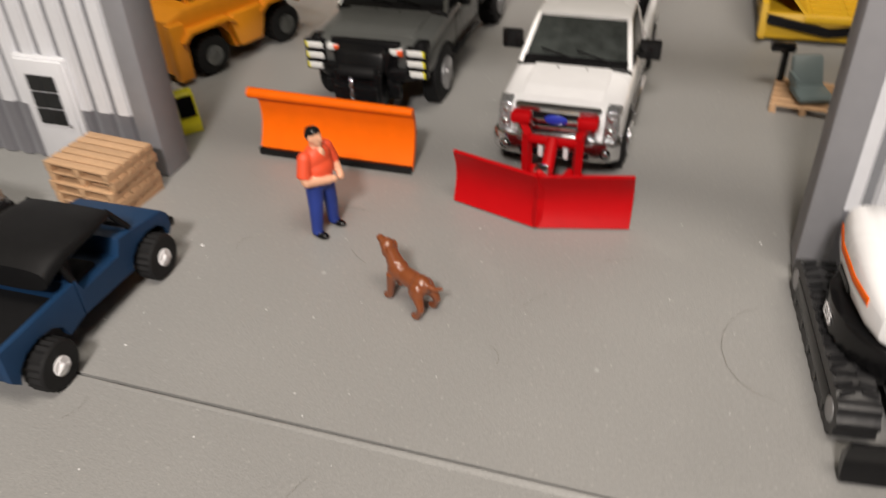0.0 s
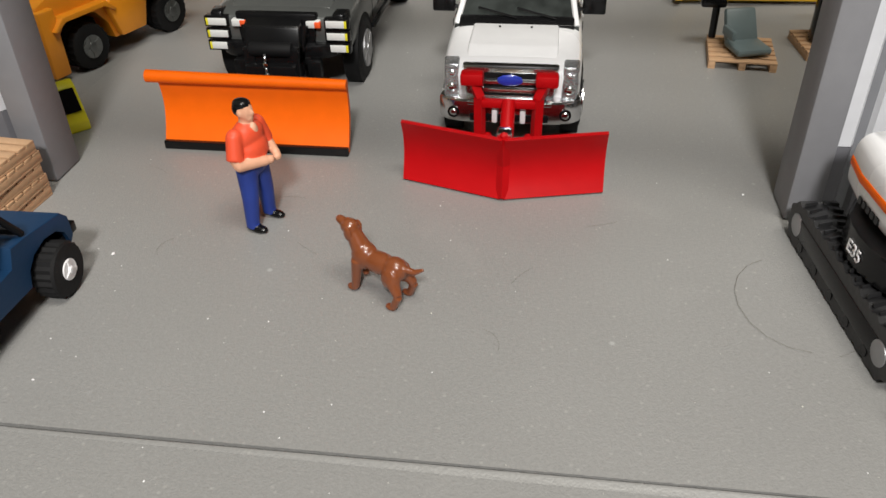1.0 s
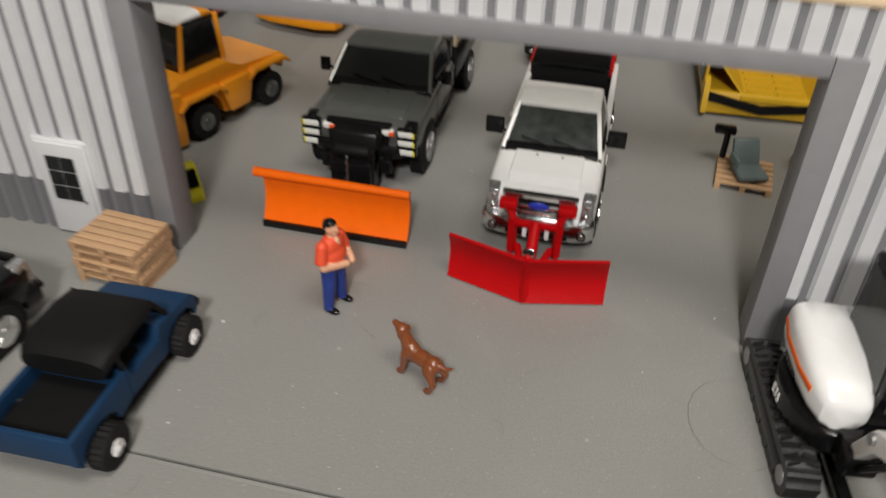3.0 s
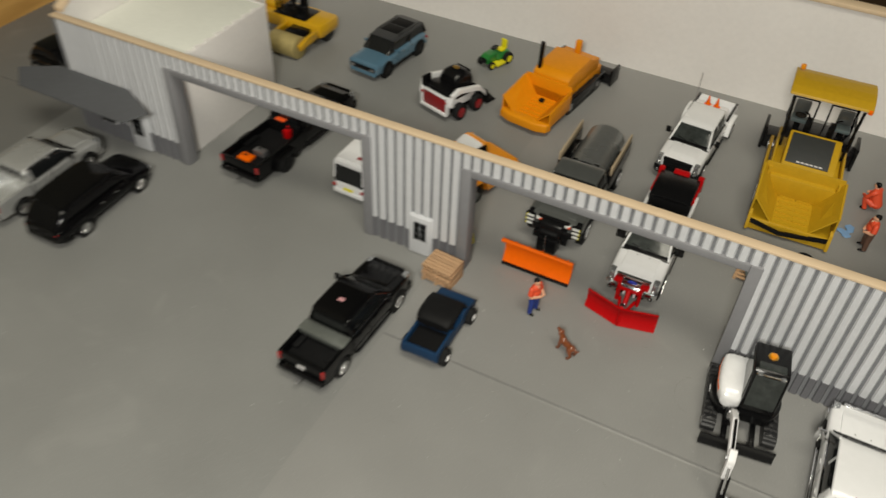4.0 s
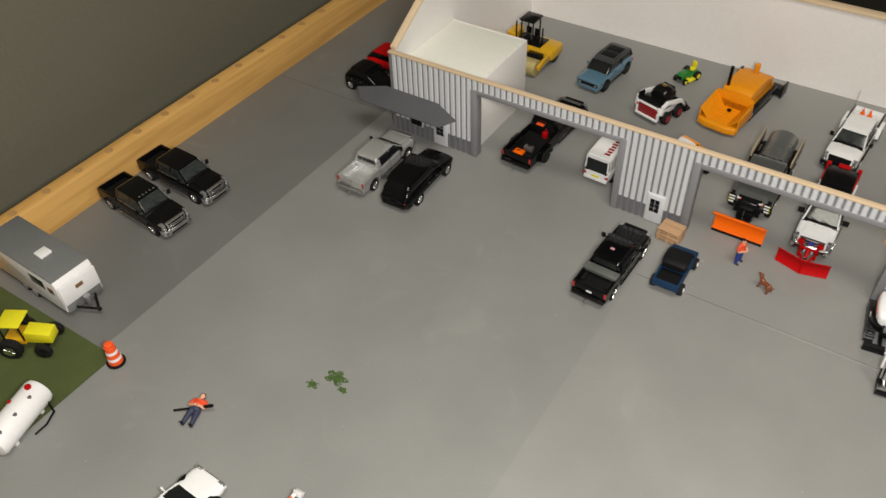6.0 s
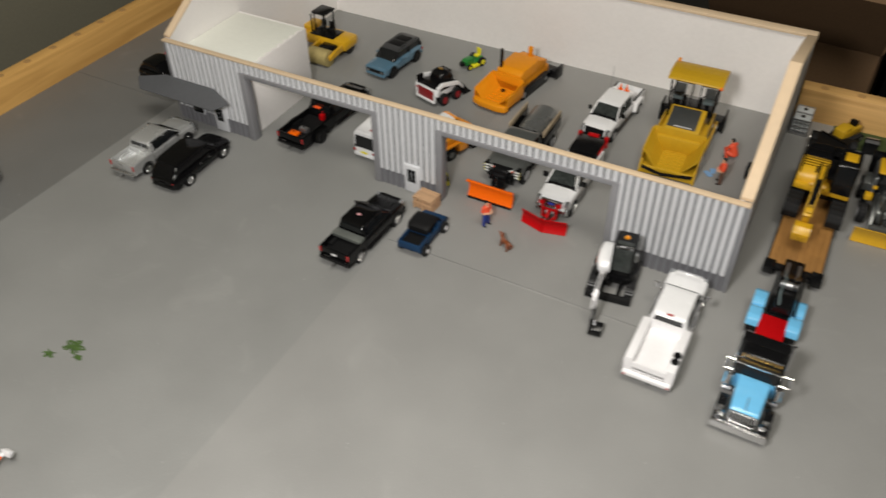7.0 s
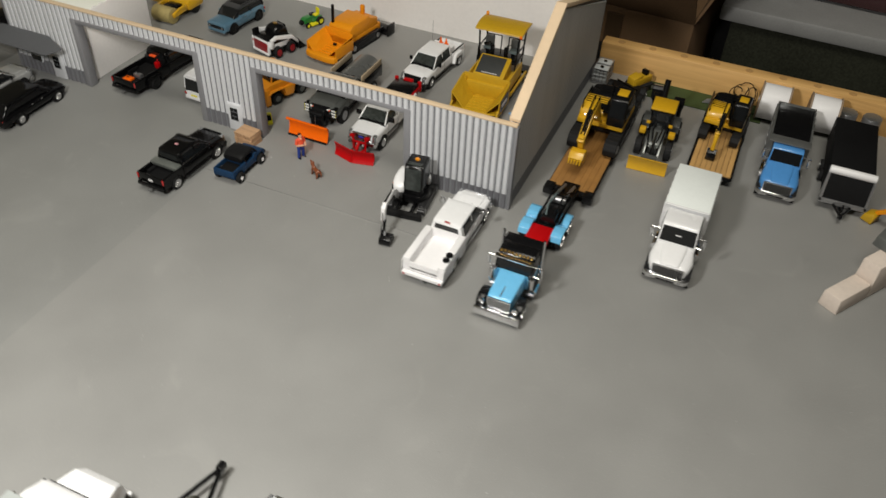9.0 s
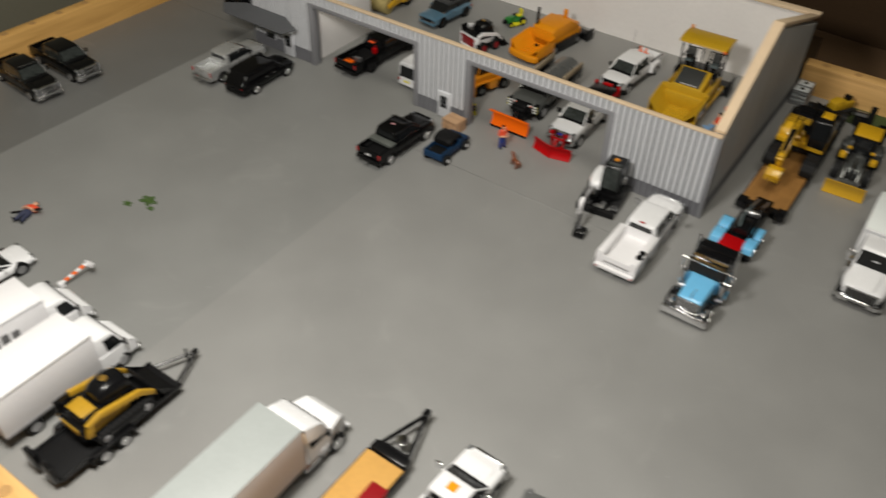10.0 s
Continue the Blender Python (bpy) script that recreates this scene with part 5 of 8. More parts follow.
# blue dump truck with a steel box
v = thing("dump_truck", "mid blue dump truck with a bare grey steel box", "truck", 0.4835, 0.186, 180)
yf, yc, yb, cw = heavy_cab(v, BLUE_MID, 3.75, 2.3, 1.7, 1.3, 2.55, r=.46)
part("frame", box(B(), -.42, .42, -4.0, 3.0, .55, 1.0), BLACK_MATT, v)
dump_box(v, GREY_BED, yb - .1, -4.0, 2.4, z1=2.6, inner=BLACK)
for s in (-1, 1):
    for yy in (-1.9, -3.0):
        wheel(v, s * 1.0, yy, .48, .4, STEEL, .6)
# grey dump truck with plough mount in the bay
p = pickup("dump_truck", "grey four-door truck with dump bed and black plough mount", 0.0385, 0.0975, 180, GUNMETAL, L=6.4, W=2.4, wb=4.1, bed=None, cab=1.9, split=(), r=.52, lift=.3, H=2.2, bright=BLACK, lamp=BLACK, rim=STEEL, group="")
n, yf, yr, yb, yw, zb = p["dims"]
BOARD_GREY = mat("weathered_board", (0.42, 0.33, 0.22), 0.7, vary=0.12, scale=400, bump=0.2)
LAMP_WHITE = mat("white_lamp_bar", (0.75, 0.76, 0.74), 0.25, coat=.4, vary=.1, scale=2000)
for s in (-1, 1):
    part("mount_arm", box(B(), s * .36 - .1, s * .36 + .1, n + .1, n + .5, .2, 1.05, .04), BLACK, p)
    part("mount_post", rod(B(), (s * .42, n + .2, .9), (s * .5, n + .12, 1.3), .06), BLACK, p)
    for q in (.9, 1.1, 1.3):
        lh = part("lamp_housing", box(B(), s * 1.0 - .2, s * 1.0 + .2, n - .12, n + .05, q - .085, q + .085, .01), BLACK, p)
        part("lamp_bar", box(B(), s * 1.0 - .17, s * 1.0 + .17, n - .1, n + .065, q - .058, q + .058, .008), LAMP_WHITE, lh)
        part("lamp_edge", box(B(), s * 1.15 - .02, s * 1.15 + .02, n - .1, n + .068, q - .058, q + .058, .006), LEMON, lh)
    part("corner_lamp", box(B(), s * .62 - .11, s * .62 + .11, n - .1, n + .085, 1.24, 1.35, .012), LAMP_WHITE, p)
    part("side_marker", box(B(), s * .62 - .13, s * .62 - .03, n + .02, n + .1, 1.245, 1.345, .015), BARREL, p)
    part("tow_hook", box(B(), s * .62 - .12, s * .62 + .12, n + .1, n + .26, .45, .75, .04), BLACK, p)
    part("side_board", box(B(), s * 1.17 - .04, s * 1.17 + .04, -n + .0, yb - .15, 1.75, 2.16, .01), BOARD_GREY, p, "plain wooden side board")
    part("bed_side", box(B(), s * 1.17 - .06, s * 1.17 + .06, -n - .05, yb - .12, 1.0, 1.75, .02), BLACK, p)
    wheel(p, s * 1.04, yr, .52, .42, STEEL, .6)
part("mount_plate", box(B(), -.42, .42, n + .2, n + .62, .12, .8, .04), BLACK, p)
part("mount_tower", loft(B(), [(n + .1, .7), (n + .5, .75), (n + .3, 1.34), (n + .06, 1.42)], .46, b=.04), BLACK, p)
part("winch", cyl(B(), (0, n + .42, 1.0), .12, .7, "x", 14, .02), BLACK_MATT, p)
ch = part("chain", rod(B(), (.04, n + .66, .15), (.05, n + .63, 1.0), .02), STEEL, p)
for i in range(9):
    part("link", ball(B(), (.04, n + .655, .2 + i * .09), .05 if i % 2 else .028, .03, .055, 1), CHROME, ch)
part("bed_floor", box(B(), -1.06, 1.06, -n - .05, yb - .12, 1.0, 1.08), BLACK, p)
part("bed_front", box(B(), -1.06, 1.06, yb - .2, yb - .12, 1.08, 1.9, .02), BLACK, p)
bm = B()
arc = [(.86 * math.cos(a), 1.4 + .66 * math.sin(a)) for a in [math.pi * i / 16 for i in range(17)]]
ring = arc + [(q * .95, 1.4 + (z - 1.4) * .92) for q, z in arc[::-1]]
for yy in (yb - .22, -n - .3):
    for q, z in ring:
        bm.verts.new((q, yy, z))
bm.verts.ensure_lookup_table()
k = len(ring)
for i in range(k):
    j = (i + 1) % k
    bm.faces.new((bm.verts[i], bm.verts[j], bm.verts[k + j], bm.verts[k + i]))
for o in (0, k):
    for i in range(16):
        bm.faces.new((bm.verts[o + i], bm.verts[o + i + 1], bm.verts[o + k - 2 - i], bm.verts[o + k - 1 - i]))
part("bed_liner", bm, GREY_BED, p, "grey curved steel bed liner")
part("liner_end", loft(B(), [(yb - .3, 1.09), (yb - .3, 2.0), (yb - .24, 2.0), (yb - .24, 1.09)], .6), BLACK, p)
# covered trailer
v = thing("box_trailer", "black covered trailer with a white rolled tarp and pale frame", "trailer", 0.5425, 0.1935, 180)
part("box", box(B(), -1.28, 1.28, -3.7, 3.1, .6, 2.35, .04), BLACK_MATT, v)
part("nose_panel", loft(B(), [(3.1, .6), (3.1, 2.2), (3.62, .78), (3.62, .6)], 1.18), BLACK_MATT, v)
part("front_frame", box(B(), -1.34, 1.34, 3.5, 3.7, .5, .8, .02), STEEL, v, "pale grey lower rail")
for s in (-1, 1):
    part("side_frame", loft(B(), [(3.1, .6), (3.1, 2.3), (3.2, 2.3), (3.7, .8), (3.7, .6)], *sorted((s * 1.34, s * 1.2))), STEEL, v)
    for yy in (-.6, .5):
        wheel(v, s * 1.36, yy, .4, .26, CHROME, .6)
part("rolled_tarp", cyl(B(), (0, 2.95, 2.42), .24, 2.62, "x", 18, .05), WHITE_MATT, v, "white rolled tarpaulin")
part("drawbar", pipe(B(), [(-.5, 3.6, .55), (0, 4.75, .5), (.5, 3.6, .55)], .08), BLACK, v)
part("coupler", box(B(), -.1, .1, 4.6, 4.95, .42, .62, .03), BLACK, v)
part("jack", rod(B(), (0, 4.3, .1), (0, 4.3, 1.0), .07), BLACK, v)


def box_truck(label, x, y, rz, L=7.0, box_l=4.9, W=2.35, H=3.3, mark=False):
    v = thing("box_truck", label, "truck", x, y, rz, group="white box trucks")
    n = L / 2
    zb = 1.45
    low = [(n, .5), (n, 1.05), (n - .12, 1.24), (n - .5, 1.4), (n - .62, zb + .05), (n - 2.1, zb + .05), (n - 2.1, .5)]
    part("cab_lower", loft(B(), low, 1.08, b=.1, zmin=.6, taper=lambda q, z: 1 - .16 * max(0, (q - n + .6) / .6) ** 2, seg=3), WHITE, v)
    c = part("cab", loft(B(), [(n - .55, zb - .03), (n - 1.0, 2.36), (n - 1.25, 2.52), (n - 2.1, 2.58), (n - 2.1, zb - .03)], 1.06, b=.13, taper=lambda q, z: 1 - .1 * max(0, z - zb) / 1.0, seg=4), WHITE, v)
    panes(c, (n - .56, n - 1.02, n - 1.75, n - 1.7), 1.06, .96, zb, 2.42, GLASS, (), False)
    bx = part("cargo_box", box(B(), -W / 2, W / 2, -n, -n + box_l, .95, H, .03), WHITE_MATT, v, "plain white cargo box")
    for s in (-1, 1):
        part("box_rail", box(B(), *sorted((s * W / 2, s * (W / 2 + .03))), -n, -n + box_l, .92, 1.02), STEEL, bx)
        part("box_rail", box(B(), *sorted((s * W / 2, s * (W / 2 + .03))), -n, -n + box_l, H - .1, H), WHITE_MATT, bx)
        if mark:
            for i in range(4):
                part("mark", box(B(), *sorted((s * (W / 2), s * (W / 2 + .012))), -n + 1.6 + i * .5, -n + 1.95 + i * .5, 2.0, 2.6 - .1 * (i % 2)), STEEL, bx, "grey unreadable lettering bar")
    part("front_bumper", box(B(), -1.0, 1.0, n - .05, n + .12, .42, .66, .05), CHROME, v)
    grille(v, n + .0, .5, .68, 1.0, CHROME, 3)
    lamp_pair(v, "headlamp", .76, n - .02, .85, .3, .22, .08, LENS_CLEAR)
    mirrors(v, 1.12, n - .75, zb + .1, .2, .42, BLACK)
    part("frame", box(B(), -.42, .42, -n + .1, n - .4, .5, .95), BLACK_MATT, v)
    for s in (-1, 1):
        wheel(v, s * .85, n - .95, .42, .26, STEEL, .6)
        wheel(v, s * .9, -n + 1.3, .42, .45, STEEL, .6)
    return v


box_truck("white box truck with grey marks on its cargo box", -0.0925, -0.4715, -3, mark=True)
box_truck("plain white box truck with a long cargo box", -0.0345, -0.4735, 0)
# rounded white semi with long box
v = thing("lorry", "white rounded-nose lorry with an off-white box and pale grey roof", "truck", 0.1400, -0.461, 0)
n = 5.1
low = [(n, .55), (n, .95), (n - .1, 1.35), (n - .45, 1.68), (n - 1.25, 1.8), (n - 1.35, 1.0), (n - 1.9, 1.0), (n - 1.9, .55)] + [(q + 0, z) for q, z in arch(n - .95, .52, .55)][::-1]
part("bonnet", loft(B(), low, 1.18, b=.16, zmin=.8, taper=lambda q, z: 1 - .34 * max(0, (q - n + 1.3) / 1.3) ** 2, seg=4), WHITE, v)
c = part("cab", loft(B(), [(n - 1.2, 1.5), (n - 1.55, 2.5), (n - 1.75, 2.66), (n - 2.4, 3.05), (n - 2.7, 3.1), (n - 2.7, .8), (n - 1.25, .8)], 1.16, b=.15, zmin=1.0, taper=lambda q, z: 1 - .07 * max(0, z - 1.6), seg=4), WHITE, v)
panes(c, (n - 1.22, n - 1.54, n - 2.6, n - 2.6), 1.12, 1.03, 1.6, 2.5, GLASS, (), False)
part("cargo_box", box(B(), -1.19, 1.19, -4.6, n - 2.85, 1.0, 3.45, .02), PINKISH, v, "off-white box walls")
part("box_roof", box(B(), -1.2, 1.2, -4.61, n - 2.84, 3.45, 3.5, .01), TEAL, v, "pale grey box roof")
mirrors(v, 1.14, n - 1.5, 1.7, .14, .5, BLACK)
for s in (-1, 1):
    wheel(v, s * 1.06, n - .95, .5, .3, CHROME, .6)
    wheel(v, s * .98, -2.8, .5, .4, CHROME, .6)
    part("exhaust_stack", rod(B(), (s * 1.12, n - 2.75, 1.0), (s * 1.12, n - 2.75, 3.2), .07), CHROME, v)
    part("fuel_tank", cyl(B(), (s * .95, n - 2.5, .7), .28, .9, "y", 14, .04), CHROME, v)
grille(v, n + .0, .5, .62, 1.0, CHROME, 4)
part("front_bumper", box(B(), -1.0, 1.0, n - .04, n + .12, .4, .62, .05), WHITE, v)
# tilt trailer
v = thing("tilt_trailer", "black flatbed trailer with an orange-brown deck", "trailer", 0.1945, -0.4345, 0)
part("deck_frame", box(B(), -1.05, 1.05, -4.6, 3.0, .5, .66, .02), BLACK, v)
part("deck_board", box(B(), -.97, .97, -4.5, 2.9, .66, .73, .01), mat("tan_deck", (0.60, 0.33, 0.085), 0.55, vary=.08, coarse=30, bump=.15), v, "plain orange-tan deck board")
part("front_block", box(B(), -.95, .95, 3.0, 3.5, .45, .85, .08), BLACK, v)
part("drawbar", pipe(B(), [(-.9, 3.0, .6), (-.7, 3.6, .62), (0, 5.9, .62), (.7, 3.6, .62), (.9, 3.0, .6)], .1), BLACK, v)
part("cross_tie", pipe(B(), [(-.7, 3.6, .62), (.7, 3.6, .62)], .08), BLACK, v)
part("spare_hub", cyl(B(), (0, 4.1, .75), .28, .1, "z", 16, .03), CHROME, v)
part("coupler", box(B(), -.14, .14, 5.7, 6.1, .5, .85, .04), BLACK, v)
for s in (-1, 1):
    wheel(v, s * 1.1, -1.5, .38, .26, CHROME, .6)
    wheel(v, s * 1.1, -2.4, .38, .26, CHROME, .6)
rb_ = thing("red_crate", "red tool crate standing on a flatbed trailer deck", "crate", 0.2078, -0.421, 0, z=.0115)
part("crate", box(B(), -.35, .4, -1.2, .6, 0, .55, .04), RED, rb_)
part("lid", box(B(), -.38, .43, -1.23, .63, .55, .62, .02), RED_DARK, rb_)
# white truck at the lower edge
p = pickup("pickup_truck", "white pickup with a black bed and an orange roof sticker", 0.2490, -0.3940, -2, WHITE, cab=1.75, split=(), L=5.8, wb=3.75, bedmat=BLACK_MATT, mirror=CHROME)
n, yf, yr, yb, yw, zb = p["dims"]
part("sticker", box(B(), -.22, .22, yb + .35, yb + .75, 1.96, 1.985), LENS_AMBER, p)

# ---- machines ----


def beam(bm, pts, hw, b=.04):
    """A box beam along (y, z, depth) points."""
    up, dn = [], []
    for i, (y, z, t) in enumerate(pts):
        a, c = pts[max(i - 1, 0)], pts[min(i + 1, len(pts) - 1)]
        d = Vector((c[0] - a[0], c[1] - a[1])).normalized()
        up.append((y - d.y * t / 2, z + d.x * t / 2))
        dn.append((y + d.y * t / 2, z - d.x * t / 2))
    return loft(bm, up + dn[::-1], hw if not isinstance(hw, tuple) else hw[0], None if not isinstance(hw, tuple) else hw[1], b=b)


def crawler(parent, x, y0, y1, w, h, k=1.0, shoes=30, m=RUBBER, lugs=0):
    """One crawler track with its shoes, rollers and end wheels."""
    r = h / 2
    bm = B()
    straight, total = y1 - y0 - 2 * r, 2 * (y1 - y0 - 2 * r) + math.tau * r
    path, count = [], shoes * 4
    for i in range(count):
        d = total * i / count
        e = r if i % 4 in (0, 1) else r - .035
        if d < straight:
            path.append((y1 - r - d, r + e))
        elif d < straight + math.pi * r:
            a = math.pi / 2 + (d - straight) / r
            path.append((y0 + r + e * math.cos(a), r + e * math.sin(a)))
        elif d < 2 * straight + math.pi * r:
            path.append((y0 + r + d - straight - math.pi * r, r - e))
        else:
            a = -math.pi / 2 + (d - 2 * straight - math.pi * r) / r
            path.append((y1 - r + e * math.cos(a), r + e * math.sin(a)))
    loft(bm, path, x - w / 2, x + w / 2)
    for i in range(lugs):
        yy = y0 + r * .7 + (y1 - y0 - 1.4 * r) * (i + .5) / lugs
        for q in (-1, 1):
            a, c = x + q * w * .08, x + q * w * .44
            hexa(bm, [(a, yy - .03, h - .01), (c, yy + .02, h - .01), (c, yy + .06, h - .01), (a, yy + .01, h - .01), (a, yy - .02, h + .03), (c, yy + .03, h + .03), (c, yy + .05, h + .03), (a, yy + .0, h + .03)])
    t = part("track", bm, m, parent, scale=S * k)
    s = 1 if x > 0 else -1
    f = part("track_frame", box(B(), *sorted((x + s * (w / 2 - .04), x + s * (w / 2 + .012))), y0 + r, y1 - r, h * .28, h * .72, .03), BLACK, t, scale=S * k)
    for yy in (y0 + r, y1 - r):
        part("end_wheel", cyl(B(), (x + s * w / 2, yy, r), r * .5, .03, "x", 16, .02), STEEL, t, scale=S * k)
    for i in range(5):
        yy = y0 + r + (y1 - y0 - 2 * r) * (i + .5) / 5
        part("roller", cyl(B(), (x + s * w / 2, yy, h * .2), h * .11, .02, "x", 12), BLACK, t, scale=S * k)
    return t


def digger(name, label, x, y, rz, z, k, paint, Lt=4.2, W=2.8, tw=.6, th=.9, swing=0, boom=None, stick=None, bucket=None, cab_side=-1, cover=None, boomx=0.1, blade_=False, arm=None, glass=GLASS, bm_w=.2, tail=None, pan=None, bwid=.5):
    v = thing(name, label, "excavator", x, y, rz, z)
    sc = S * k
    for s in (-1, 1):
        crawler(v, s * (W - tw) / 2, -Lt / 2, Lt / 2, tw, th, k)
    part("undercarriage", box(B(), -(W - tw) / 2, (W - tw) / 2, -.7, .7, th * .45, th * .95, .05), BLACK, v, scale=sc)
    part("slew_ring", cyl(B(), (0, 0, th + .06), .7, .2, "z", 20), BLACK, v, scale=sc)
    if blade_:
        b_ = part("dozer_blade", loft(B(), [(Lt / 2 + .2, .05), (Lt / 2 + .12, .3), (Lt / 2 + .24, .55), (Lt / 2 + .32, .55), (Lt / 2 + .24, .3), (Lt / 2 + .34, .05)], W / 2, b=.02), BLACK, v, scale=sc)
        for s in (-1, 1):
            part("blade_arm", rod(B(), (s * .4, .4, th * .5), (s * .4, Lt / 2 + .2, .3), .08), BLACK, b_, scale=sc)
    h0 = th + .14
    hw = W / 2 - .08
    ho = part("house", box(B(), -hw, hw, -1.5, 1.35, h0, h0 + .32, .05), BLACK if cover else paint, v, scale=sc)
    ho.matrix_basis = pose(0, 0, 0, 0, 0, swing)
    cw_ = [(-hw, -1.3), (-hw * .95, -1.8), (-hw * .6, -2.05), (hw * .6, -2.05), (hw * .95, -1.8), (hw, -1.3)]
    bm = B()
    lo, hi = [bm.verts.new((a, c, h0)) for a, c in cw_], [bm.verts.new((a * .96, c * .97, h0 + 1.0)) for a, c in cw_]
    bm.faces.new(lo[::-1]), bm.faces.new(hi)
    for i in range(6):
        j = (i + 1) % 6
        bm.faces.new((lo[i], lo[j], hi[j], hi[i]))
    bev(bm, bm.edges[:], .08)
    part("counterweight", bm, tail or cover or paint, ho, scale=sc)
    c0, c1 = (-hw, -hw + 1.0) if cab_side < 0 else (hw - 1.0, hw)
    e0, e1 = (c1 + .06, hw) if cab_side < 0 else (-hw, c0 - .06)
    part("rear_cover", loft(B(), [(-1.35, h0 + .3), (-1.35, h0 + .98), (-1.1, h0 + 1.06), (-.5, h0 + 1.06), (-.5, h0 + .3)], -hw + .03, hw - .03, b=.08), BLACK, ho, "black rear engine hood", scale=sc)
    part("engine_cover", loft(B(), [(-.52, h0 + .3), (-.52, h0 + 1.0), (.5, h0 + .92), (.95, h0 + .72), (1.15, h0 + .3)], e0, e1, b=.09), cover or paint, ho, scale=sc)
    part("cab", loft(B(), [(1.45, h0 + .3), (1.5, h0 + .9), (1.2, h0 + 1.9), (1.0, h0 + 2.0), (-.35, h0 + 2.0), (-.45, h0 + 1.9), (-.45, h0 + .3)], c0, c1, b=.06), BLACK if cover else (BLACK if k > .8 else paint), ho, scale=sc)
    zg0, zg1 = h0 + .95, h0 + 1.82
    part("windscreen", pane(B(), [(c0 + .1, 1.50, zg0), (c1 - .1, 1.50, zg0), (c1 - .1, 1.25, zg1), (c0 + .1, 1.25, zg1)]), glass, ho, scale=sc)
    for xx in (c0 - .01, c1 + .01):
        part("side_window", pane(B(), [(xx, 1.35, zg0 - .2), (xx, -.3, zg0 - .2), (xx, -.3, zg1), (xx, 1.1, zg1)]), glass, ho, scale=sc)
    part("roof_hatch", box(B(), c0 + .2, c1 - .2, 0, .8, h0 + 1.99, h0 + 2.04, .02), paint if not cover else BLACK, ho, scale=sc)
    part("exhaust", rod(B(), (e0 + .3, -1.0, h0 + 1.0), (e0 + .3, -1.0, h0 + 1.5), .07), BLACK, ho, scale=sc)
    for i in range(4):
        part("vent", box(B(), e0 + .12, e1 - .12, -.36 + i * .22, -.3 + i * .22, h0 + .93 - .02 * i, h0 + 1.005 - .02 * i, .01), BLACK, ho, scale=sc)
    side = hw - .006 if cab_side < 0 else -hw + .006
    part("side_vent", box(B(), *sorted((side, side + math.copysign(.02, side))), -1.1, .2, h0 + .38, h0 + .78, .02), BLACK, ho, scale=sc)
    part("hand_rail", pipe(B(), [(side * .92, .9, h0 + .6), (side * .92, .9, h0 + 1.2), (side * .92, -.8, h0 + 1.3), (side * .92, -.8, h0 + .95)], .035), BLACK, ho, scale=sc)
    for s in (-1, 1):
        part("hose", pipe(B(), [(boomx + s * .12, boom[0][0] + .1, boom[0][1] + .3), (boomx + s * .14, boom[1][0] - .1, boom[1][1] + .4), (boomx + s * .12, boom[2][0], boom[2][1] + .32), (boomx + s * .1, boom[3][0] - .2, boom[3][1] + .35)], .04), BLACK, ho, scale=sc)
    part("walkway", box(B(), *sorted((e0 - .04, e0 + .3)), -.9, 1.2, h0 + .9, h0 + 1.06, .03), BLACK, ho, scale=sc)
    part("valve_block", box(B(), boomx - .32, boomx + .32, .2, .75, h0 + .3, h0 + .95, .05), BLACK, ho, scale=sc)
    am = arm or paint
    part("boom", beam(B(), boom, (boomx - bm_w, boomx + bm_w)), am, ho, scale=sc)
    part("stick", beam(B(), stick, (boomx - bm_w * .8, boomx + bm_w * .8)), am, ho, scale=sc)
    (by, bz, _), (ty, tz, _) = boom[len(boom) // 2], stick[0]
    for s in (-1, 1):
        part("boom_ram", rod(B(), (boomx + s * (bm_w + .1), 1.2, h0 + .35), (boomx + s * (bm_w + .1), by, bz), .07), am, ho, scale=sc)
        part("ram_rod", rod(B(), (boomx + s * (bm_w + .1), (1.2 + by) / 2, (h0 + .35 + bz) / 2), (boomx + s * (bm_w + .1), by, bz), .045), CHROME, ho, scale=sc)
    part("stick_ram", rod(B(), (boomx, by, bz + .35), (boomx, ty, tz + .25), .08), BLACK, ho, scale=sc)
    # bucket
    uy, uz, a = bucket
    ca, sa = math.cos(a), math.sin(a)
    prof = [(0, 0), (.35, .15), (.75, .05), (1.0, -.35), (.95, -.8), (.85, -.82), (.86, -.4), (.65, -.1), (.3, -.05), (.15, -.55), (.05, -.55)]
    pan = pan or (am if not cover else BLACK)
    part("bucket", loft(B(), [(uy + (p_ * ca - q_ * sa) * .9, uz + (p_ * sa + q_ * ca) * .9) for p_, q_ in prof], boomx - bwid, boomx + bwid, b=.02), pan, ho, scale=sc)
    for s in (-1, 1):
        side = [(0, 0), (.35, .15), (.75, .05), (1.0, -.35), (.95, -.8), (.15, -.55)]
        part("bucket_side", loft(B(), [(uy + (p_ * ca - q_ * sa) * .9, uz + (p_ * sa + q_ * ca) * .9) for p_, q_ in side], *sorted((boomx + s * bwid, boomx + s * (bwid - .04)))), pan, ho, scale=sc)
    for i in range(5):
        q = boomx - bwid + .08 + i * (2 * bwid - .16) / 4
        p0, p1 = (.9, -.78), (.8, -1.12)
        part("tooth", rod(B(), (q, uy + (p0[0] * ca - p0[1] * sa) * .9, uz + (p0[0] * sa + p0[1] * ca) * .9), (q, uy + (p1[0] * ca - p1[1] * sa) * .9, uz + (p1[0] * sa + p1[1] * ca) * .9), .06, 6, .03), pan, ho, scale=sc)
    return v, ho


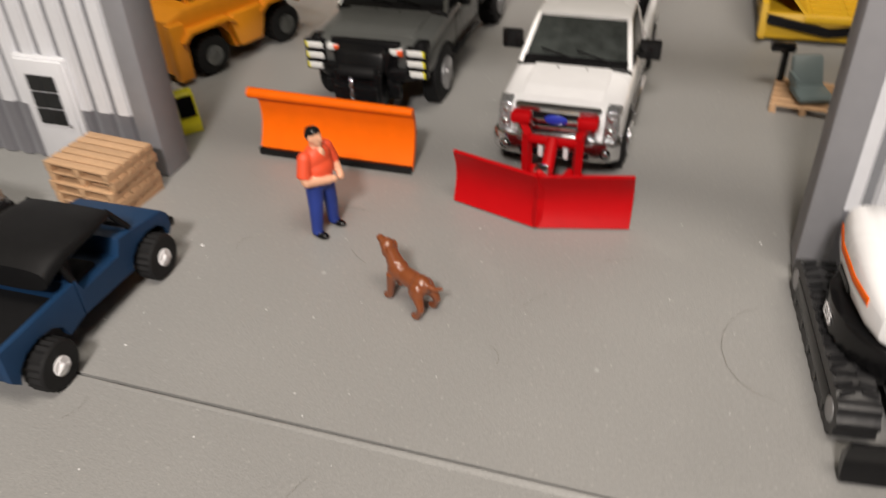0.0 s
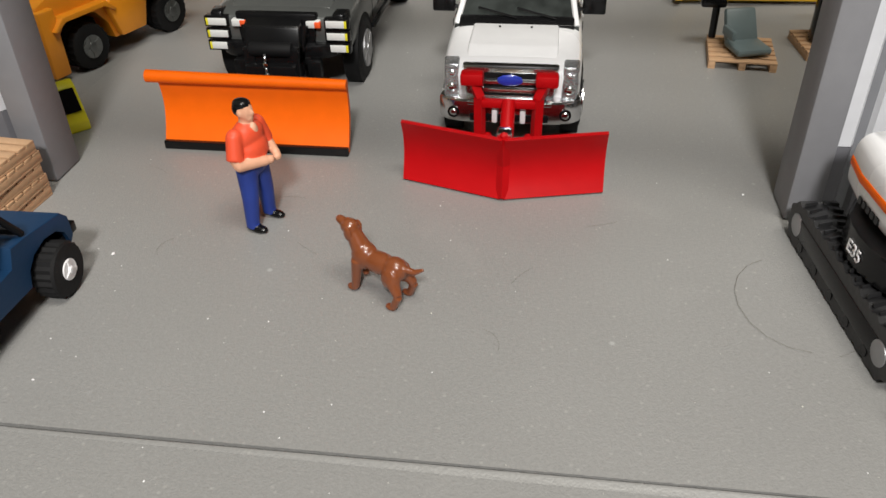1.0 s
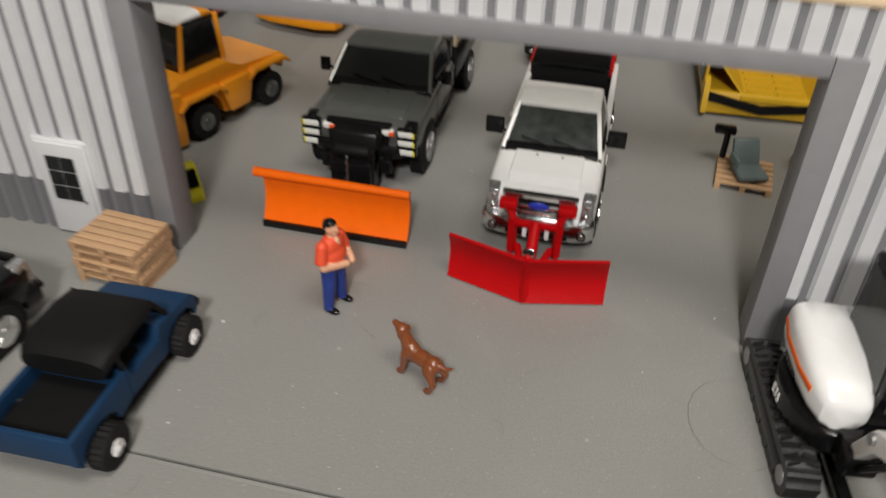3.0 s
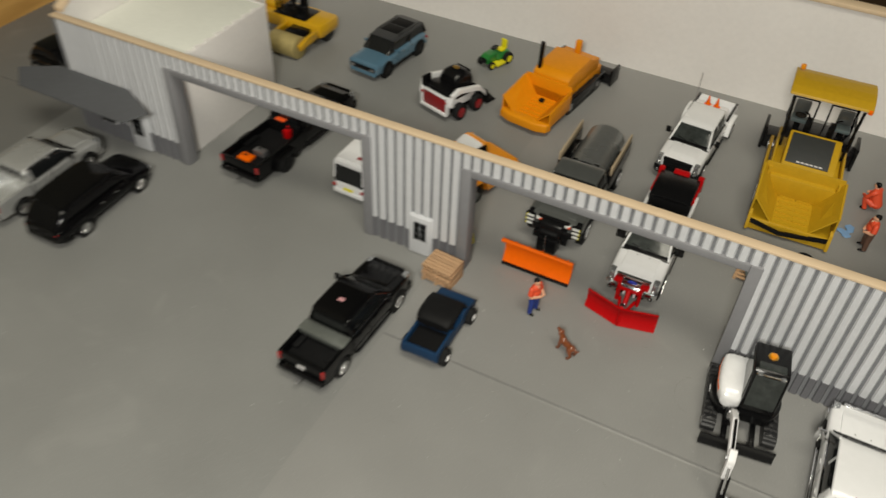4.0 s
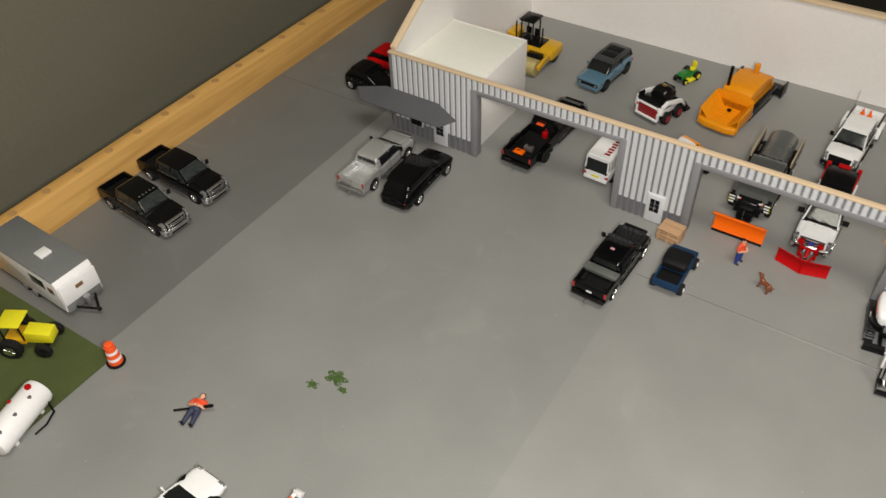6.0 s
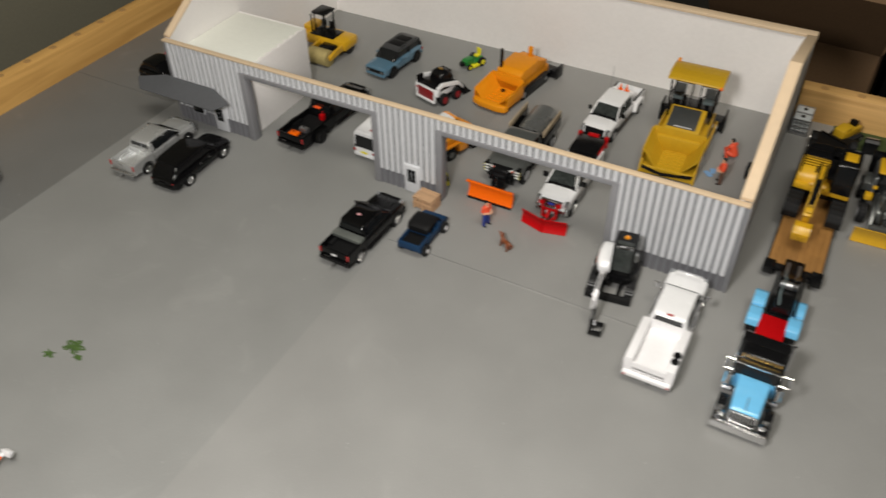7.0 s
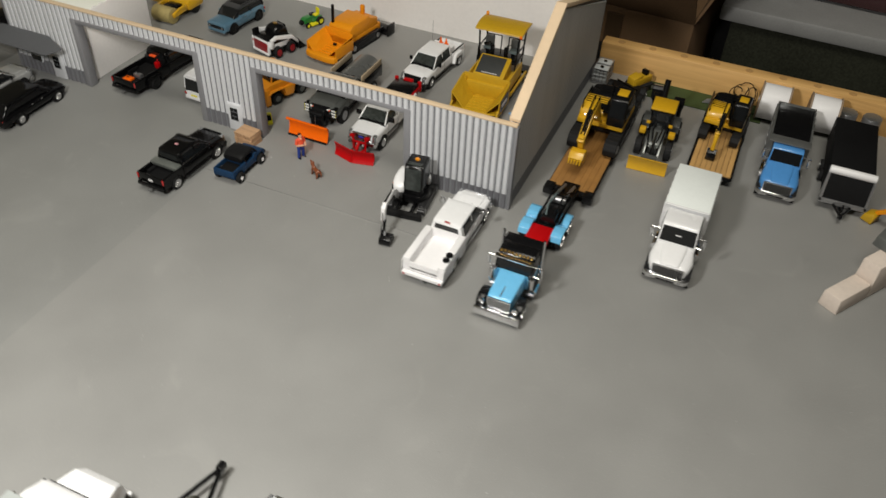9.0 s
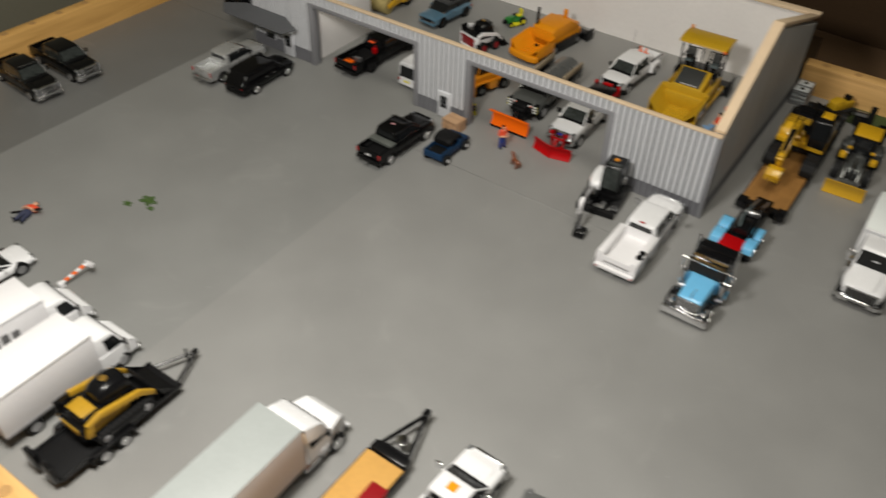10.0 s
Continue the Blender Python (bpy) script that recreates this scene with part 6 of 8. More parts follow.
# mini excavator at the bay's corner
v = thing("mini_excavator", "white and black mini excavator with an orange stripe", "excavator", 0.1768, -0.0262, 187)
for s in (-1, 1):
    crawler(v, s * .98, -1.5, 1.35, .44, .58, m=TRACK, lugs=17)
part("undercarriage", box(B(), -.7, .7, -.6, .6, .25, .55, .05), BLACK, v)
part("slew_ring", cyl(B(), (0, 0, .62), .6, .2, "z", 24), BLACK, v)
bl_ = part("dozer_blade", loft(B(), [(1.72, .05), (1.64, .3), (1.76, .58), (1.84, .58), (1.76, .3), (1.86, .05)], 1.2, b=.02), BLACK, v)
for s in (-1, 1):
    part("blade_arm", box(B(), s * .45 - .09, s * .45 + .09, .4, 1.72, .22, .38, .03), BLACK, bl_)


def round_house(bm, r, z0, z1, y0, y1, b, x0=-9.0, x1=9.0, sx=1.0):
    """A slice of a round slew body between two y and two x."""
    pts = []
    for i in range(36):
        a = i * math.tau / 36
        pts.append((min(max(r * sx * math.cos(a), x0), x1), min(max(r * math.sin(a), y0), y1)))
    keep = [p_ for i, p_ in enumerate(pts) if (Vector(p_) - Vector(pts[i - 1])).length > .02]
    lo = [bm.verts.new((a, c, z0)) for a, c in keep]
    hi = [bm.verts.new((a, c, z1)) for a, c in keep]
    fs = [bm.faces.new(lo[::-1]), bm.faces.new(hi)]
    for i in range(len(keep)):
        fs.append(bm.faces.new((lo[i - 1], lo[i], hi[i], hi[i - 1])))
    bev(bm, fs[1].edges, b, 4)
    return bm


ho = part("house", round_house(B(), 1.15, .62, .97, -1.2, .9, .05), BLACK, v, "black lower body band")
part("engine_cover", sweep(B(), [(-1.14, .5, 1.04, 1.4), (-1.02, .82, .98, 1.6), (-.75, .97, .98, 1.68), (-.45, 1.02, .98, 1.68)], 3.4), WHITE, ho, "rounded white engine cover")
COVER = [(-1.02, .24, 1.62), (-.92, .36, 1.7), (-.5, .43, 1.74), (.1, .43, 1.7), (.5, .38, 1.6), (.74, .28, 1.45), (.8, .18, 1.35)]
bm = sweep(B(), [(q, k * 1.1, .98, z) for q, k, z in COVER], 3.8)
for q in bm.verts:
    q.co.x += .55
part("side_cover", bm, WHITE, ho, "rounded white side cover")
bm = sweep(B(), [(q, k * 1.1 + .012, 1.3, 1.42) for q, k, z in COVER[1:5]], 9.0)
for q in bm.verts:
    q.co.x += .55
part("stripe", bm, ORANGE, ho, "orange-red side stripe")
cu = bpy.data.curves.new("lettering", "FONT")
cu.body, cu.size, cu.extrude, cu.align_x = "E35", .21 * S, .006 * S, "CENTER"
tmp = new("lettering_outline", cu)
me = bpy.data.meshes.new_from_object(tmp.evaluated_get(bpy.context.evaluated_depsgraph_get()))
bpy.data.objects.remove(tmp)
me.materials.clear()
me.materials.append(WHITE_MATT)
let = new("lettering", me)
let.parent = ho
let.matrix_basis = Matrix(((0, 0, 1, 1.155 * S), (1, 0, 0, .02 * S), (0, 1, 0, .71 * S), (0, 0, 0, 1)))
tagged(let, "white model lettering")
for i in range(5):
    part("mark", box(B(), 1.0, 1.032, -.42 + i * .1, -.35 + i * .1, 1.12, 1.19), BLACK, ho)
cb = part("cab", loft(B(), [(.72, 1.0), (.78, 1.6), (.62, 2.78), (.5, 2.9), (-.62, 2.9), (-.72, 2.8), (-.74, 1.0)], -.88, .24, b=.06), BLACK, ho)
part("windscreen", pane(B(), [(-.78, .79, 1.35), (.14, .79, 1.35), (.14, .665, 2.72), (-.78, .665, 2.72)]), GREYGLASS, cb)
for xx in (-.89, .25):
    part("side_window", pane(B(), [(xx, .66, 1.5), (xx, -.62, 1.5), (xx, -.6, 2.7), (xx, .52, 2.7)]), GREYGLASS, cb)
part("rear_window", pane(B(), [(-.76, -.745, 1.9), (.12, -.745, 1.9), (.12, -.735, 2.7), (-.76, -.735, 2.7)]), GREYGLASS, cb)
part("work_lamp", box(B(), -.75, -.6, .6, .72, 2.76, 2.86, .02), LENS_CLEAR, cb)
part("work_lamp", box(B(), -.05, .1, .6, .72, 2.76, 2.86, .02), LENS_CLEAR, cb)
part("roof_glass", box(B(), -.74, .1, .2, .5, 2.895, 2.915, .008), GREYGLASS, cb, "grey glass roof panel")
part("lamp_bar", rod(B(), (-.78, .66, 2.8), (.14, .66, 2.8), .03), CHROME, cb)
part("beacon", cyl(B(), (-.3, -.12, 2.94), .12, .1, "z", 14, .03), LENS_AMBER, cb)
part("beacon_base", cyl(B(), (-.3, -.12, 2.9), .17, .04, "z", 8), GOLD, cb)
part("boom_bracket", box(B(), .16, .62, .85, 1.3, .65, 1.1, .05), BLACK, v)
bo = part("boom", beam(B(), [(1.15, .95, .2), (1.5, 1.62, .24), (2.1, 1.98, .24), (3.55, 1.9, .16)], (.36, .56)), WHITE_MATT, v)
part("boom_ram", rod(B(), (.46, 1.4, .95), (.46, 2.0, 1.75), .05), BLACK, bo)
part("stick_ram", rod(B(), (.46, 2.2, 2.16), (.46, 3.3, 2.12), .045), BLACK, bo)
for yy, zz in ((1.5, 1.62), (3.5, 1.9)):
    part("pin", cyl(B(), (.46, yy, zz), .08, .3, "x", 10), STEEL, bo)
sk = part("stick", beam(B(), [(3.3, 2.12, .16), (3.55, 1.9, .26), (3.68, 1.15, .2)], (.3, .54)), WHITE_MATT, v)
part("lower_stick", beam(B(), [(3.66, 1.25, .17), (3.85, .75, .17), (3.98, .4, .15)], (.24, .46)), BLACK, sk, "black lower stick section")
part("bucket_ram", rod(B(), (.42, 3.72, 1.75), (.36, 3.98, .75), .045), CHROME, sk)
bu = part("bucket", loft(B(), [(3.85, .5), (4.2, .56), (4.45, .44), (4.54, .22), (4.44, .03), (4.36, .05), (4.42, .24), (4.32, .4), (4.02, .36), (3.86, .12), (3.78, .14)], -.26, .4, b=.02), BLACK, v)
for xx in (-.26, .37):
    part("bucket_side", loft(B(), [(3.85, .5), (4.2, .56), (4.45, .44), (4.54, .22), (4.44, .03), (3.84, .12)], xx, xx + .03), BLACK, bu)
for i in range(5):
    part("tooth", rod(B(), (-.19 + i * .13, 4.42, .06), (-.19 + i * .13, 4.28, .0), .035, 6, .015), STEEL, bu)
part("link", rod(B(), (.2, 4.02, .72), (.14, 4.2, .54), .06), STEEL, bu)
# excavators on the trailers
digger("excavator", "yellow crawler excavator with folded boom on a lowboy", 0.3085, 0.150, 179, .0112, 1.08, YELLOW, Lt=5.4, W=2.9, tw=.75, th=1.05, boomx=.25, tail=BLACK, bm_w=.2, bwid=.4,
       boom=[(1.1, 1.6, .42), (2.2, 3.1, .5), (3.2, 2.9, .4), (4.6, 1.9, .3)], stick=[(4.4, 2.3, .5), (4.05, .95, .32)], bucket=(4.1, .85, 1.0))
digger("excavator", "yellow crawler excavator with black cab on a tag trailer", 0.4205, 0.212, 176, .0118, .9, YELLOW, Lt=4.4, W=2.85, boomx=-.05, cab_side=-1, pan=BLACK, bwid=.32, bm_w=.16, tail=BLACK,
       boom=[(1.1, 1.5, .45), (2.0, 3.0, .5), (3.0, 2.7, .42), (4.2, 1.7, .3)], stick=[(4.1, 2.0, .4), (4.3, .8, .3)], bucket=(4.2, .85, -1.1))
# yellow machine in the far corner of the yard
v = thing("dozer", "yellow and black small dozer by the edge board", "dozer", 0.318, 0.280, 150)
v.scale = (.8, .8, .8)
for s in (-1, 1):
    crawler(v, s * .7, -1.1, 1.0, .4, .7)
part("body", box(B(), -.5, .5, -1.0, 1.2, .6, 1.3, .08), YELLOW_DULL, v)
part("hood", loft(B(), [(1.3, .7), (1.3, 1.4), (.3, 1.6), (.3, .7)], .45, b=.06), YELLOW_DULL, v)
part("seat", box(B(), -.3, .3, -.7, -.3, 1.3, 1.75, .06), BLACK, v)
blade(v, "mouldboard", BLACK, -1.2, 1.2, 1.7, 1.7, .9)


def wheel_loader(name, label, x, y, rz, paint, dark, k=1.0):
    v = thing(name, label, "loader", x, y, rz)
    part("rear_frame", loft(B(), [(-3.2, .7), (-3.2, 1.75), (-2.9, 1.95), (-.9, 1.95), (-.7, 1.2), (-.3, .7)], .75, b=.08), dark, v)
    part("hood", loft(B(), [(-3.3, 1.2), (-3.3, 1.9), (-3.0, 2.1), (-1.2, 2.1), (-1.2, 1.2)], .62, b=.08), dark, v)
    part("front_frame", loft(B(), [(-.4, .6), (-.4, 1.5), (.4, 1.7), (1.4, 1.2), (1.6, .6)], .5, b=.05), dark, v)
    part("cab", loft(B(), [(.0, 1.3), (-.1, 2.7), (-1.1, 2.7), (-1.25, 1.3)], .62, b=.06), GLASS, v)
    part("cab_roof", box(B(), -.78, .78, -1.75, -.1, 2.72, 2.88, .08), paint, v, "bright yellow cab roof")
    for s in (-1, 1):
        for yy in (0, -1.15):
            part("cab_post", rod(B(), (s * .62, yy, 1.3), (s * .62, yy - .03, 2.7), .05), BLACK, v)
        pts = [(1.55, .85), (1.45, 1.3), (1.0, 1.5), (.5, 1.5), (.2, 1.3), (.3, 1.25), (.6, 1.38), (1.0, 1.38), (1.4, 1.1), (1.45, .85)]
        part("front_box", box(B(), s * .92 - .2, s * .92 + .2, .3, .75, 1.4, 1.75, .05), paint, v)
        part("mudguard", loft(B(), [(a - 2.6, c) for a, c in pts], *sorted((s * .7, s * 1.2)), b=.02), dark, v)
        wheel(v, s * .95, .85, .6, .42, STEEL, .5)
        wheel(v, s * 1.05, -1.75, .66, .5, STEEL, .5)
        part("hose", pipe(B(), [(s * .2, -.2, 1.6), (s * .28, .5, 1.75), (s * .15, 1.3, 1.3)], .05), CHROME, v)
        part("lift_arm", beam(B(), [(.1, 1.5, .3), (1.2, 1.3, .4), (2.5, .5, .3)], (s * .45 - .09, s * .45 + .09)), dark, v)
        part("lift_ram", rod(B(), (s * .25, .2, 1.0), (s * .3, 1.6, 1.0), .09), CHROME, v)
    part("exhaust_pipe", rod(B(), (.3, -2.7, 2.0), (.3, -3.2, 3.4), .2, 14), BLACK, v)
    part("counterweight", box(B(), -1.0, 1.0, -3.9, -3.2, .7, 1.6, .1), BLACK, v)
    part("coupler", box(B(), -.5, .5, 2.3, 2.6, .2, 1.0, .05), dark, v)
    part("tilt_ram", rod(B(), (0, .6, 1.6), (0, 2.2, .95), .1), CHROME, v)
    for s in (-1, 1):
        part("work_lamp", box(B(), s * .7 - .12, s * .7 + .12, .1, .25, 1.9, 2.08, .03), YELLOW, v)
        part("feed_hose", pipe(B(), [(s * .35, -.3, 1.75), (s * .5, .5, 2.0), (s * .42, 1.4, 1.55), (s * .3, 2.1, .9)], .05), BLACK, v)
        part("step_box", box(B(), s * 1.0 - .14, s * 1.0 + .14, -.75, -.2, .5, 1.1, .04), BLACK, v)
        part("rear_box", box(B(), s * .7 - .35, s * .7 + .35, -3.7, -3.2, 1.5, 2.1, .06), BLACK, v)
    blade(v, "blade", paint, -1.22, 1.22, 2.95, 2.95, 1.0)
    return v


wheel_loader("wheel_loader", "yellow wheel loader with a wide yellow front blade", 0.3612, 0.1635, 182, YELLOW, GUNMETAL)


def skid(name, label, x, y, rz, z, body, dark, rim, tracks=False, rear=None, k=1.0, core=None):
    v = thing(name, label, "skid steer", x, y, rz, z)
    sc = S * k
    part("body", loft(B(), [(-1.5, .4), (-1.55, 1.15), (-1.3, 1.35), (-.5, 1.3), (.9, .75), (1.0, .4)], .72, b=.06), core or body, v, scale=sc)
    part("cab", sweep(B(), [(.74, .46, .75, 1.5), (.66, .5, .75, 1.78), (.4, .53, .75, 1.93), (0, .54, .75, 1.98), (-.35, .52, .75, 1.93), (-.58, .48, .75, 1.75), (-.66, .42, .75, 1.4)], 3.0), dark, v, scale=sc)
    part("front_window", pane(B(), [(-.38, .76, 1.1), (.38, .76, 1.1), (.36, .64, 1.85), (-.36, .64, 1.85)]), GLASS, v, scale=sc)
    part("roof_vent", cyl(B(), (0, 0, 1.96), .2, .06, "z", 12), BLACK, v, scale=sc)
    part("roof_disc", cyl(B(), (0, .02, 1.99), .15, .04, "z", 14, .01), GOLD, v, scale=sc)
    part("rear_grille", box(B(), -.62, .62, -1.64, -1.5, .44, 1.14, .05), rear or dark, v, scale=sc)
    part("engine_hood", loft(B(), [(-1.48, 1.15), (-1.4, 1.42), (-.55, 1.42), (-.55, 1.2)], .55, b=.05), dark, v, scale=sc)
    part("rear_flap", box(B(), -.72, -.62, -1.62, -1.0, 1.15, 1.75, .03), dark, v, scale=sc)
    for s in (-1, 1):
        part("lift_arm", beam(B(), [(-1.5, 1.3, .3), (-.9, 1.55, .3), (.7, 1.15, .26), (1.35, .55, .22)] if not core else [(-1.45, 1.32, .2), (-.9, 1.5, .2), (.7, 1.15, .2), (1.35, .55, .2)], (s * .82 - .09, s * .82 + .09)), body, v, scale=sc)
        part("arm_post", beam(B(), [(-1.45, .8, .3), (-1.3, 1.4, .25)], (s * .82 - .08, s * .82 + .08)), body, v, scale=sc)
        if tracks:
            crawler(v, s * .8, -1.3, 1.1, .4, .65, k)
        else:
            for yy in (-.85, .5):
                wheel(v, s * .85, yy, .42, .3, rim, .58)
    part("bucket", loft(B(), [(1.3, .12), (1.25, .7), (1.35, .8), (1.5, .25), (2.1, .08), (2.1, .02), (1.4, .04)], .92, b=.02), dark, v, scale=sc)
    for s in (-1, 1):
        part("bucket_side", loft(B(), [(1.3, .05), (1.3, .75), (2.05, .06)], *sorted((s * .92, s * .88))), dark, v, scale=sc)
    return v


v = skid("skid_steer", "white skid steer with black cab and red rear grille", -0.091, 0.1665, -17, 0, WHITE, BLACK, RED_DARK, rear=RED_DARK, core=BLACK)
for s in (-1, 1):
    part("rear_post", box(B(), *sorted((s * .62, s * .76)), -1.68, -1.45, .36, 1.3, .05), WHITE, v)
    part("side_plate", box(B(), *sorted((s * .7, s * .76)), -1.2, .5, .62, .98, .03), WHITE, v)
    part("rear_lamp", box(B(), *sorted((s * .6, s * .7)), -1.7, -1.67, .95, 1.1, .01), LENS_RED, v)
part("rear_bumper", box(B(), -.74, .74, -1.72, -1.5, .3, .46, .05), WHITE, v)
part("rear_header", box(B(), -.62, .62, -1.66, -1.45, 1.14, 1.22, .03), WHITE, v)
v.scale = (1.24, .92, 1.08)
for i in range(4):
    part("stripe", box(B(), *((-.4, .4) if i == 0 else (-.42 + i * .2, -.36 + i * .2)), -1.635, -1.62, .7 + .02 * i, .78 + .02 * i), RED_DARK, v)

# black utility trailer with compact track loader
v = thing("equipment_trailer", "black tandem equipment trailer with an A-frame drawbar", "trailer", 0.0195, -0.4760, 0)
part("deck", box(B(), -1.05, 1.05, -3.1, 3.2, .5, .66, .02), BLACK_MATT, v)
for s in (-1, 1):
    part("side_rail", box(B(), s * 1.08 - .05, s * 1.08 + .05, -3.1, 3.2, .55, .78, .02), BLACK, v)
    part("mudguard", loft(B(), [(-1.9, .5), (-1.7, .88), (.3, .88), (.5, .5), (.4, .5), (.2, .8), (-1.6, .8), (-1.8, .5)], *sorted((s * 1.1, s * 1.4)), b=.02), BLACK, v)
    for yy in (-1.2, -.2):
        wheel(v, s * 1.22, yy, .38, .24, CHROME, .6)
    part("ramp", box(B(), s * .6 - .35, s * .6 + .35, -3.35, -3.1, .5, 1.5, .03), BLACK, v)
part("drawbar", pipe(B(), [(-.8, 3.2, .6), (0, 5.0, .58), (.8, 3.2, .6)], .08), BLACK, v)
part("coupler", box(B(), -.1, .1, 4.8, 5.1, .5, .75, .03), BLACK, v)
part("jack", rod(B(), (0, 4.5, .2), (0, 4.5, 1.2), .06), BLACK, v)
WORN = mat("worn_yellow", (0.46, 0.26, 0.015), .5, vary=.15)
tl = skid("track_loader", "yellow and black compact track loader on a trailer", 0.0195, -0.470, 0, .0104, WORN, BLACK, BLACK, True, k=1.2, core=BLACK)
for s in (-1, 1):
    part("side_panel", box(B(), *sorted((s * .62, s * .74)), -1.4, .3, .72, 1.12, .05), WORN, tl, scale=S * 1.2)
part("hood_plate", box(B(), -.46, .46, -1.35, -.75, 1.4, 1.47, .03), WORN, tl, scale=S * 1.2)
part("tail_plate", box(B(), -.5, .5, -1.67, -1.62, .8, 1.1, .02), WORN, tl, scale=S * 1.2)

# roller
v = thing("road_roller", "yellow road roller with a black canopy over a black deck", "roller", -0.2500, 0.1925, 178)
part("hull", box(B(), -1.25, 3.0, -1.55, .35, .5, 1.35, .26), YELLOW, v, "rounded yellow rear body")
part("deck", box(B(), -.2, 2.0, -1.15, .25, 1.33, 1.42, .04), BLACK, v)
part("rear_drum", cyl(B(), (0, -.7, .56), .56, 2.1, "x", 28, .03), BLACK, v)
part("hood", box(B(), 2.1, 2.9, -1.5, -.1, 1.3, 1.75, .15), YELLOW, v)
for s in (-1, 1):
    part("drum_yoke", beam(B(), [(.2, .9, .5), (1.2, .85, .42), (1.95, .7, .36)], (s * 1.0 - .1, s * 1.0 + .1)), YELLOW, v)
    part("seat", box(B(), 1.0 + s * .35 - .22, 1.0 + s * .35 + .22, -.75, -.35, 1.45, 1.75, .06), BLACK, v)
    part("seat_back", box(B(), 1.0 + s * .35 - .22, 1.0 + s * .35 + .22, -.85, -.72, 1.7, 2.2, .05), BLACK, v)
    for yy in (-.9, .15):
        part("post", rod(B(), (1.0 + s * .48, yy, 1.4), (1.0 + s * .48, yy, 3.1), .06), BLACK, v)
    part("exhaust_pipe", rod(B(), (1.0 + s * 1.1, -.2, 1.3), (1.0 + s * 1.1, -.2, 2.7), .06), BLACK, v)
part("front_frame", box(B(), -.6, .6, .3, 1.15, .7, 1.05, .06), BLACK, v)
part("drum", cyl(B(), (0, 1.75, .62), .62, 1.75, "x", 28, .03), mat("drum_steel", (0.42, 0.34, 0.14), 0.5, metal=.3, vary=.2), v, "worn yellowish steel drum")
part("console", box(B(), .7, 1.3, .0, .2, 1.4, 1.95, .05), BLACK, v)
part("steering_wheel", cyl(B(), (1.0, -.06, 2.0), .2, .04, "z", 14), BLACK, v)
part("canopy", box(B(), .38, 1.62, -1.05, .3, 3.08, 3.26, .06), BLACK, v)

# ride-on mower
v = thing("ride_on_mower", "green ride-on mower with a yellow seat", "mower", -0.0905, 0.243, 160)
v.scale = (.84, .84, .84)
part("hood", loft(B(), [(1.0, .35), (1.0, .75), (.8, .9), (.1, .95), (.1, .35)], .32, b=.06), GREEN, v)
part("body", loft(B(), [(.1, .35), (.1, .5), (-.4, .5), (-.5, .75), (-1.0, .75), (-1.0, .35)], .42, b=.04), GREEN, v)
part("deck", box(B(), -.75, .75, -.35, .45, .15, .35, .06), LEMON, v)
part("seat", box(B(), -.24, .24, -.8, -.35, .75, .9, .05), LEMON, v)
part("seat_back", box(B(), -.24, .24, -.92, -.78, .85, 1.45, .06), LEMON, v)
part("steering_wheel", cyl(B(), (0, .0, 1.1), .18, .04, "z", 12), BLACK, v)
part("grille", box(B(), -.24, .24, .98, 1.04, .4, .7, .02), BLACK, v)
for s in (-1, 1):
    wheel(v, s * .5, .75, .26, .2, LEMON, .55)
    wheel(v, s * .58, -.65, .4, .32, LEMON, .55)


def hopper(v, m, x, y0, y1, z1, floor_z=.55):
    """The flared front receiving hopper of a road paver."""
    for s in (-1, 1):
        bm = B()
        hexa(bm, [(s * x * .45, y0, floor_z), (s * x * .5, y0, floor_z), (s * x * .5, y1, floor_z), (s * x * .45, y1, floor_z), (s * x, y0 - .1, z1 * .82), (s * (x + .08), y0 - .1, z1 * .82), (s * (x + .08), y1, z1), (s * x, y1, z1)])
        part("hopper_wing", bm, m, v)
        part("hopper_side", box(B(), *sorted((s * (x + .0), s * (x + .07))), y1, y0 - .1, .45, z1 * .84, .02), m, v)
    part("hopper_pan", box(B(), -x, x, y1, y0 - .05, floor_z - .18, floor_z - .1, .02), m, v)
    part("hopper_floor", box(B(), -x * .5, x * .5, y1, y0 + .15, floor_z - .1, floor_z), m, v)
    part("hopper_back", box(B(), -x, x, y1 - .08, y1, floor_z, z1 + .1, .02), m, v)
    for i in range(6):
        q = y1 + .3 + (y0 - y1 - .4) * i / 5
        part("slat", box(B(), -x * .4, -.04, q - .05, q + .05, floor_z, floor_z + .06), m, v)
        part("slat", box(B(), .04, x * .4, q - .05, q + .05, floor_z, floor_z + .06), m, v)


# orange paver
v = thing("road_paver", "all-orange road paver with a black exhaust stack", "paver", -0.0222, 0.2160, 172)
v.scale = (1.07, 1.07, 1.07)
hopper(v, ORANGE_YEL, 1.2, 3.2, 1.1, 1.5, .6)
part("front_lip", plan(B(), [(-1.3, 3.0), (-1.22, 3.28), (-.7, 3.46), (.7, 3.46), (1.22, 3.28), (1.3, 3.0)], .22, .68, .1, 3), ORANGE_YEL, v)
part("chassis", box(B(), -.95, .95, -2.6, 1.1, .5, 1.1, .05), ORANGE_YEL, v)
part("engine_cover", loft(B(), [(1.0, 1.0), (1.0, 1.75), (.6, 1.95), (-1.2, 2.05), (-1.5, 1.7), (-2.3, 1.6), (-2.3, 1.0)], .95, b=.08), ORANGE_YEL, v)
part("seat_post", box(B(), -.05, .25, -2.0, -1.75, 1.6, 2.35, .06), ORANGE_YEL, v)
part("exhaust_pipe", rod(B(), (.75, .75, 1.6), (.75, .7, 3.1), .11, 12), BLACK, v)
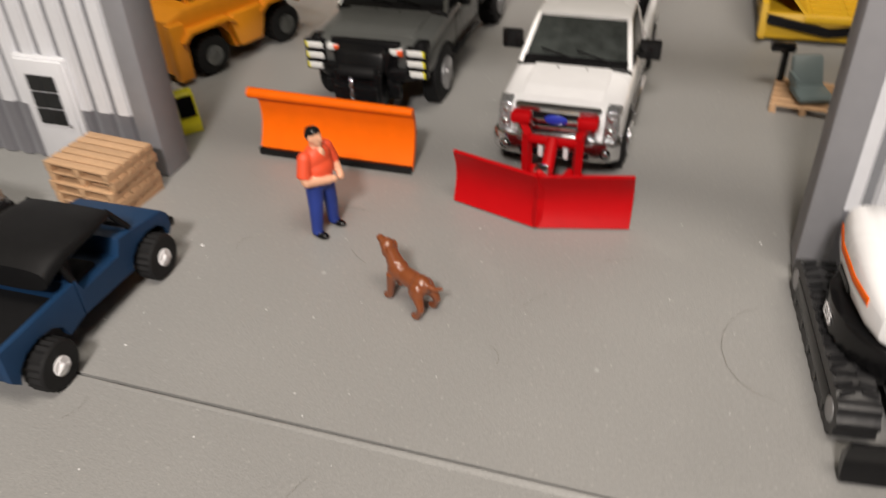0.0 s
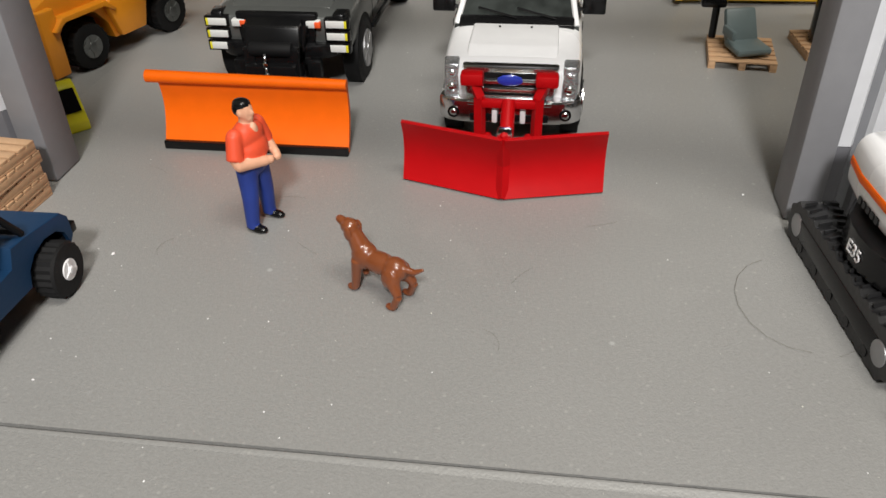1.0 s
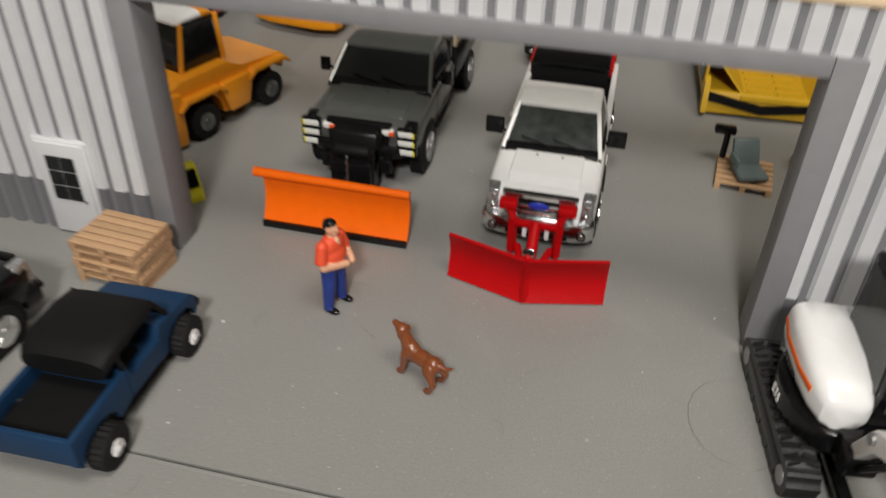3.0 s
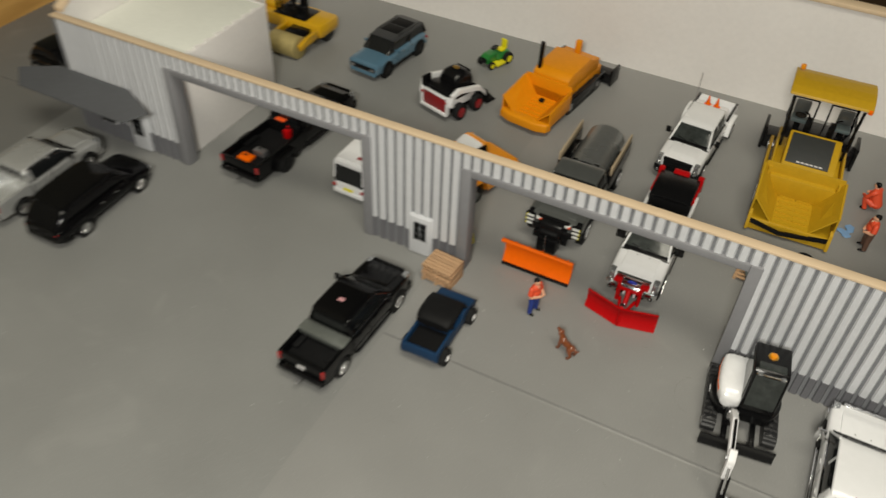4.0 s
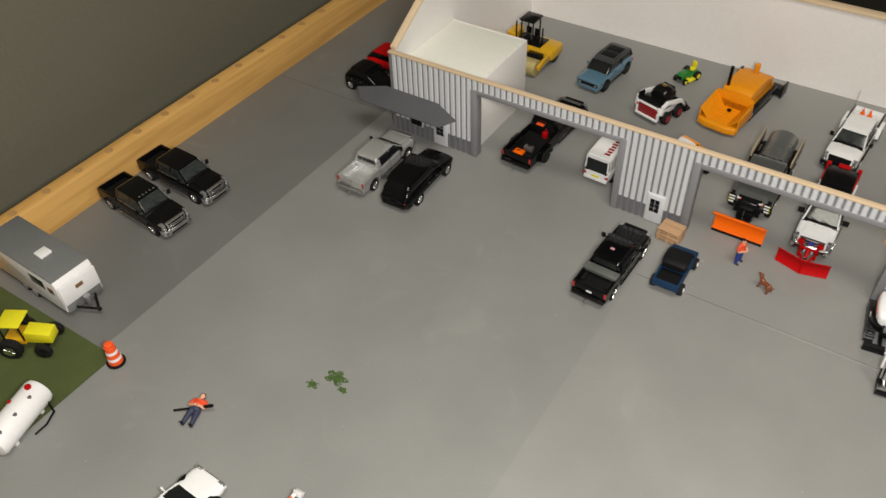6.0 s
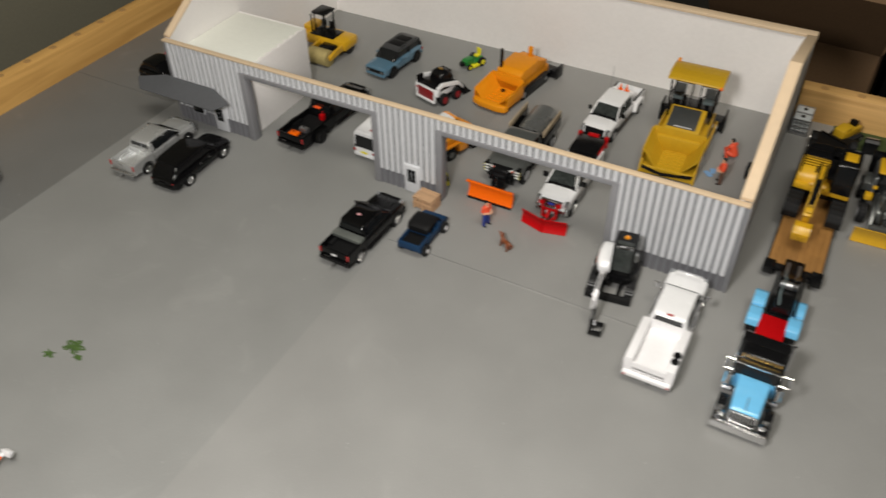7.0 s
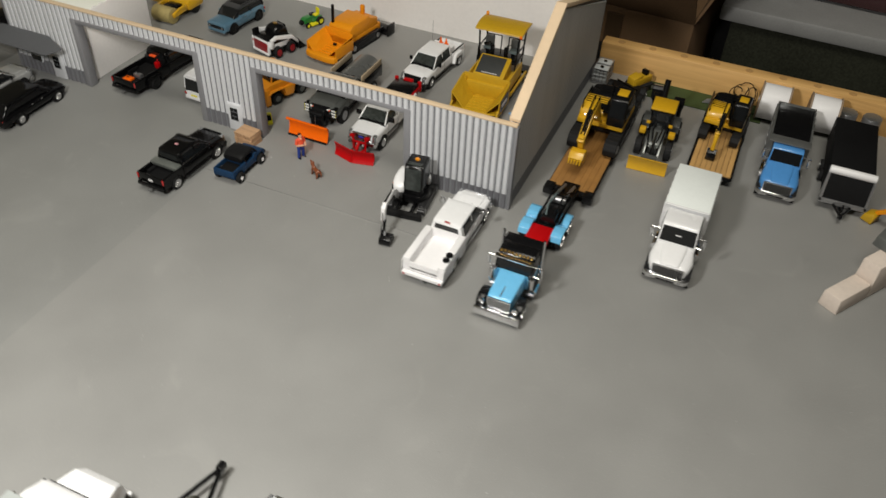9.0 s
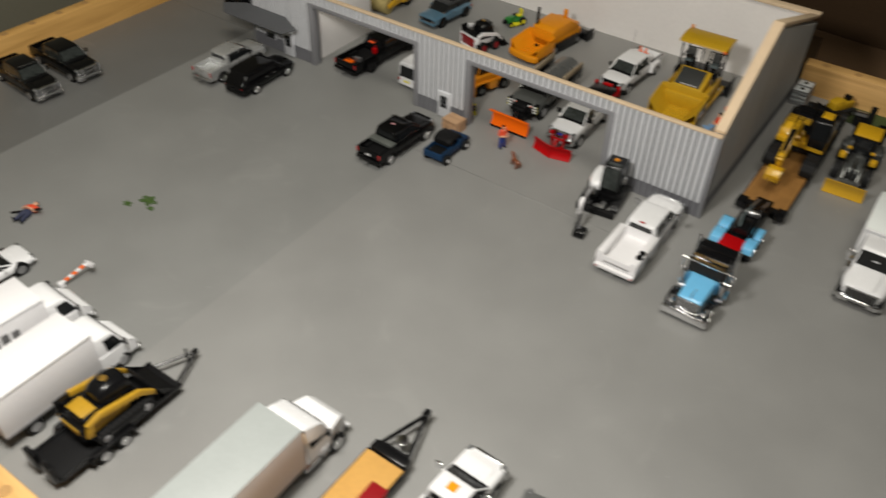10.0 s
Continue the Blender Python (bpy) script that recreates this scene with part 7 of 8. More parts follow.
part("hopper_knob", box(B(), -.12, .12, 1.5, 1.7, .66, .8, .03), BLACK_MATT, v)
for s in (-1, 1):
    crawler(v, s * .95, -2.4, 1.2, .42, .8)
    part("arm", beam(B(), [(1.0, .8, .2), (-2.6, .7, .25)], (s * 1.2 - .06, s * 1.2 + .06)), BLACK, v)
    part("screed_end", box(B(), s * 1.55 - .06, s * 1.55 + .06, -3.5, -2.6, .05, .9, .03), BLACK, v)
part("screed", box(B(), -1.5, 1.5, -3.4, -2.7, .08, .6, .05), BLACK, v)

# yellow paver with canopy
v = thing("road_paver", "large yellow road paver with canopy and black screed", "paver", 0.1725, 0.1830, 182)
v.scale = (1.1, 1.02, .98)
hopper(v, YELLOW_DULL, 1.5, 3.2, .95, 2.0, .6)
part("front_apron", loft(B(), [(3.15, .1), (3.05, .62), (3.25, .62), (3.35, .1)], 1.5, b=.03), YELLOW_DULL, v)
part("hopper_lip", hexa(B(), [(-1.56, 3.28, .46), (.3, 3.4, .24), (.3, 3.48, .24), (-1.56, 3.36, .46), (-1.56, 3.24, .64), (.3, 3.38, .42), (.3, 3.46, .42), (-1.56, 3.32, .64)]), BLACK, v)
part("hopper_lip", hexa(B(), [(.3, 3.4, .24), (1.56, 3.28, .46), (1.56, 3.36, .46), (.3, 3.48, .24), (.3, 3.38, .42), (1.56, 3.24, .64), (1.56, 3.32, .64), (.3, 3.46, .42)]), BLACK, v)
for s in (-1, 1):
    pts = [(3.5, .15), (3.3, .85), (3.05, .95), (3.1, .15)]
    part("apron_guard", loft(B(), pts, *sorted((s * 1.56, s * 1.44))), YELLOW_DULL, v)
    crawler(v, s * 1.1, -2.6, 1.0, .5, .9)
    part("side_panel", box(B(), s * 1.32 - .05, s * 1.32 + .05, -2.4, 1.2, .9, 1.9, .03), YELLOW_DULL, v)
    part("emblem", box(B(), *sorted((s * 1.57, s * 1.585)), 1.3, 2.9, .7, 1.62), BLACK, v, "plain black emblem panel")
    part("emblem_bar", box(B(), *sorted((s * 1.585, s * 1.592)), 1.6, 2.6, .98, 1.2), WHITE_MATT, v)
    part("screed_end", box(B(), s * 1.9 - .07, s * 1.9 + .07, -4.2, -3.0, .05, 1.3, .04), BLACK, v)
    part("tow_arm", beam(B(), [(.6, .8, .22), (-3.1, .75, .28)], (s * 1.5 - .07, s * 1.5 + .07)), YELLOW_DULL, v)
part("chassis", box(B(), -1.25, 1.25, -2.7, 1.2, .6, 1.6, .05), YELLOW_DULL, v)
part("engine_cover", loft(B(), [(.85, 1.5), (.85, 1.95), (.65, 2.05), (-1.0, 2.75), (-1.05, 1.5)], 1.0, b=.06), YELLOW_DULL, v)
part("cover_panel", loft(B(), [(.6, 2.06), (.6, 2.11), (-.85, 2.73), (-.85, 2.64)], -.74, .9, b=.02), mat("dark_grey_panel", (.035, .038, .038), .5), v, "black engine cover panel")
for i in range(6):
    part("mark", box(B(), -.5 + i * .17, -.37 + i * .17, .5, .56, 2.13, 2.165), WHITE_MATT, v)
part("deck", box(B(), -1.3, 1.3, -2.75, -1.05, 2.2, 2.35, .03), BLACK, v)
for s in (-1, 1):
    part("seat", box(B(), s * .85 - .3, s * .85 + .3, -2.1, -1.6, 2.75, 2.95, .06), GREY_SEAT, v)
    part("seat_back", box(B(), s * .85 - .3, s * .85 + .3, -2.25, -2.08, 2.85, 3.65, .08), GUNMETAL, v)
    part("seat_post", box(B(), s * .85 - .12, s * .85 + .12, -2.0, -1.7, 2.35, 2.75, .02), BLACK, v)
    part("console", box(B(), s * .45 - .12, s * .45 + .12, -1.55, -1.3, 2.35, 3.25, .04), BLACK, v)
    part("lever", pipe(B(), [(s * .45, -1.4, 3.2), (s * .55, -1.35, 3.45), (s * .7, -1.4, 3.5)], .035), BLACK, v)
    part("rail", pipe(B(), [(s * 1.28, -1.05, 2.3), (s * 1.28, -1.05, 3.1), (s * 1.28, -2.7, 3.1), (s * 1.28, -2.7, 2.3)], .05), BLACK, v)
    part("hand_rail", pipe(B(), [(s * .25, -2.7, 2.3), (s * .25, -2.75, 3.4), (s * 1.2, -2.75, 3.4)], .04), BLACK, v)
    for yy in (-1.15, -2.75):
        part("canopy_post", rod(B(), (s * 1.2, yy, 1.7), (s * 1.32, yy - .05, 4.58), .06), BLACK, v)
        part("canopy_lamp", box(B(), s * 1.3 - .09, s * 1.3 + .09, yy - .06, yy + .06, 4.34, 4.5, .02), WHITE_MATT, v)
part("canopy", loft(B(), [(-.85, 4.5), (-.9, 4.6), (-1.4, 4.72), (-2.0, 4.76), (-2.7, 4.72), (-3.2, 4.6), (-3.25, 4.5)], 1.55, b=.03), YELLOW_DULL, v)
part("beacon", cyl(B(), (1.35, -2.8, 4.88), .1, .22, "z", 12, .02), LENS_AMBER, v)
part("beacon", cyl(B(), (-1.45, -.95, 4.5), .1, .2, "z", 12, .02), ORANGE, v)
part("screed", box(B(), -1.85, 1.85, -4.1, -3.1, .1, .8, .06), BLACK, v)
part("screed_walk", box(B(), -1.8, 1.8, -4.5, -4.1, .4, .48), BLACK, v)
part("auger", cyl(B(), (0, -2.95, .45), .22, 3.2, "x", 14), STEEL, v)
part("steering_wheel", cyl(B(), (.85, -1.4, 3.3), .22, .04, "z", 14), BLACK, v)

# orange telehandler behind the wall pier
TRACTOR = mat("tractor_orange", (0.88, 0.32, 0.014), 0.4, coat=0.2, vary=0.06)
v = thing("utility_tractor", "orange utility vehicle with a white and orange cab roof", "tractor", -0.0315, 0.0822, 161)


def arch3(yc, rr=.56):
    return [(yc + rr * math.cos(a), .42 + rr * math.sin(a)) for a in [math.pi * i / 7 for i in range(8)]]


low = [(1.75, .12), (1.9, .2), (1.9, 1.35), (1.5, 1.5), (.1, 1.5), (-.3, 1.22), (-1.55, 1.16), (-1.75, 1.05), (-1.75, .95)] + arch3(-1.05, .66)[1:-1][::-1] + [(-.3, .34), (.36, .34)] + arch3(1.05, .66)[1:-1][::-1] + [(1.74, .5)]
part("body", loft(B(), low, .86, b=.04, zmin=.7), TRACTOR, v)
for s in (-1, 1):
    part("skirt", loft(B(), [(-.32, .36), (.3, .36), (.5, .98), (.4, 1.1), (-.4, 1.1), (-.5, .98)], *sorted((s * .84, s * 1.02)), b=.05), TRACTOR, v)
    for yy in (-1.05, 1.05):
        part("mudguard", loft(B(), [(yy - .72, .92), (yy - .5, 1.12), (yy + .5, 1.12), (yy + .72, .92), (yy + .66, .88), (yy + .47, 1.05), (yy - .47, 1.05), (yy - .66, .88)], *sorted((s * .8, s * 1.06)), b=.02), TRACTOR, v)
part("cab", loft(B(), [(1.2, 1.45), (.95, 2.48), (.1, 2.48), (-.05, 1.45)], .58, b=.06), GLASS, v)
part("cab_roof", sweep(B(), [(1.0, .4, 2.46, 2.52), (.9, .5, 2.46, 2.64), (.5, .56, 2.46, 2.72), (.1, .52, 2.46, 2.64), (0, .44, 2.46, 2.52)], 3.0), WHITE, v, "domed white cab roof")
part("roof_band", sweep(B(), [(.38, .56, 2.45, 2.72), (.22, .56, 2.45, 2.7), (.07, .52, 2.45, 2.62), (-.02, .45, 2.45, 2.53)], 3.0), TRACTOR, v, "orange rear half of the roof")
for s in (-1, 1):
    for yy in (1.2, -.05):
        part("cab_post", rod(B(), (s * .58, yy, 1.45), (s * .5, yy - .25 * (yy > 0), 2.5), .06), TRACTOR, v)
    part("front_leg", box(B(), s * .85 - .12, s * .85 + .12, 1.6, 1.95, .1, 1.3, .04), TRACTOR, v)
    for yy in (1.05, -1.05):
        wheel(v, s * .9, yy, .42, .2, GUNMETAL, .5)
        wheel(v, s * .66, yy, .42, .2, GUNMETAL, .5)
        part("hub_cap", cyl(B(), (s * 1.02, yy, .42), .1, .06, "x", 12, .02), GUNMETAL, v)
part("chassis", box(B(), -.5, .5, -1.6, 1.6, .3, .7), BLACK_MATT, v)

# ---- loose things ----
bl = thing("snow_plough_blade", "orange snow plough blade with a black cutting edge", "plough blade", 0.0412, 0.0165, 180)
blade(bl, "mouldboard", ORANGE, -1.36, 1.5, .0, .0, 1.06, bow=.12, lean=-.3)
part("cutting_edge", box(B(), -1.36, 1.5, -.06, .02, .0, .13, .01), BLACK, bl)
part("top_lip", rod(B(), (-1.38, -.2, 1.06), (1.64, -.2, 1.09), .075, 20, .095), ORANGE, bl)
for i in range(5):
    part("brace", box(B(), -1.1 + i * .55 - .04, -1.1 + i * .55 + .04, -.5, -.3, .2, .98, .02), ORANGE, bl)
part("push_frame", box(B(), -.5, .5, -.8, -.35, .25, .5, .04), BLACK, bl)

# figures, each one mesh


def figure(name, label, x, y, rz, steps, mats, category="figurine", tilt=None, z=0, grain=.017):
    """A moulded figure: rounded pieces fused into one skin, each face taking the paint of the piece below it."""
    raw, trees, order = B(), [], []
    for mi, fn in steps:
        one = B()
        fn(one)
        fn(raw)
        trees.append(BVHTree.FromBMesh(one))
        order.append(mi)
        one.free()
    me = bpy.data.meshes.new(name)
    raw.to_mesh(me)
    raw.free()
    tmp = new("mould", me)
    mod = tmp.modifiers.new("fuse", "REMESH")
    mod.mode, mod.voxel_size = "VOXEL", grain
    soft_ = tmp.modifiers.new("soften", "SMOOTH")
    soft_.factor, soft_.iterations = .5, 3
    skin = bpy.data.meshes.new_from_object(tmp.evaluated_get(bpy.context.evaluated_depsgraph_get()))
    bpy.data.objects.remove(tmp)
    skin.materials.clear()
    for m in mats:
        skin.materials.append(m)
    for p_ in skin.polygons:
        near = [(t_.find_nearest(p_.center)[3], k_) for k_, t_ in enumerate(trees)]
        p_.material_index = order[min(near)[1]]
        p_.use_smooth = True
    skin.transform(Matrix.Scale(S, 4))
    skin.name = name
    ob = new(name, skin)
    ob.matrix_basis = pose(x, y, z, *(tilt or (0, 0)), rz)
    return tagged(ob, label, category)


def man_steps():
    return [
        (0, lambda b: [(rod(b, (s * .13, 0, .92), (s * .19, .02, .5), .165, 16, .125), rod(b, (s * .19, .02, .5), (s * .22, 0, .07), .125, 16, .1), ball(b, (s * .19, .02, .5), .125)) for s in (-1, 1)]),
        (0, lambda b: ball(b, (0, 0, .95), .27, .215, .19, 3)),
        (1, lambda b: [(ball(b, (s * .23, .1, .05), .085, .17, .055), ball(b, (s * .225, -.02, .06), .08, .09, .06)) for s in (-1, 1)]),
        (2, lambda b: (ball(b, (0, .03, 1.15), .285, .24, .23, 3), ball(b, (0, .01, 1.33), .285, .2, .2, 3), ball(b, (0, -.01, 1.43), .2, .13, .1, 3))),
        (2, lambda b: [(ball(b, (s * .26, -.01, 1.4), .12, .12, .11), rod(b, (s * .27, -.01, 1.41), (s * .37, .02, 1.12), .115, 14, .125)) for s in (-1, 1)]),
        (3, lambda b: [(rod(b, (s * .37, .02, 1.14), (s * .37, .08, 1.06), .085, 12), ball(b, (s * .37, .08, 1.06), .085), rod(b, (s * .37, .08, 1.06), (s * (.02 if s > 0 else .22), .3, 1.02), .082, 12, .062)) for s in (-1, 1)]),
        (3, lambda b: [ball(b, (s * (-.03 if s > 0 else .2), .32, 1.02 - .03 * (s < 0)), .075, .065, .06) for s in (-1, 1)]),
        (3, lambda b: (rod(b, (0, .0, 1.44), (0, .03, 1.6), .09, 14), ball(b, (0, .04, 1.66), .108, .12, .145, 3), ball(b, (0, .09, 1.585), .075, .075, .06), ball(b, (0, .165, 1.655), .024, .032, .038), ball(b, (0, .14, 1.43), .06, .06, .1))),
        (3, lambda b: [ball(b, (s * .11, .02, 1.65), .022, .035, .045) for s in (-1, 1)]),
        (1, lambda b: (ball(b, (0, .0, 1.755), .118, .135, .07, 3), ball(b, (0, -.05, 1.69), .114, .095, .11, 3))),
    ]


figure("figurine", "painted plastic man in orange-red shirt and blue trousers", 0.0510, -0.0125, -106, man_steps(), [DENIM, BLACK, SHIRT, SKIN]).scale = (.86, .86, .97)
figure("figurine", "small worker figure in orange jacket and brown trousers", 0.2225, 0.148, 100, man_steps(), [mat("figure_brown", (0.12, 0.06, 0.04), .6), BLACK, SHIRT, SKIN])
figure("figurine", "crouching worker figure in orange overalls", 0.2235, 0.193, 60, [
    (0, lambda b: (ball(b, (0, -.08, .42), .27, .24, .2, 3), rod(b, (0, -.06, .45), (0, .14, .95), .25, 16, .23), ball(b, (0, .12, .98), .29, .19, .17, 3))),
    (0, lambda b: [(rod(b, (s * .17, -.05, .38), (s * .26, .36, .55), .14, 14, .12), ball(b, (s * .26, .36, .55), .125), rod(b, (s * .26, .36, .55), (s * .24, .22, .08), .12, 14, .1)) for s in (-1, 1)]),
    (0, lambda b: [(rod(b, (s * .29, .12, 1.0), (s * .36, .3, .72), .105, 14, .09), rod(b, (s * .36, .3, .72), (s * .18, .52, .64), .085, 14, .07)) for s in (-1, 1)]),
    (1, lambda b: [ball(b, (s * .24, .3, .06), .09, .17, .06) for s in (-1, 1)]),
    (2, lambda b: [ball(b, (s * .16, .55, .64), .07) for s in (-1, 1)]),
    (2, lambda b: (rod(b, (0, .16, 1.05), (0, .22, 1.2), .09, 12), ball(b, (0, .24, 1.26), .11, .12, .14, 3))), (1, lambda b: (ball(b, (0, .2, 1.36), .12, .135, .07, 3), ball(b, (0, .15, 1.29), .115, .095, .1, 3)))], [SHIRT, BLACK, SKIN])
figure("figurine", "toppled figure in orange jacket and dark blue trousers", -0.2310, -0.3850, 196, man_steps(), [mat("figure_dark", (0.03, 0.036, 0.075), .6), BLACK, SHIRT, SKIN], tilt=(88, 0), z=.0035)
rr = thing("pole", "black stick lying beside the toppled figure", "pole", -0.2370, -0.3712, 0)
part("shaft", rod(B(), (-.85, -.5, .06), (.8, .46, .5), .06, 8), BLACK, rr)
part("grip", rod(B(), (.5, .29, .42), (.85, .49, .52), .08, 8), BLACK_MATT, rr)
figure("dog_figure", "glossy brown plastic dog looking up", 0.0797, -0.0330, 63, [
    (0, lambda b: (ball(b, (0, -.03, .48), .135, .32, .145, 3), ball(b, (0, .2, .51), .15, .18, .185, 3), ball(b, (0, -.26, .48), .14, .17, .155, 3))),
    (0, lambda b: (rod(b, (0, .22, .55), (0, .36, .8), .135, 16, .095), ball(b, (0, .40, .85), .105, .12, .105, 3), rod(b, (0, .43, .86), (0, .545, .905), .075, 12, .055), ball(b, (0, .55, .905), .056, .05, .05))),
    (0, lambda b: [ball(b, (s * .105, .355, .81), .026, .06, .1) for s in (-1, 1)]),
    (0, lambda b: (rod(b, (-.1, .24, .48), (-.11, .3, .06), .08, 12, .05), ball(b, (-.11, .345, .045), .058, .085, .042))),
    (0, lambda b: (rod(b, (.1, .24, .46), (.11, .37, .31), .078, 12, .055), rod(b, (.11, .37, .31), (.1, .3, .17), .053, 12, .046), ball(b, (.1, .3, .16), .052, .06, .045))),
    (0, lambda b: [(ball(b, (s * .11, -.27, .4), .09, .14, .16), rod(b, (s * .12, -.29, .4), (s * .16, -.41, .23), .092, 12, .055), rod(b, (s * .16, -.41, .23), (s * .17, -.335, .05), .055, 12, .046), ball(b, (s * .17, -.3, .042), .055, .085, .042)) for s in (-1, 1)]),
    (0, lambda b: (rod(b, (0, -.38, .53), (.03, -.52, .51), .05, 10, .04), rod(b, (.03, -.52, .51), (.06, -.64, .58), .04, 10, .02)))], [BROWN], "dog figurine", grain=.014).scale = (.93, .93, .95)

# pallets

def pallet(x, y, rz, z, label="light tan wooden pallet", w=1.2, d=1.0):
    p = thing("pallet", label, "pallet", x, y, rz, z, group="wooden pallets")
    for i in range(6):
        q = -d / 2 + (d - .145) * i / 5
        part("slat", box(B(), -w / 2, w / 2, q, q + .145, .13, .17, .006), TAN_WOOD, p)
    for i in range(3):
        q = -w / 2 + (w - .12) * i / 2
        part("bearer", box(B(), q, q + .12, -d / 2, d / 2, .03, .13, .006), TAN_WOOD, p)
        part("bottom_slat", box(B(), q, q + .12, -d / 2, d / 2, 0, .03, .004), TAN_WOOD, p)
    return p


for i in range(5):
    pallet(-0.0092 + .0003 * (i % 2), -0.0134 - .0003 * (i % 3), 2 * (i % 2) - 5, i * .0027, "light tan pallet in a stack against the siding", 1.28, 1.04)
pallet(0.1615, 0.0845, -6, 0, "tan pallet carrying a grey machine seat", 1.16, 1.25)
pallet(0.187, 0.0925, 4, 0, "tan pallet carrying a black drum", 1.05, 1.15)
st = thing("machine_seat", "grey-green plastic operator seat on a pallet", "seat", 0.1615, 0.0845, 196, .0027)
st.scale = (.95, .95, .85)
part("cushion", box(B(), -.34, .34, -.1, .55, .05, .2, .06), GREY_SEAT, st)
part("backrest", hexa(B(), [(-.32, -.16, .12), (.32, -.16, .12), (.32, .04, .12), (-.32, .04, .12), (-.3, -.42, .74), (.3, -.42, .74), (.3, -.28, .78), (-.3, -.28, .78)], .06), GREY_SEAT, st)
part("arm_rest", box(B(), .3, .38, -.15, .3, .3, .5, .03), GREY_SEAT, st)
part("pedestal", box(B(), -.2, .2, -.1, .4, 0, .06), BLACK, st)
st = thing("tool_stand", "black pedestal head standing beside a seat", "stand", 0.1545, 0.093, 0, .0027)
part("column", rod(B(), (0, 0, 0), (0, 0, .62), .07), BLACK, st)
part("head", box(B(), -.3, .16, -.12, .14, .58, .74, .05), BLACK, st)
st = thing("drum", "black drum standing on a pallet", "drum", 0.187, 0.092, 0, .0027)
part("shell", cyl(B(), (0, 0, .55), .36, 1.1, "z", 20, .04), BLACK, st)
part("lid", cyl(B(), (0, 0, 1.12), .33, .05, "z", 20), BLACK_MATT, st)
st = thing("spare_tyre", "black tyre leaning on the gable wall", "tyre", 0.2435, 0.168, 0)
bm = B()
cyl(bm, (0, 0, .55), .55, .3, "x", 24, .08)
part("tyre", bm, RUBBER, st)
part("hub", cyl(B(), (-.15, 0, .55), .25, .06, "x", 16), BLACK_MATT, st)
st = thing("blue_tarp", "small crumpled blue sheet on the hall floor", "sheet", 0.2105, 0.156, 20)
bm = B()
for i in range(5):
    ball(bm, (random.uniform(-.35, .35), random.uniform(-.5, .5), .05), random.uniform(.12, .25), random.uniform(.12, .25), .05, 1)
part("sheet", bm, mat("pale_blue", (0.2, 0.36, 0.6), .5), st)
# yellow service caddy by the jamb
st = thing("floor_sign", "yellow caddy with a black sloped panel", "caddy", -0.0098, 0.0245, 228)
st.scale = (.66, .66, .8)
part("body", loft(B(), [(.32, 0), (.32, .2), (-.05, .85), (-.25, .95), (-.32, .85), (-.32, 0)], .3, b=.03), LEMON, st)
part("panel", pane(B(), [(-.22, .24, .4), (.22, .24, .4), (.22, 0, .82), (-.22, 0, .82)], .025), BLACK, st)
# barrel
st = thing("traffic_barrel", "orange and white striped traffic barrel on a black base", "barrel", -0.3235, -0.3705, 0)
part("base", cyl(B(), (0, 0, .07), .48, .14, "z", 20, .03), BLACK, st)
for i in range(5):
    r0, r1 = .38 - i * .025, .36 - i * .025
    part("band", cyl(B(), (0, 0, .24 + i * .22), r0, .27 if i % 2 == 0 else .17, "z", 20, r2=r1), BARREL if i % 2 == 0 else WHITE_MATT, st)
part("top", cyl(B(), (0, 0, 1.36), .22, .14, "z", 16, .03), BARREL, st)
# moss tufts
bm = B()
for cx_, cy_, rx_, n_ in ((-.1665, -.2915, .0095, 330), (-.1785, -.306, .005, 90), (-.1555, -.2985, .004, 70)):
    for i in range(n_):
        a = random.uniform(0, math.tau)
        q = random.random() ** .7 * (.5 + .62 * abs(math.sin(2.5 * a + cx_ * 900)))
        ball(bm, (cx_ + rx_ * q * math.cos(a), cy_ + rx_ * .66 * q * math.sin(a), .0003), random.uniform(.0003, .0009), random.uniform(.0003, .0009), random.uniform(.0002, .0008), 1)
tagged(part("moss", bm, MOSS, None, "loose green moss crumbs on the floor", 1.0, "stuff"), category="moss")
# pale grit on the floor before the bay
bm = B()
random.seed(31)
for i in range(150):
    r_ = random.uniform(.00006, .00017) * (2.2 if i % 17 == 0 else 1)
    ball(bm, (random.uniform(-.02, .21), random.uniform(-.14, .11), r_ * .4), r_, r_ * random.uniform(.6, 1.6), r_ * .5, 1)
tagged(part("grit", bm, WHITE_MATT, None, "pale grit specks scattered on the floor", 1.0, "stuff"), category="grit")
# hairs, threads and chips on the floor
bm = B()
random.seed(7)
for i in range(16):
    a, x0, y0 = random.uniform(0, math.tau), random.uniform(.01, .17), random.uniform(-.13, .03)
    pts, c_ = [], random.uniform(-.5, .5)
    for j in range(5):
        pts.append((x0, y0, .00025))
        x0, y0, a = x0 + .0016 * math.cos(a), y0 + .0016 * math.sin(a), a + c_
    pipe(bm, pts, .000022, 4)
hx = [(.1525 + .010 * math.cos(t_), -.028 + .013 * math.sin(t_), .0003) for t_ in [1.9 + i * .35 for i in range(9)]]
pipe(bm, hx, .00003, 4)
tagged(part("lint", bm, mat("lint_grey", (.13, .12, .09), .8), None, "fine dark hairs and threads on the floor", 1.0, "stuff"), category="lint")
bm = B()
for i in range(340):
    x0, y0 = (random.uniform(-.02, .2), random.uniform(-.14, .05)) if i < 300 else (random.uniform(-.3, .55), random.uniform(-.4, .0))
    q = random.uniform(.00004, .00011) * (1.8 if random.random() < .04 else 1)
    ball(bm, (x0, y0, q * .3), q, q * random.uniform(.5, 1), q * .5, 1)
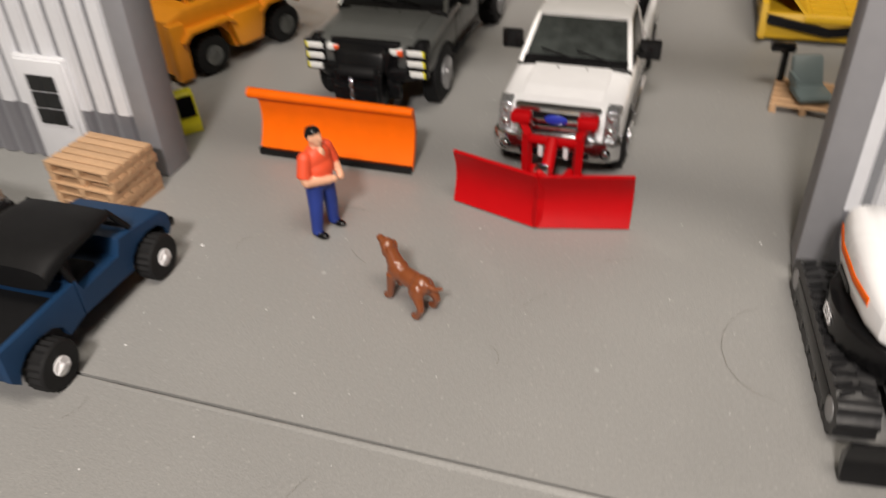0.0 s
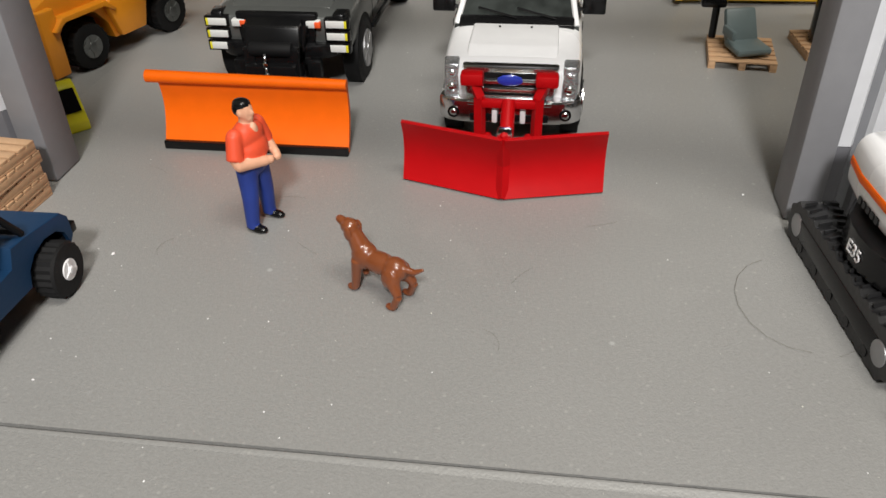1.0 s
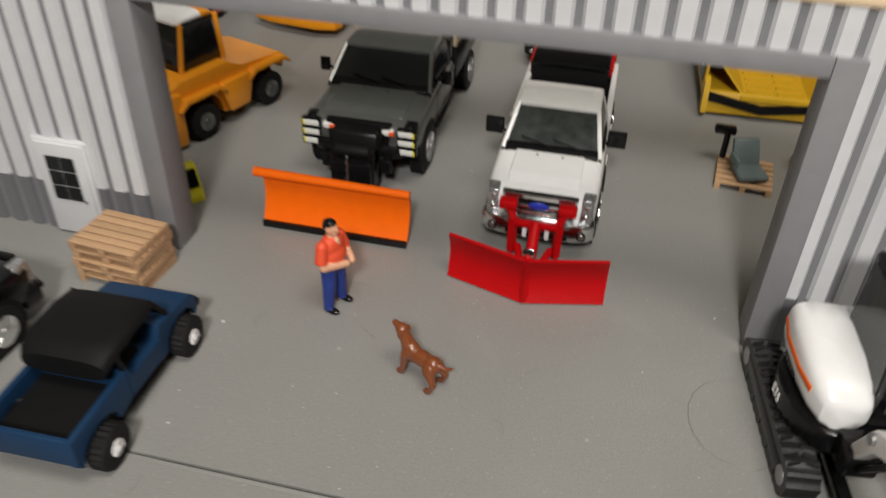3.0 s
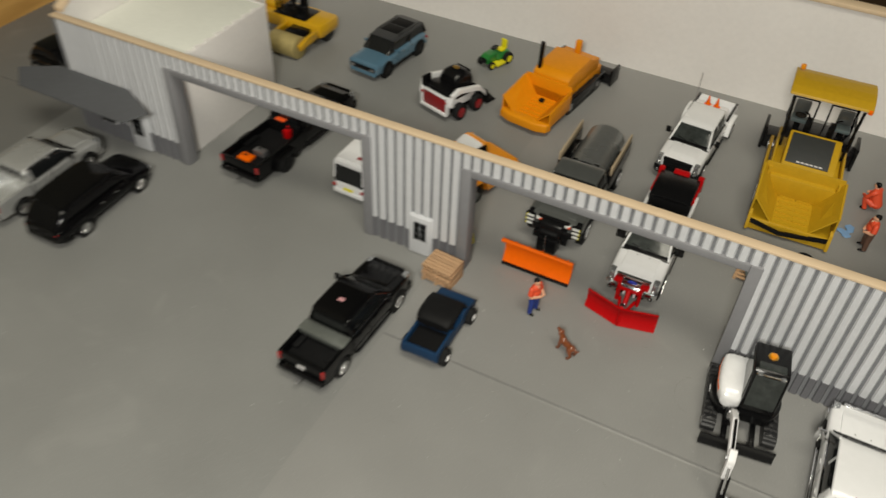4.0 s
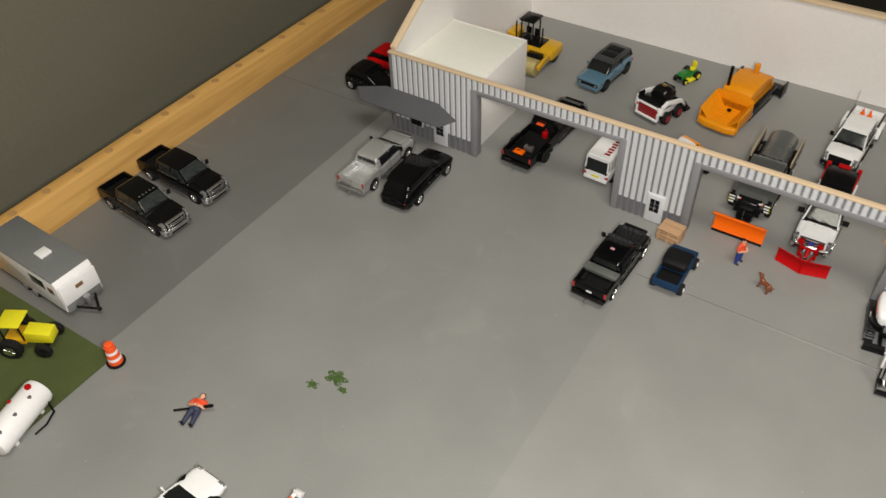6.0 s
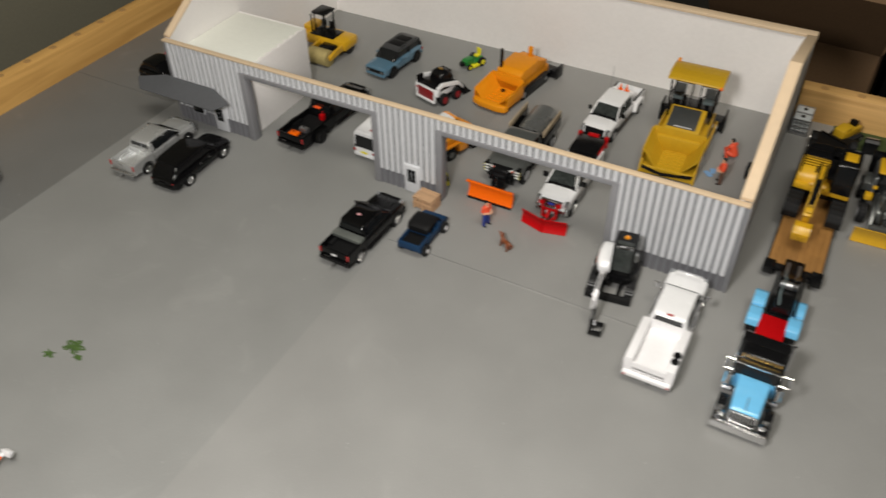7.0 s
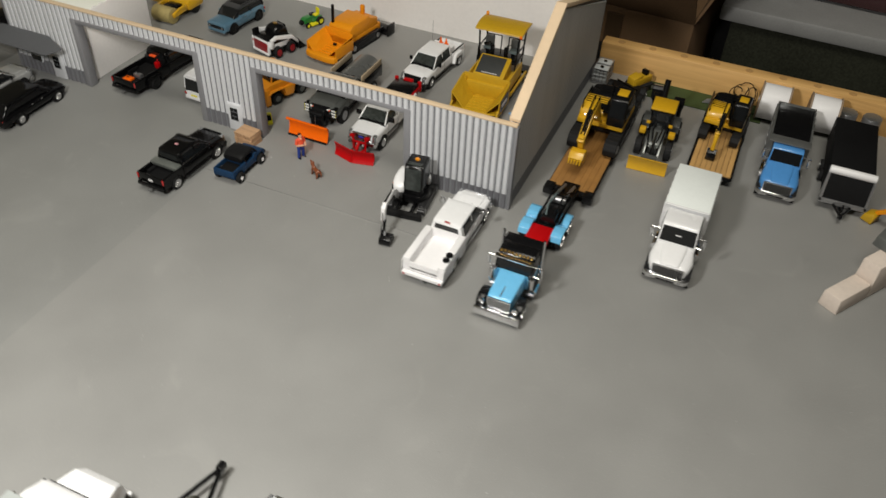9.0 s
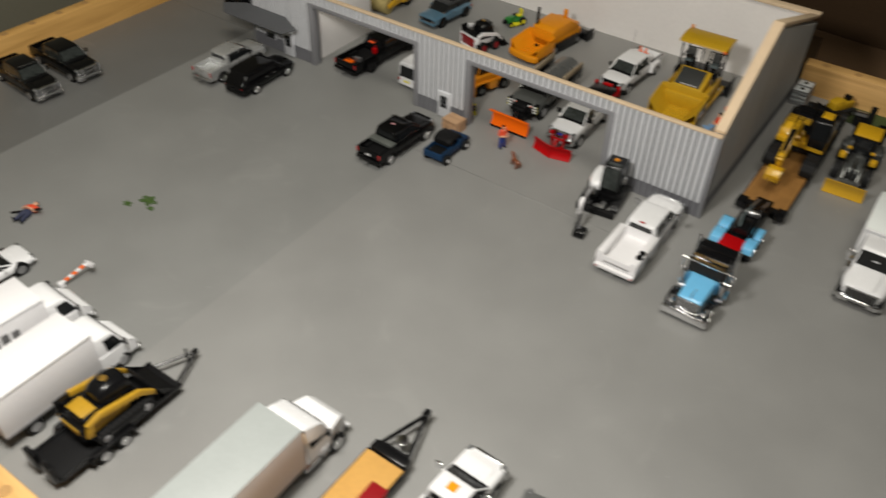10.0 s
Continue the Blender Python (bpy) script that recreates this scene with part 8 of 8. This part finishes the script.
tagged(part("dust", bm, mat("dust_pale", (.62, .60, .55), .8), None, "pale dust specks scattered on the floor", 1.0, "stuff"), category="dust")
# striped barrier arm
st = thing("barrier_arm", "red and white striped barrier arm on a white foot", "barrier", -0.1265, -0.398, 0)
for i in range(7):
    part("band", rod(B(), (-.15 + .05 * i, -.8 + i * .22, .3 + .08 * i), (-.1 + .05 * i, -.58 + i * .22, .38 + .08 * i), .09), ORANGE if i % 2 else WHITE_MATT, st)
part("foot", box(B(), -.35, -.05, -.95, -.65, 0, .35, .05), WHITE_MATT, st)
part("flag", loft(B(), [(.6, .8), (.7, 1.05), (.95, .8), (.7, .6)], .1, .5, b=.02), WHITE_MATT, st)
# turf mat, camper trailer, yellow tractor and white tank
flat("turf_mat", box(B(), EDGE_L + .001, -.3295, EDGE_F + .001, -.368, .0002, .0012), TURF, "olive green turf mat on the board")
v = thing("camper_trailer", "white travel trailer with a grey roof and black drawbar", "trailer", -0.4395, -0.3405, -92)
part("body", loft(B(), [(3.1, .45), (3.1, 1.1), (3.0, 2.2), (2.85, 2.5), (-3.2, 2.5), (-3.3, 2.3), (-3.3, .45)], 1.12, b=.05), WHITE_MATT, v)
part("roof", box(B(), -1.14, 1.14, -3.3, 2.85, 2.5, 2.58, .03), mat("grey_roof", (0.16, 0.165, 0.165), .6, vary=.1), v, "grey roof membrane")
part("roof_vent", box(B(), -.35, .35, .3, 1.0, 2.58, 2.75, .06), WHITE_MATT, v)
part("front_cap", box(B(), -1.1, 1.1, 3.08, 3.2, .95, 2.2, .04), WHITE_MATT, v)
part("front_skirt", box(B(), -1.05, 1.05, 3.08, 3.16, .42, .94, .02), STEEL, v)
part("emblem", box(B(), -.22, .22, 3.2, 3.215, 1.6, 1.85, .01), mat("brown_mark", (.2, .1, .05), .6), v)
part("drawbar", pipe(B(), [(-.6, 3.1, .5), (0, 4.2, .45), (.6, 3.1, .5)], .07), BLACK, v)
part("coupler", box(B(), -.1, .1, 4.05, 4.35, .38, .55, .03), BLACK, v)
part("gas_bottle", cyl(B(), (0, 3.45, .8), .2, .5, "z", 14, .05), STEEL, v)
for s in (-1, 1):
    for yy in (-.4, .5):
        wheel(v, s * 1.0, yy - .3, .36, .22, STEEL, .6)
    part("side_window", box(B(), *sorted((s * 1.12, s * 1.14)), .6, 1.8, 1.5, 2.1, .02), GLASS, v)
    part("side_emblem", box(B(), *sorted((s * 1.12, s * 1.135)), 2.1, 2.6, 1.5, 1.9, .02), mat("brown_mark", (.2, .1, .05), .6), v)
v = thing("tractor", "yellow toy tractor with black tyres on the turf", "tractor", -0.394, -0.394, -60, .0012)
part("hood", loft(B(), [(1.4, .6), (1.4, 1.2), (.1, 1.35), (.1, .6)], .4, b=.06), LEMON, v)
part("seat_deck", box(B(), -.5, .5, -1.0, .1, .6, .95, .05), YELLOW, v)
part("roof", box(B(), -.6, .6, -1.0, .2, 1.9, 2.0, .05), LEMON, v)
for s in (-1, 1):
    for yy in (-.9, .1):
        part("post", rod(B(), (s * .5, yy, .9), (s * .5, yy, 1.92), .05), BLACK, v)
    wheel(v, s * .75, 1.0, .42, .28, BLACK, .5)
    wheel(v, s * .8, -.6, .6, .4, CHROME, .5)
part("axle", box(B(), -.7, .7, .9, 1.1, .35, .5), BLACK, v)
v = thing("storage_tank", "white horizontal tank with red cap and red dots", "tank", -0.3355, -0.4475, 15)
part("shell", cyl(B(), (0, 0, .75), .72, 3.4, "y", 24, .2), WHITE_MATT, v)
part("cap", cyl(B(), (0, 1.2, 1.5), .16, .14, "z", 12, .03), RED, v)
for i in range(5):
    part("dot", cyl(B(), (.35 * (-1) ** i, -1.2 + i * .5, 1.38), .1, .06, "z", 10), RED if i % 2 else STEEL, v)
part("hose", pipe(B(), [(.6, 1.3, .6), (.95, 1.1, .1), (1.05, .4, .06), (.9, -.2, .06)], .05), BLACK, v)
for s in (-1, 1):
    part("cradle", box(B(), -.5, .5, s * .9 - .1, s * .9 + .1, 0, .25, .02), WHITE_MATT, v)

# ---- along the back edge board ----
for i, (xx, yy) in enumerate(((.2735, .2745), (.2735, .2900))):
    st = thing("tote_tank", "white caged liquid tote on a pallet base", "tank", xx, yy, 0, group="caged liquid totes")
    part("bottle", box(B(), -.52, .52, -.42, .42, .16, 1.15, .06), mat("tote_white", (.62, .66, .68), .35) if i == 0 else bpy.data.materials["tote_white"], st)
    part("base", box(B(), -.6, .6, -.48, .48, 0, .15, .01), STEEL, st)
    part("cap", cyl(B(), (0, 0, 1.18), .13, .08, "z", 12), BLACK, st)
    for q in range(5):
        xq = -.55 + q * .275
        for s in (-1, 1):
            part("cage_bar", rod(B(), (xq, s * .46, .12), (xq, s * .46, 1.16), .028, 6), STEEL, st)
    for zq in (.35, .65, .95, 1.16):
        part("cage_hoop", pipe(B(), [(-.56, -.46, zq), (.56, -.46, zq), (.56, .46, zq), (-.56, .46, zq), (-.56, -.46, zq)], .028), STEEL, st)
flat("grass_strip", box(B(), .305, .455, .2655, EDGE_B - .0005, .0002, .0012), mat("dark_turf", (0.045, 0.07, 0.018), .95, vary=.3, scale=900, bump=1.0), "dark green turf strip along the edge board")
bm = B()
for i in range(150):
    a, q = random.uniform(0, math.tau), random.random() ** .5
    ball(bm, (.432 + .013 * q * math.cos(a), .283 + .012 * q * math.sin(a), .003 + .009 * (1 - q) * random.random()), random.uniform(.0012, .0028), random.uniform(.0012, .0028), random.uniform(.0012, .002), 1)
tagged(part("shrub", bm, mat("dark_shrub", (0.03, 0.055, 0.015), .9, vary=.4, bump=.5), None, "dark green foam shrub clump", 1.0, "stuff"), category="shrub")
for i, xx in enumerate((.4615, .5115)):
    st = thing("wire_spool", "large white wound spool with brown end discs", "spool", xx, .281, 0, group="white spools")
    part("winding", cyl(B(), (0, 0, 1.3), 1.22, 1.75, "x", 32, .05), WHITE_MATT, st)
    for s in (-1, 1):
        part("end_disc", cyl(B(), (s * .93, 0, 1.3), 1.3, .1, "x", 32, .02), mat("spool_board", (.30, .22, .15), .6) if (i == 0 and s < 0) else bpy.data.materials["spool_board"], st)
        part("hub", cyl(B(), (s * .99, 0, 1.3), .3, .06, "x", 16), STEEL, st)
for xx in (.536, .560):
    st = thing("steel_drum", "plain grey steel drum by the edge board", "drum", xx, .287, 0, group="grey drums")
    part("shell", cyl(B(), (0, 0, .85), .62, 1.7, "z", 24, .06), STEEL, st)
    part("lid", cyl(B(), (0, 0, 1.71), .56, .04, "z", 24), GREY_BED, st)
    part("hoop", cyl(B(), (0, 0, .85), .64, .06, "z", 24), STEEL, st)
st = thing("hose_coil", "black hose looping up against the edge board", "hose", .432, .292, 0)
bm = B()
for k_ in range(4):
    ph, rr_ = k_ * 1.7, .5 + .15 * (k_ % 3)
    pts = [(.35 * k_ - .7 + rr_ * math.cos(t_) * .8, .25 * math.sin(ph) + .18 * math.cos(t_ + ph), 1.1 + rr_ * math.sin(t_) * (.8 + .15 * k_)) for t_ in [ph + i * math.tau / 14 for i in range(13)]]
    pipe(bm, pts, .035, 6)
part("hose", bm, BLACK, st)
random.seed(21)
bm = B()
for i in range(420):
    a, q = random.uniform(0, math.tau), random.random() ** .55
    hgt = .0105 * (1 - q * q) ** .5 + .0008
    ball(bm, (.422 + .0145 * q * math.cos(a), .2835 + .009 * q * math.sin(a), .001 + hgt * random.random()), random.uniform(.0007, .0016), random.uniform(.0007, .0016), random.uniform(.0006, .0012), 1)
tagged(part("moss_clump", bm, mat("dark_moss", (0.016, 0.045, 0.012), .9, vary=.5, bump=.6), None, "dark green moss clump against the edge board", 1.0, "stuff"), category="moss")
st = thing("battery_pack", "small black box with a pale lid on the turf", "box", .342, .2665, 4, z=.0012)
part("case", box(B(), -.42, .42, -.3, .3, 0, .8, .05), BLACK, st)
part("lid", box(B(), -.4, .4, -.3, .28, .8, .92, .03), STEEL, st)
part("strap", box(B(), -.44, .44, -.06, .06, .1, .95, .01), BLACK_MATT, st)
st = thing("pipe_bundle", "loose grey metal poles lying on the turf", "poles", .404, .287, 0)
for i in range(3):
    part("pole", rod(B(), (-.9 + .1 * i, -.5 + .22 * i, .16), (.9, -.1 + .25 * i, .2 + .1 * i), .06), STEEL, st)
# cast blocks
st = thing("cast_block_wall", "beige cast L-shaped ramp block", "block", .5445, .0005, -34)
part("low_block", box(B(), -.56, .56, -.4, 2.2, 0, .95, .05, .05, .05), STONE, st)
part("tall_block", box(B(), -.56, .56, 2.22, 5.6, 0, 2.0, .05, .05, .05), STONE, st)
st = thing("arch_panel", "dark grey curved panel resting on the block", "panel", .582, .062, -34, .0315)
part("panel", loft(B(), [(-1.0, 0), (-.8, .5), (-.2, .95), (.6, 1.15), (1.6, 1.2), (1.6, 1.05), (.6, 1.0), (-.1, .8), (-.65, .4), (-.85, 0)], .8, b=.03), GUNMETAL, st)
st = thing("backhoe", "yellow backhoe arm with a small bucket and black tyres", "backhoe", .605, .118, 60)
part("bucket", loft(B(), [(2.3, .05), (2.2, .6), (2.35, .75), (2.9, .5), (3.0, .1)], .42, b=.03), YELLOW_DULL, st)
part("arm", beam(B(), [(0, 1.4, .3), (1.2, 1.7, .3), (2.4, .7, .25)], .14), ORANGE_YEL, st)
part("body", box(B(), -.7, .7, -2.0, .2, .6, 1.5, .08), ORANGE_YEL, st)
for s in (-1, 1):
    wheel(st, s * .95, -.6, .65, .42, BLACK, .5)
# loose card edge near the front
st = thing("card_sheet", "grey card sheet lying on the board", "sheet", .306, -.372, 10)
part("sheet", box(B(), -1.4, 1.4, -2.6, 1.9, 0, .05), GREY_BED, st)
part("clip", box(B(), -1.3, -1.1, 1.8, 2.0, .05, .1), STEEL, st)

# ---- beyond the back edge ----
st = thing("cardboard_box", "large brown cardboard box in the dim room", "box", .25, .78, -4, -.75)
part("carton", box(B(), -.13, .10, -.18, .3, 0, .70, .004), CARD, st, scale=1)
part("flap", hexa(B(), [(-.13, -.18, .70), (.10, -.18, .70), (.10, -.176, .70), (-.13, -.176, .70), (-.13, -.26, .80), (.10, -.26, .80), (.10, -.256, .805), (-.13, -.256, .805)]), CARD, st, scale=1)
part("flap", hexa(B(), [(.10, -.18, .70), (.10, .3, .70), (.096, .3, .70), (.096, -.18, .70), (.15, -.18, .82), (.15, .3, .82), (.147, .3, .824), (.147, -.18, .824)]), CARD, st, scale=1)
part("tape", box(B(), -.03, -.005, -.183, -.18, .1, .69), mat("packing_tape", (.09, .055, .03), .35), st, scale=1)
st = thing("storage_shelf", "grey plastic shelf with a dark glass front in the dim room", "shelf", .36, .72, -2, -.75)
part("top", box(B(), 0, 1.1, 0, .55, .662, .687, .004), mat("grey_shelf", (.30, .30, .30), .5), st, scale=1)
part("glass_front", box(B(), .02, 1.08, .012, .02, .1, .66), mat("shelf_glass", (.034, .036, .026), .12, coarse=6, vary=.5), st, "dark greenish glass front", scale=1)
for xx in (.0, 1.06):
    for yy in (.02, .5):
        part("leg", box(B(), xx, xx + .04, yy, yy + .04, 0, .66), BLACK_MATT, st, scale=1)
st = thing("storage_bin", "dark red glossy bin on the shelf", "bin", .50, .80, -4, -.063)
part("bin", box(B(), -.04, .45, 0, .3, 0, .16, .02), mat("dark_maroon", (.05, .010, .012), .16, coat=.5, bump=.5, bscale=40), st, scale=1)
part("rim", box(B(), -.046, .456, -.006, .306, .16, .175, .004), BLACK, st, scale=1)
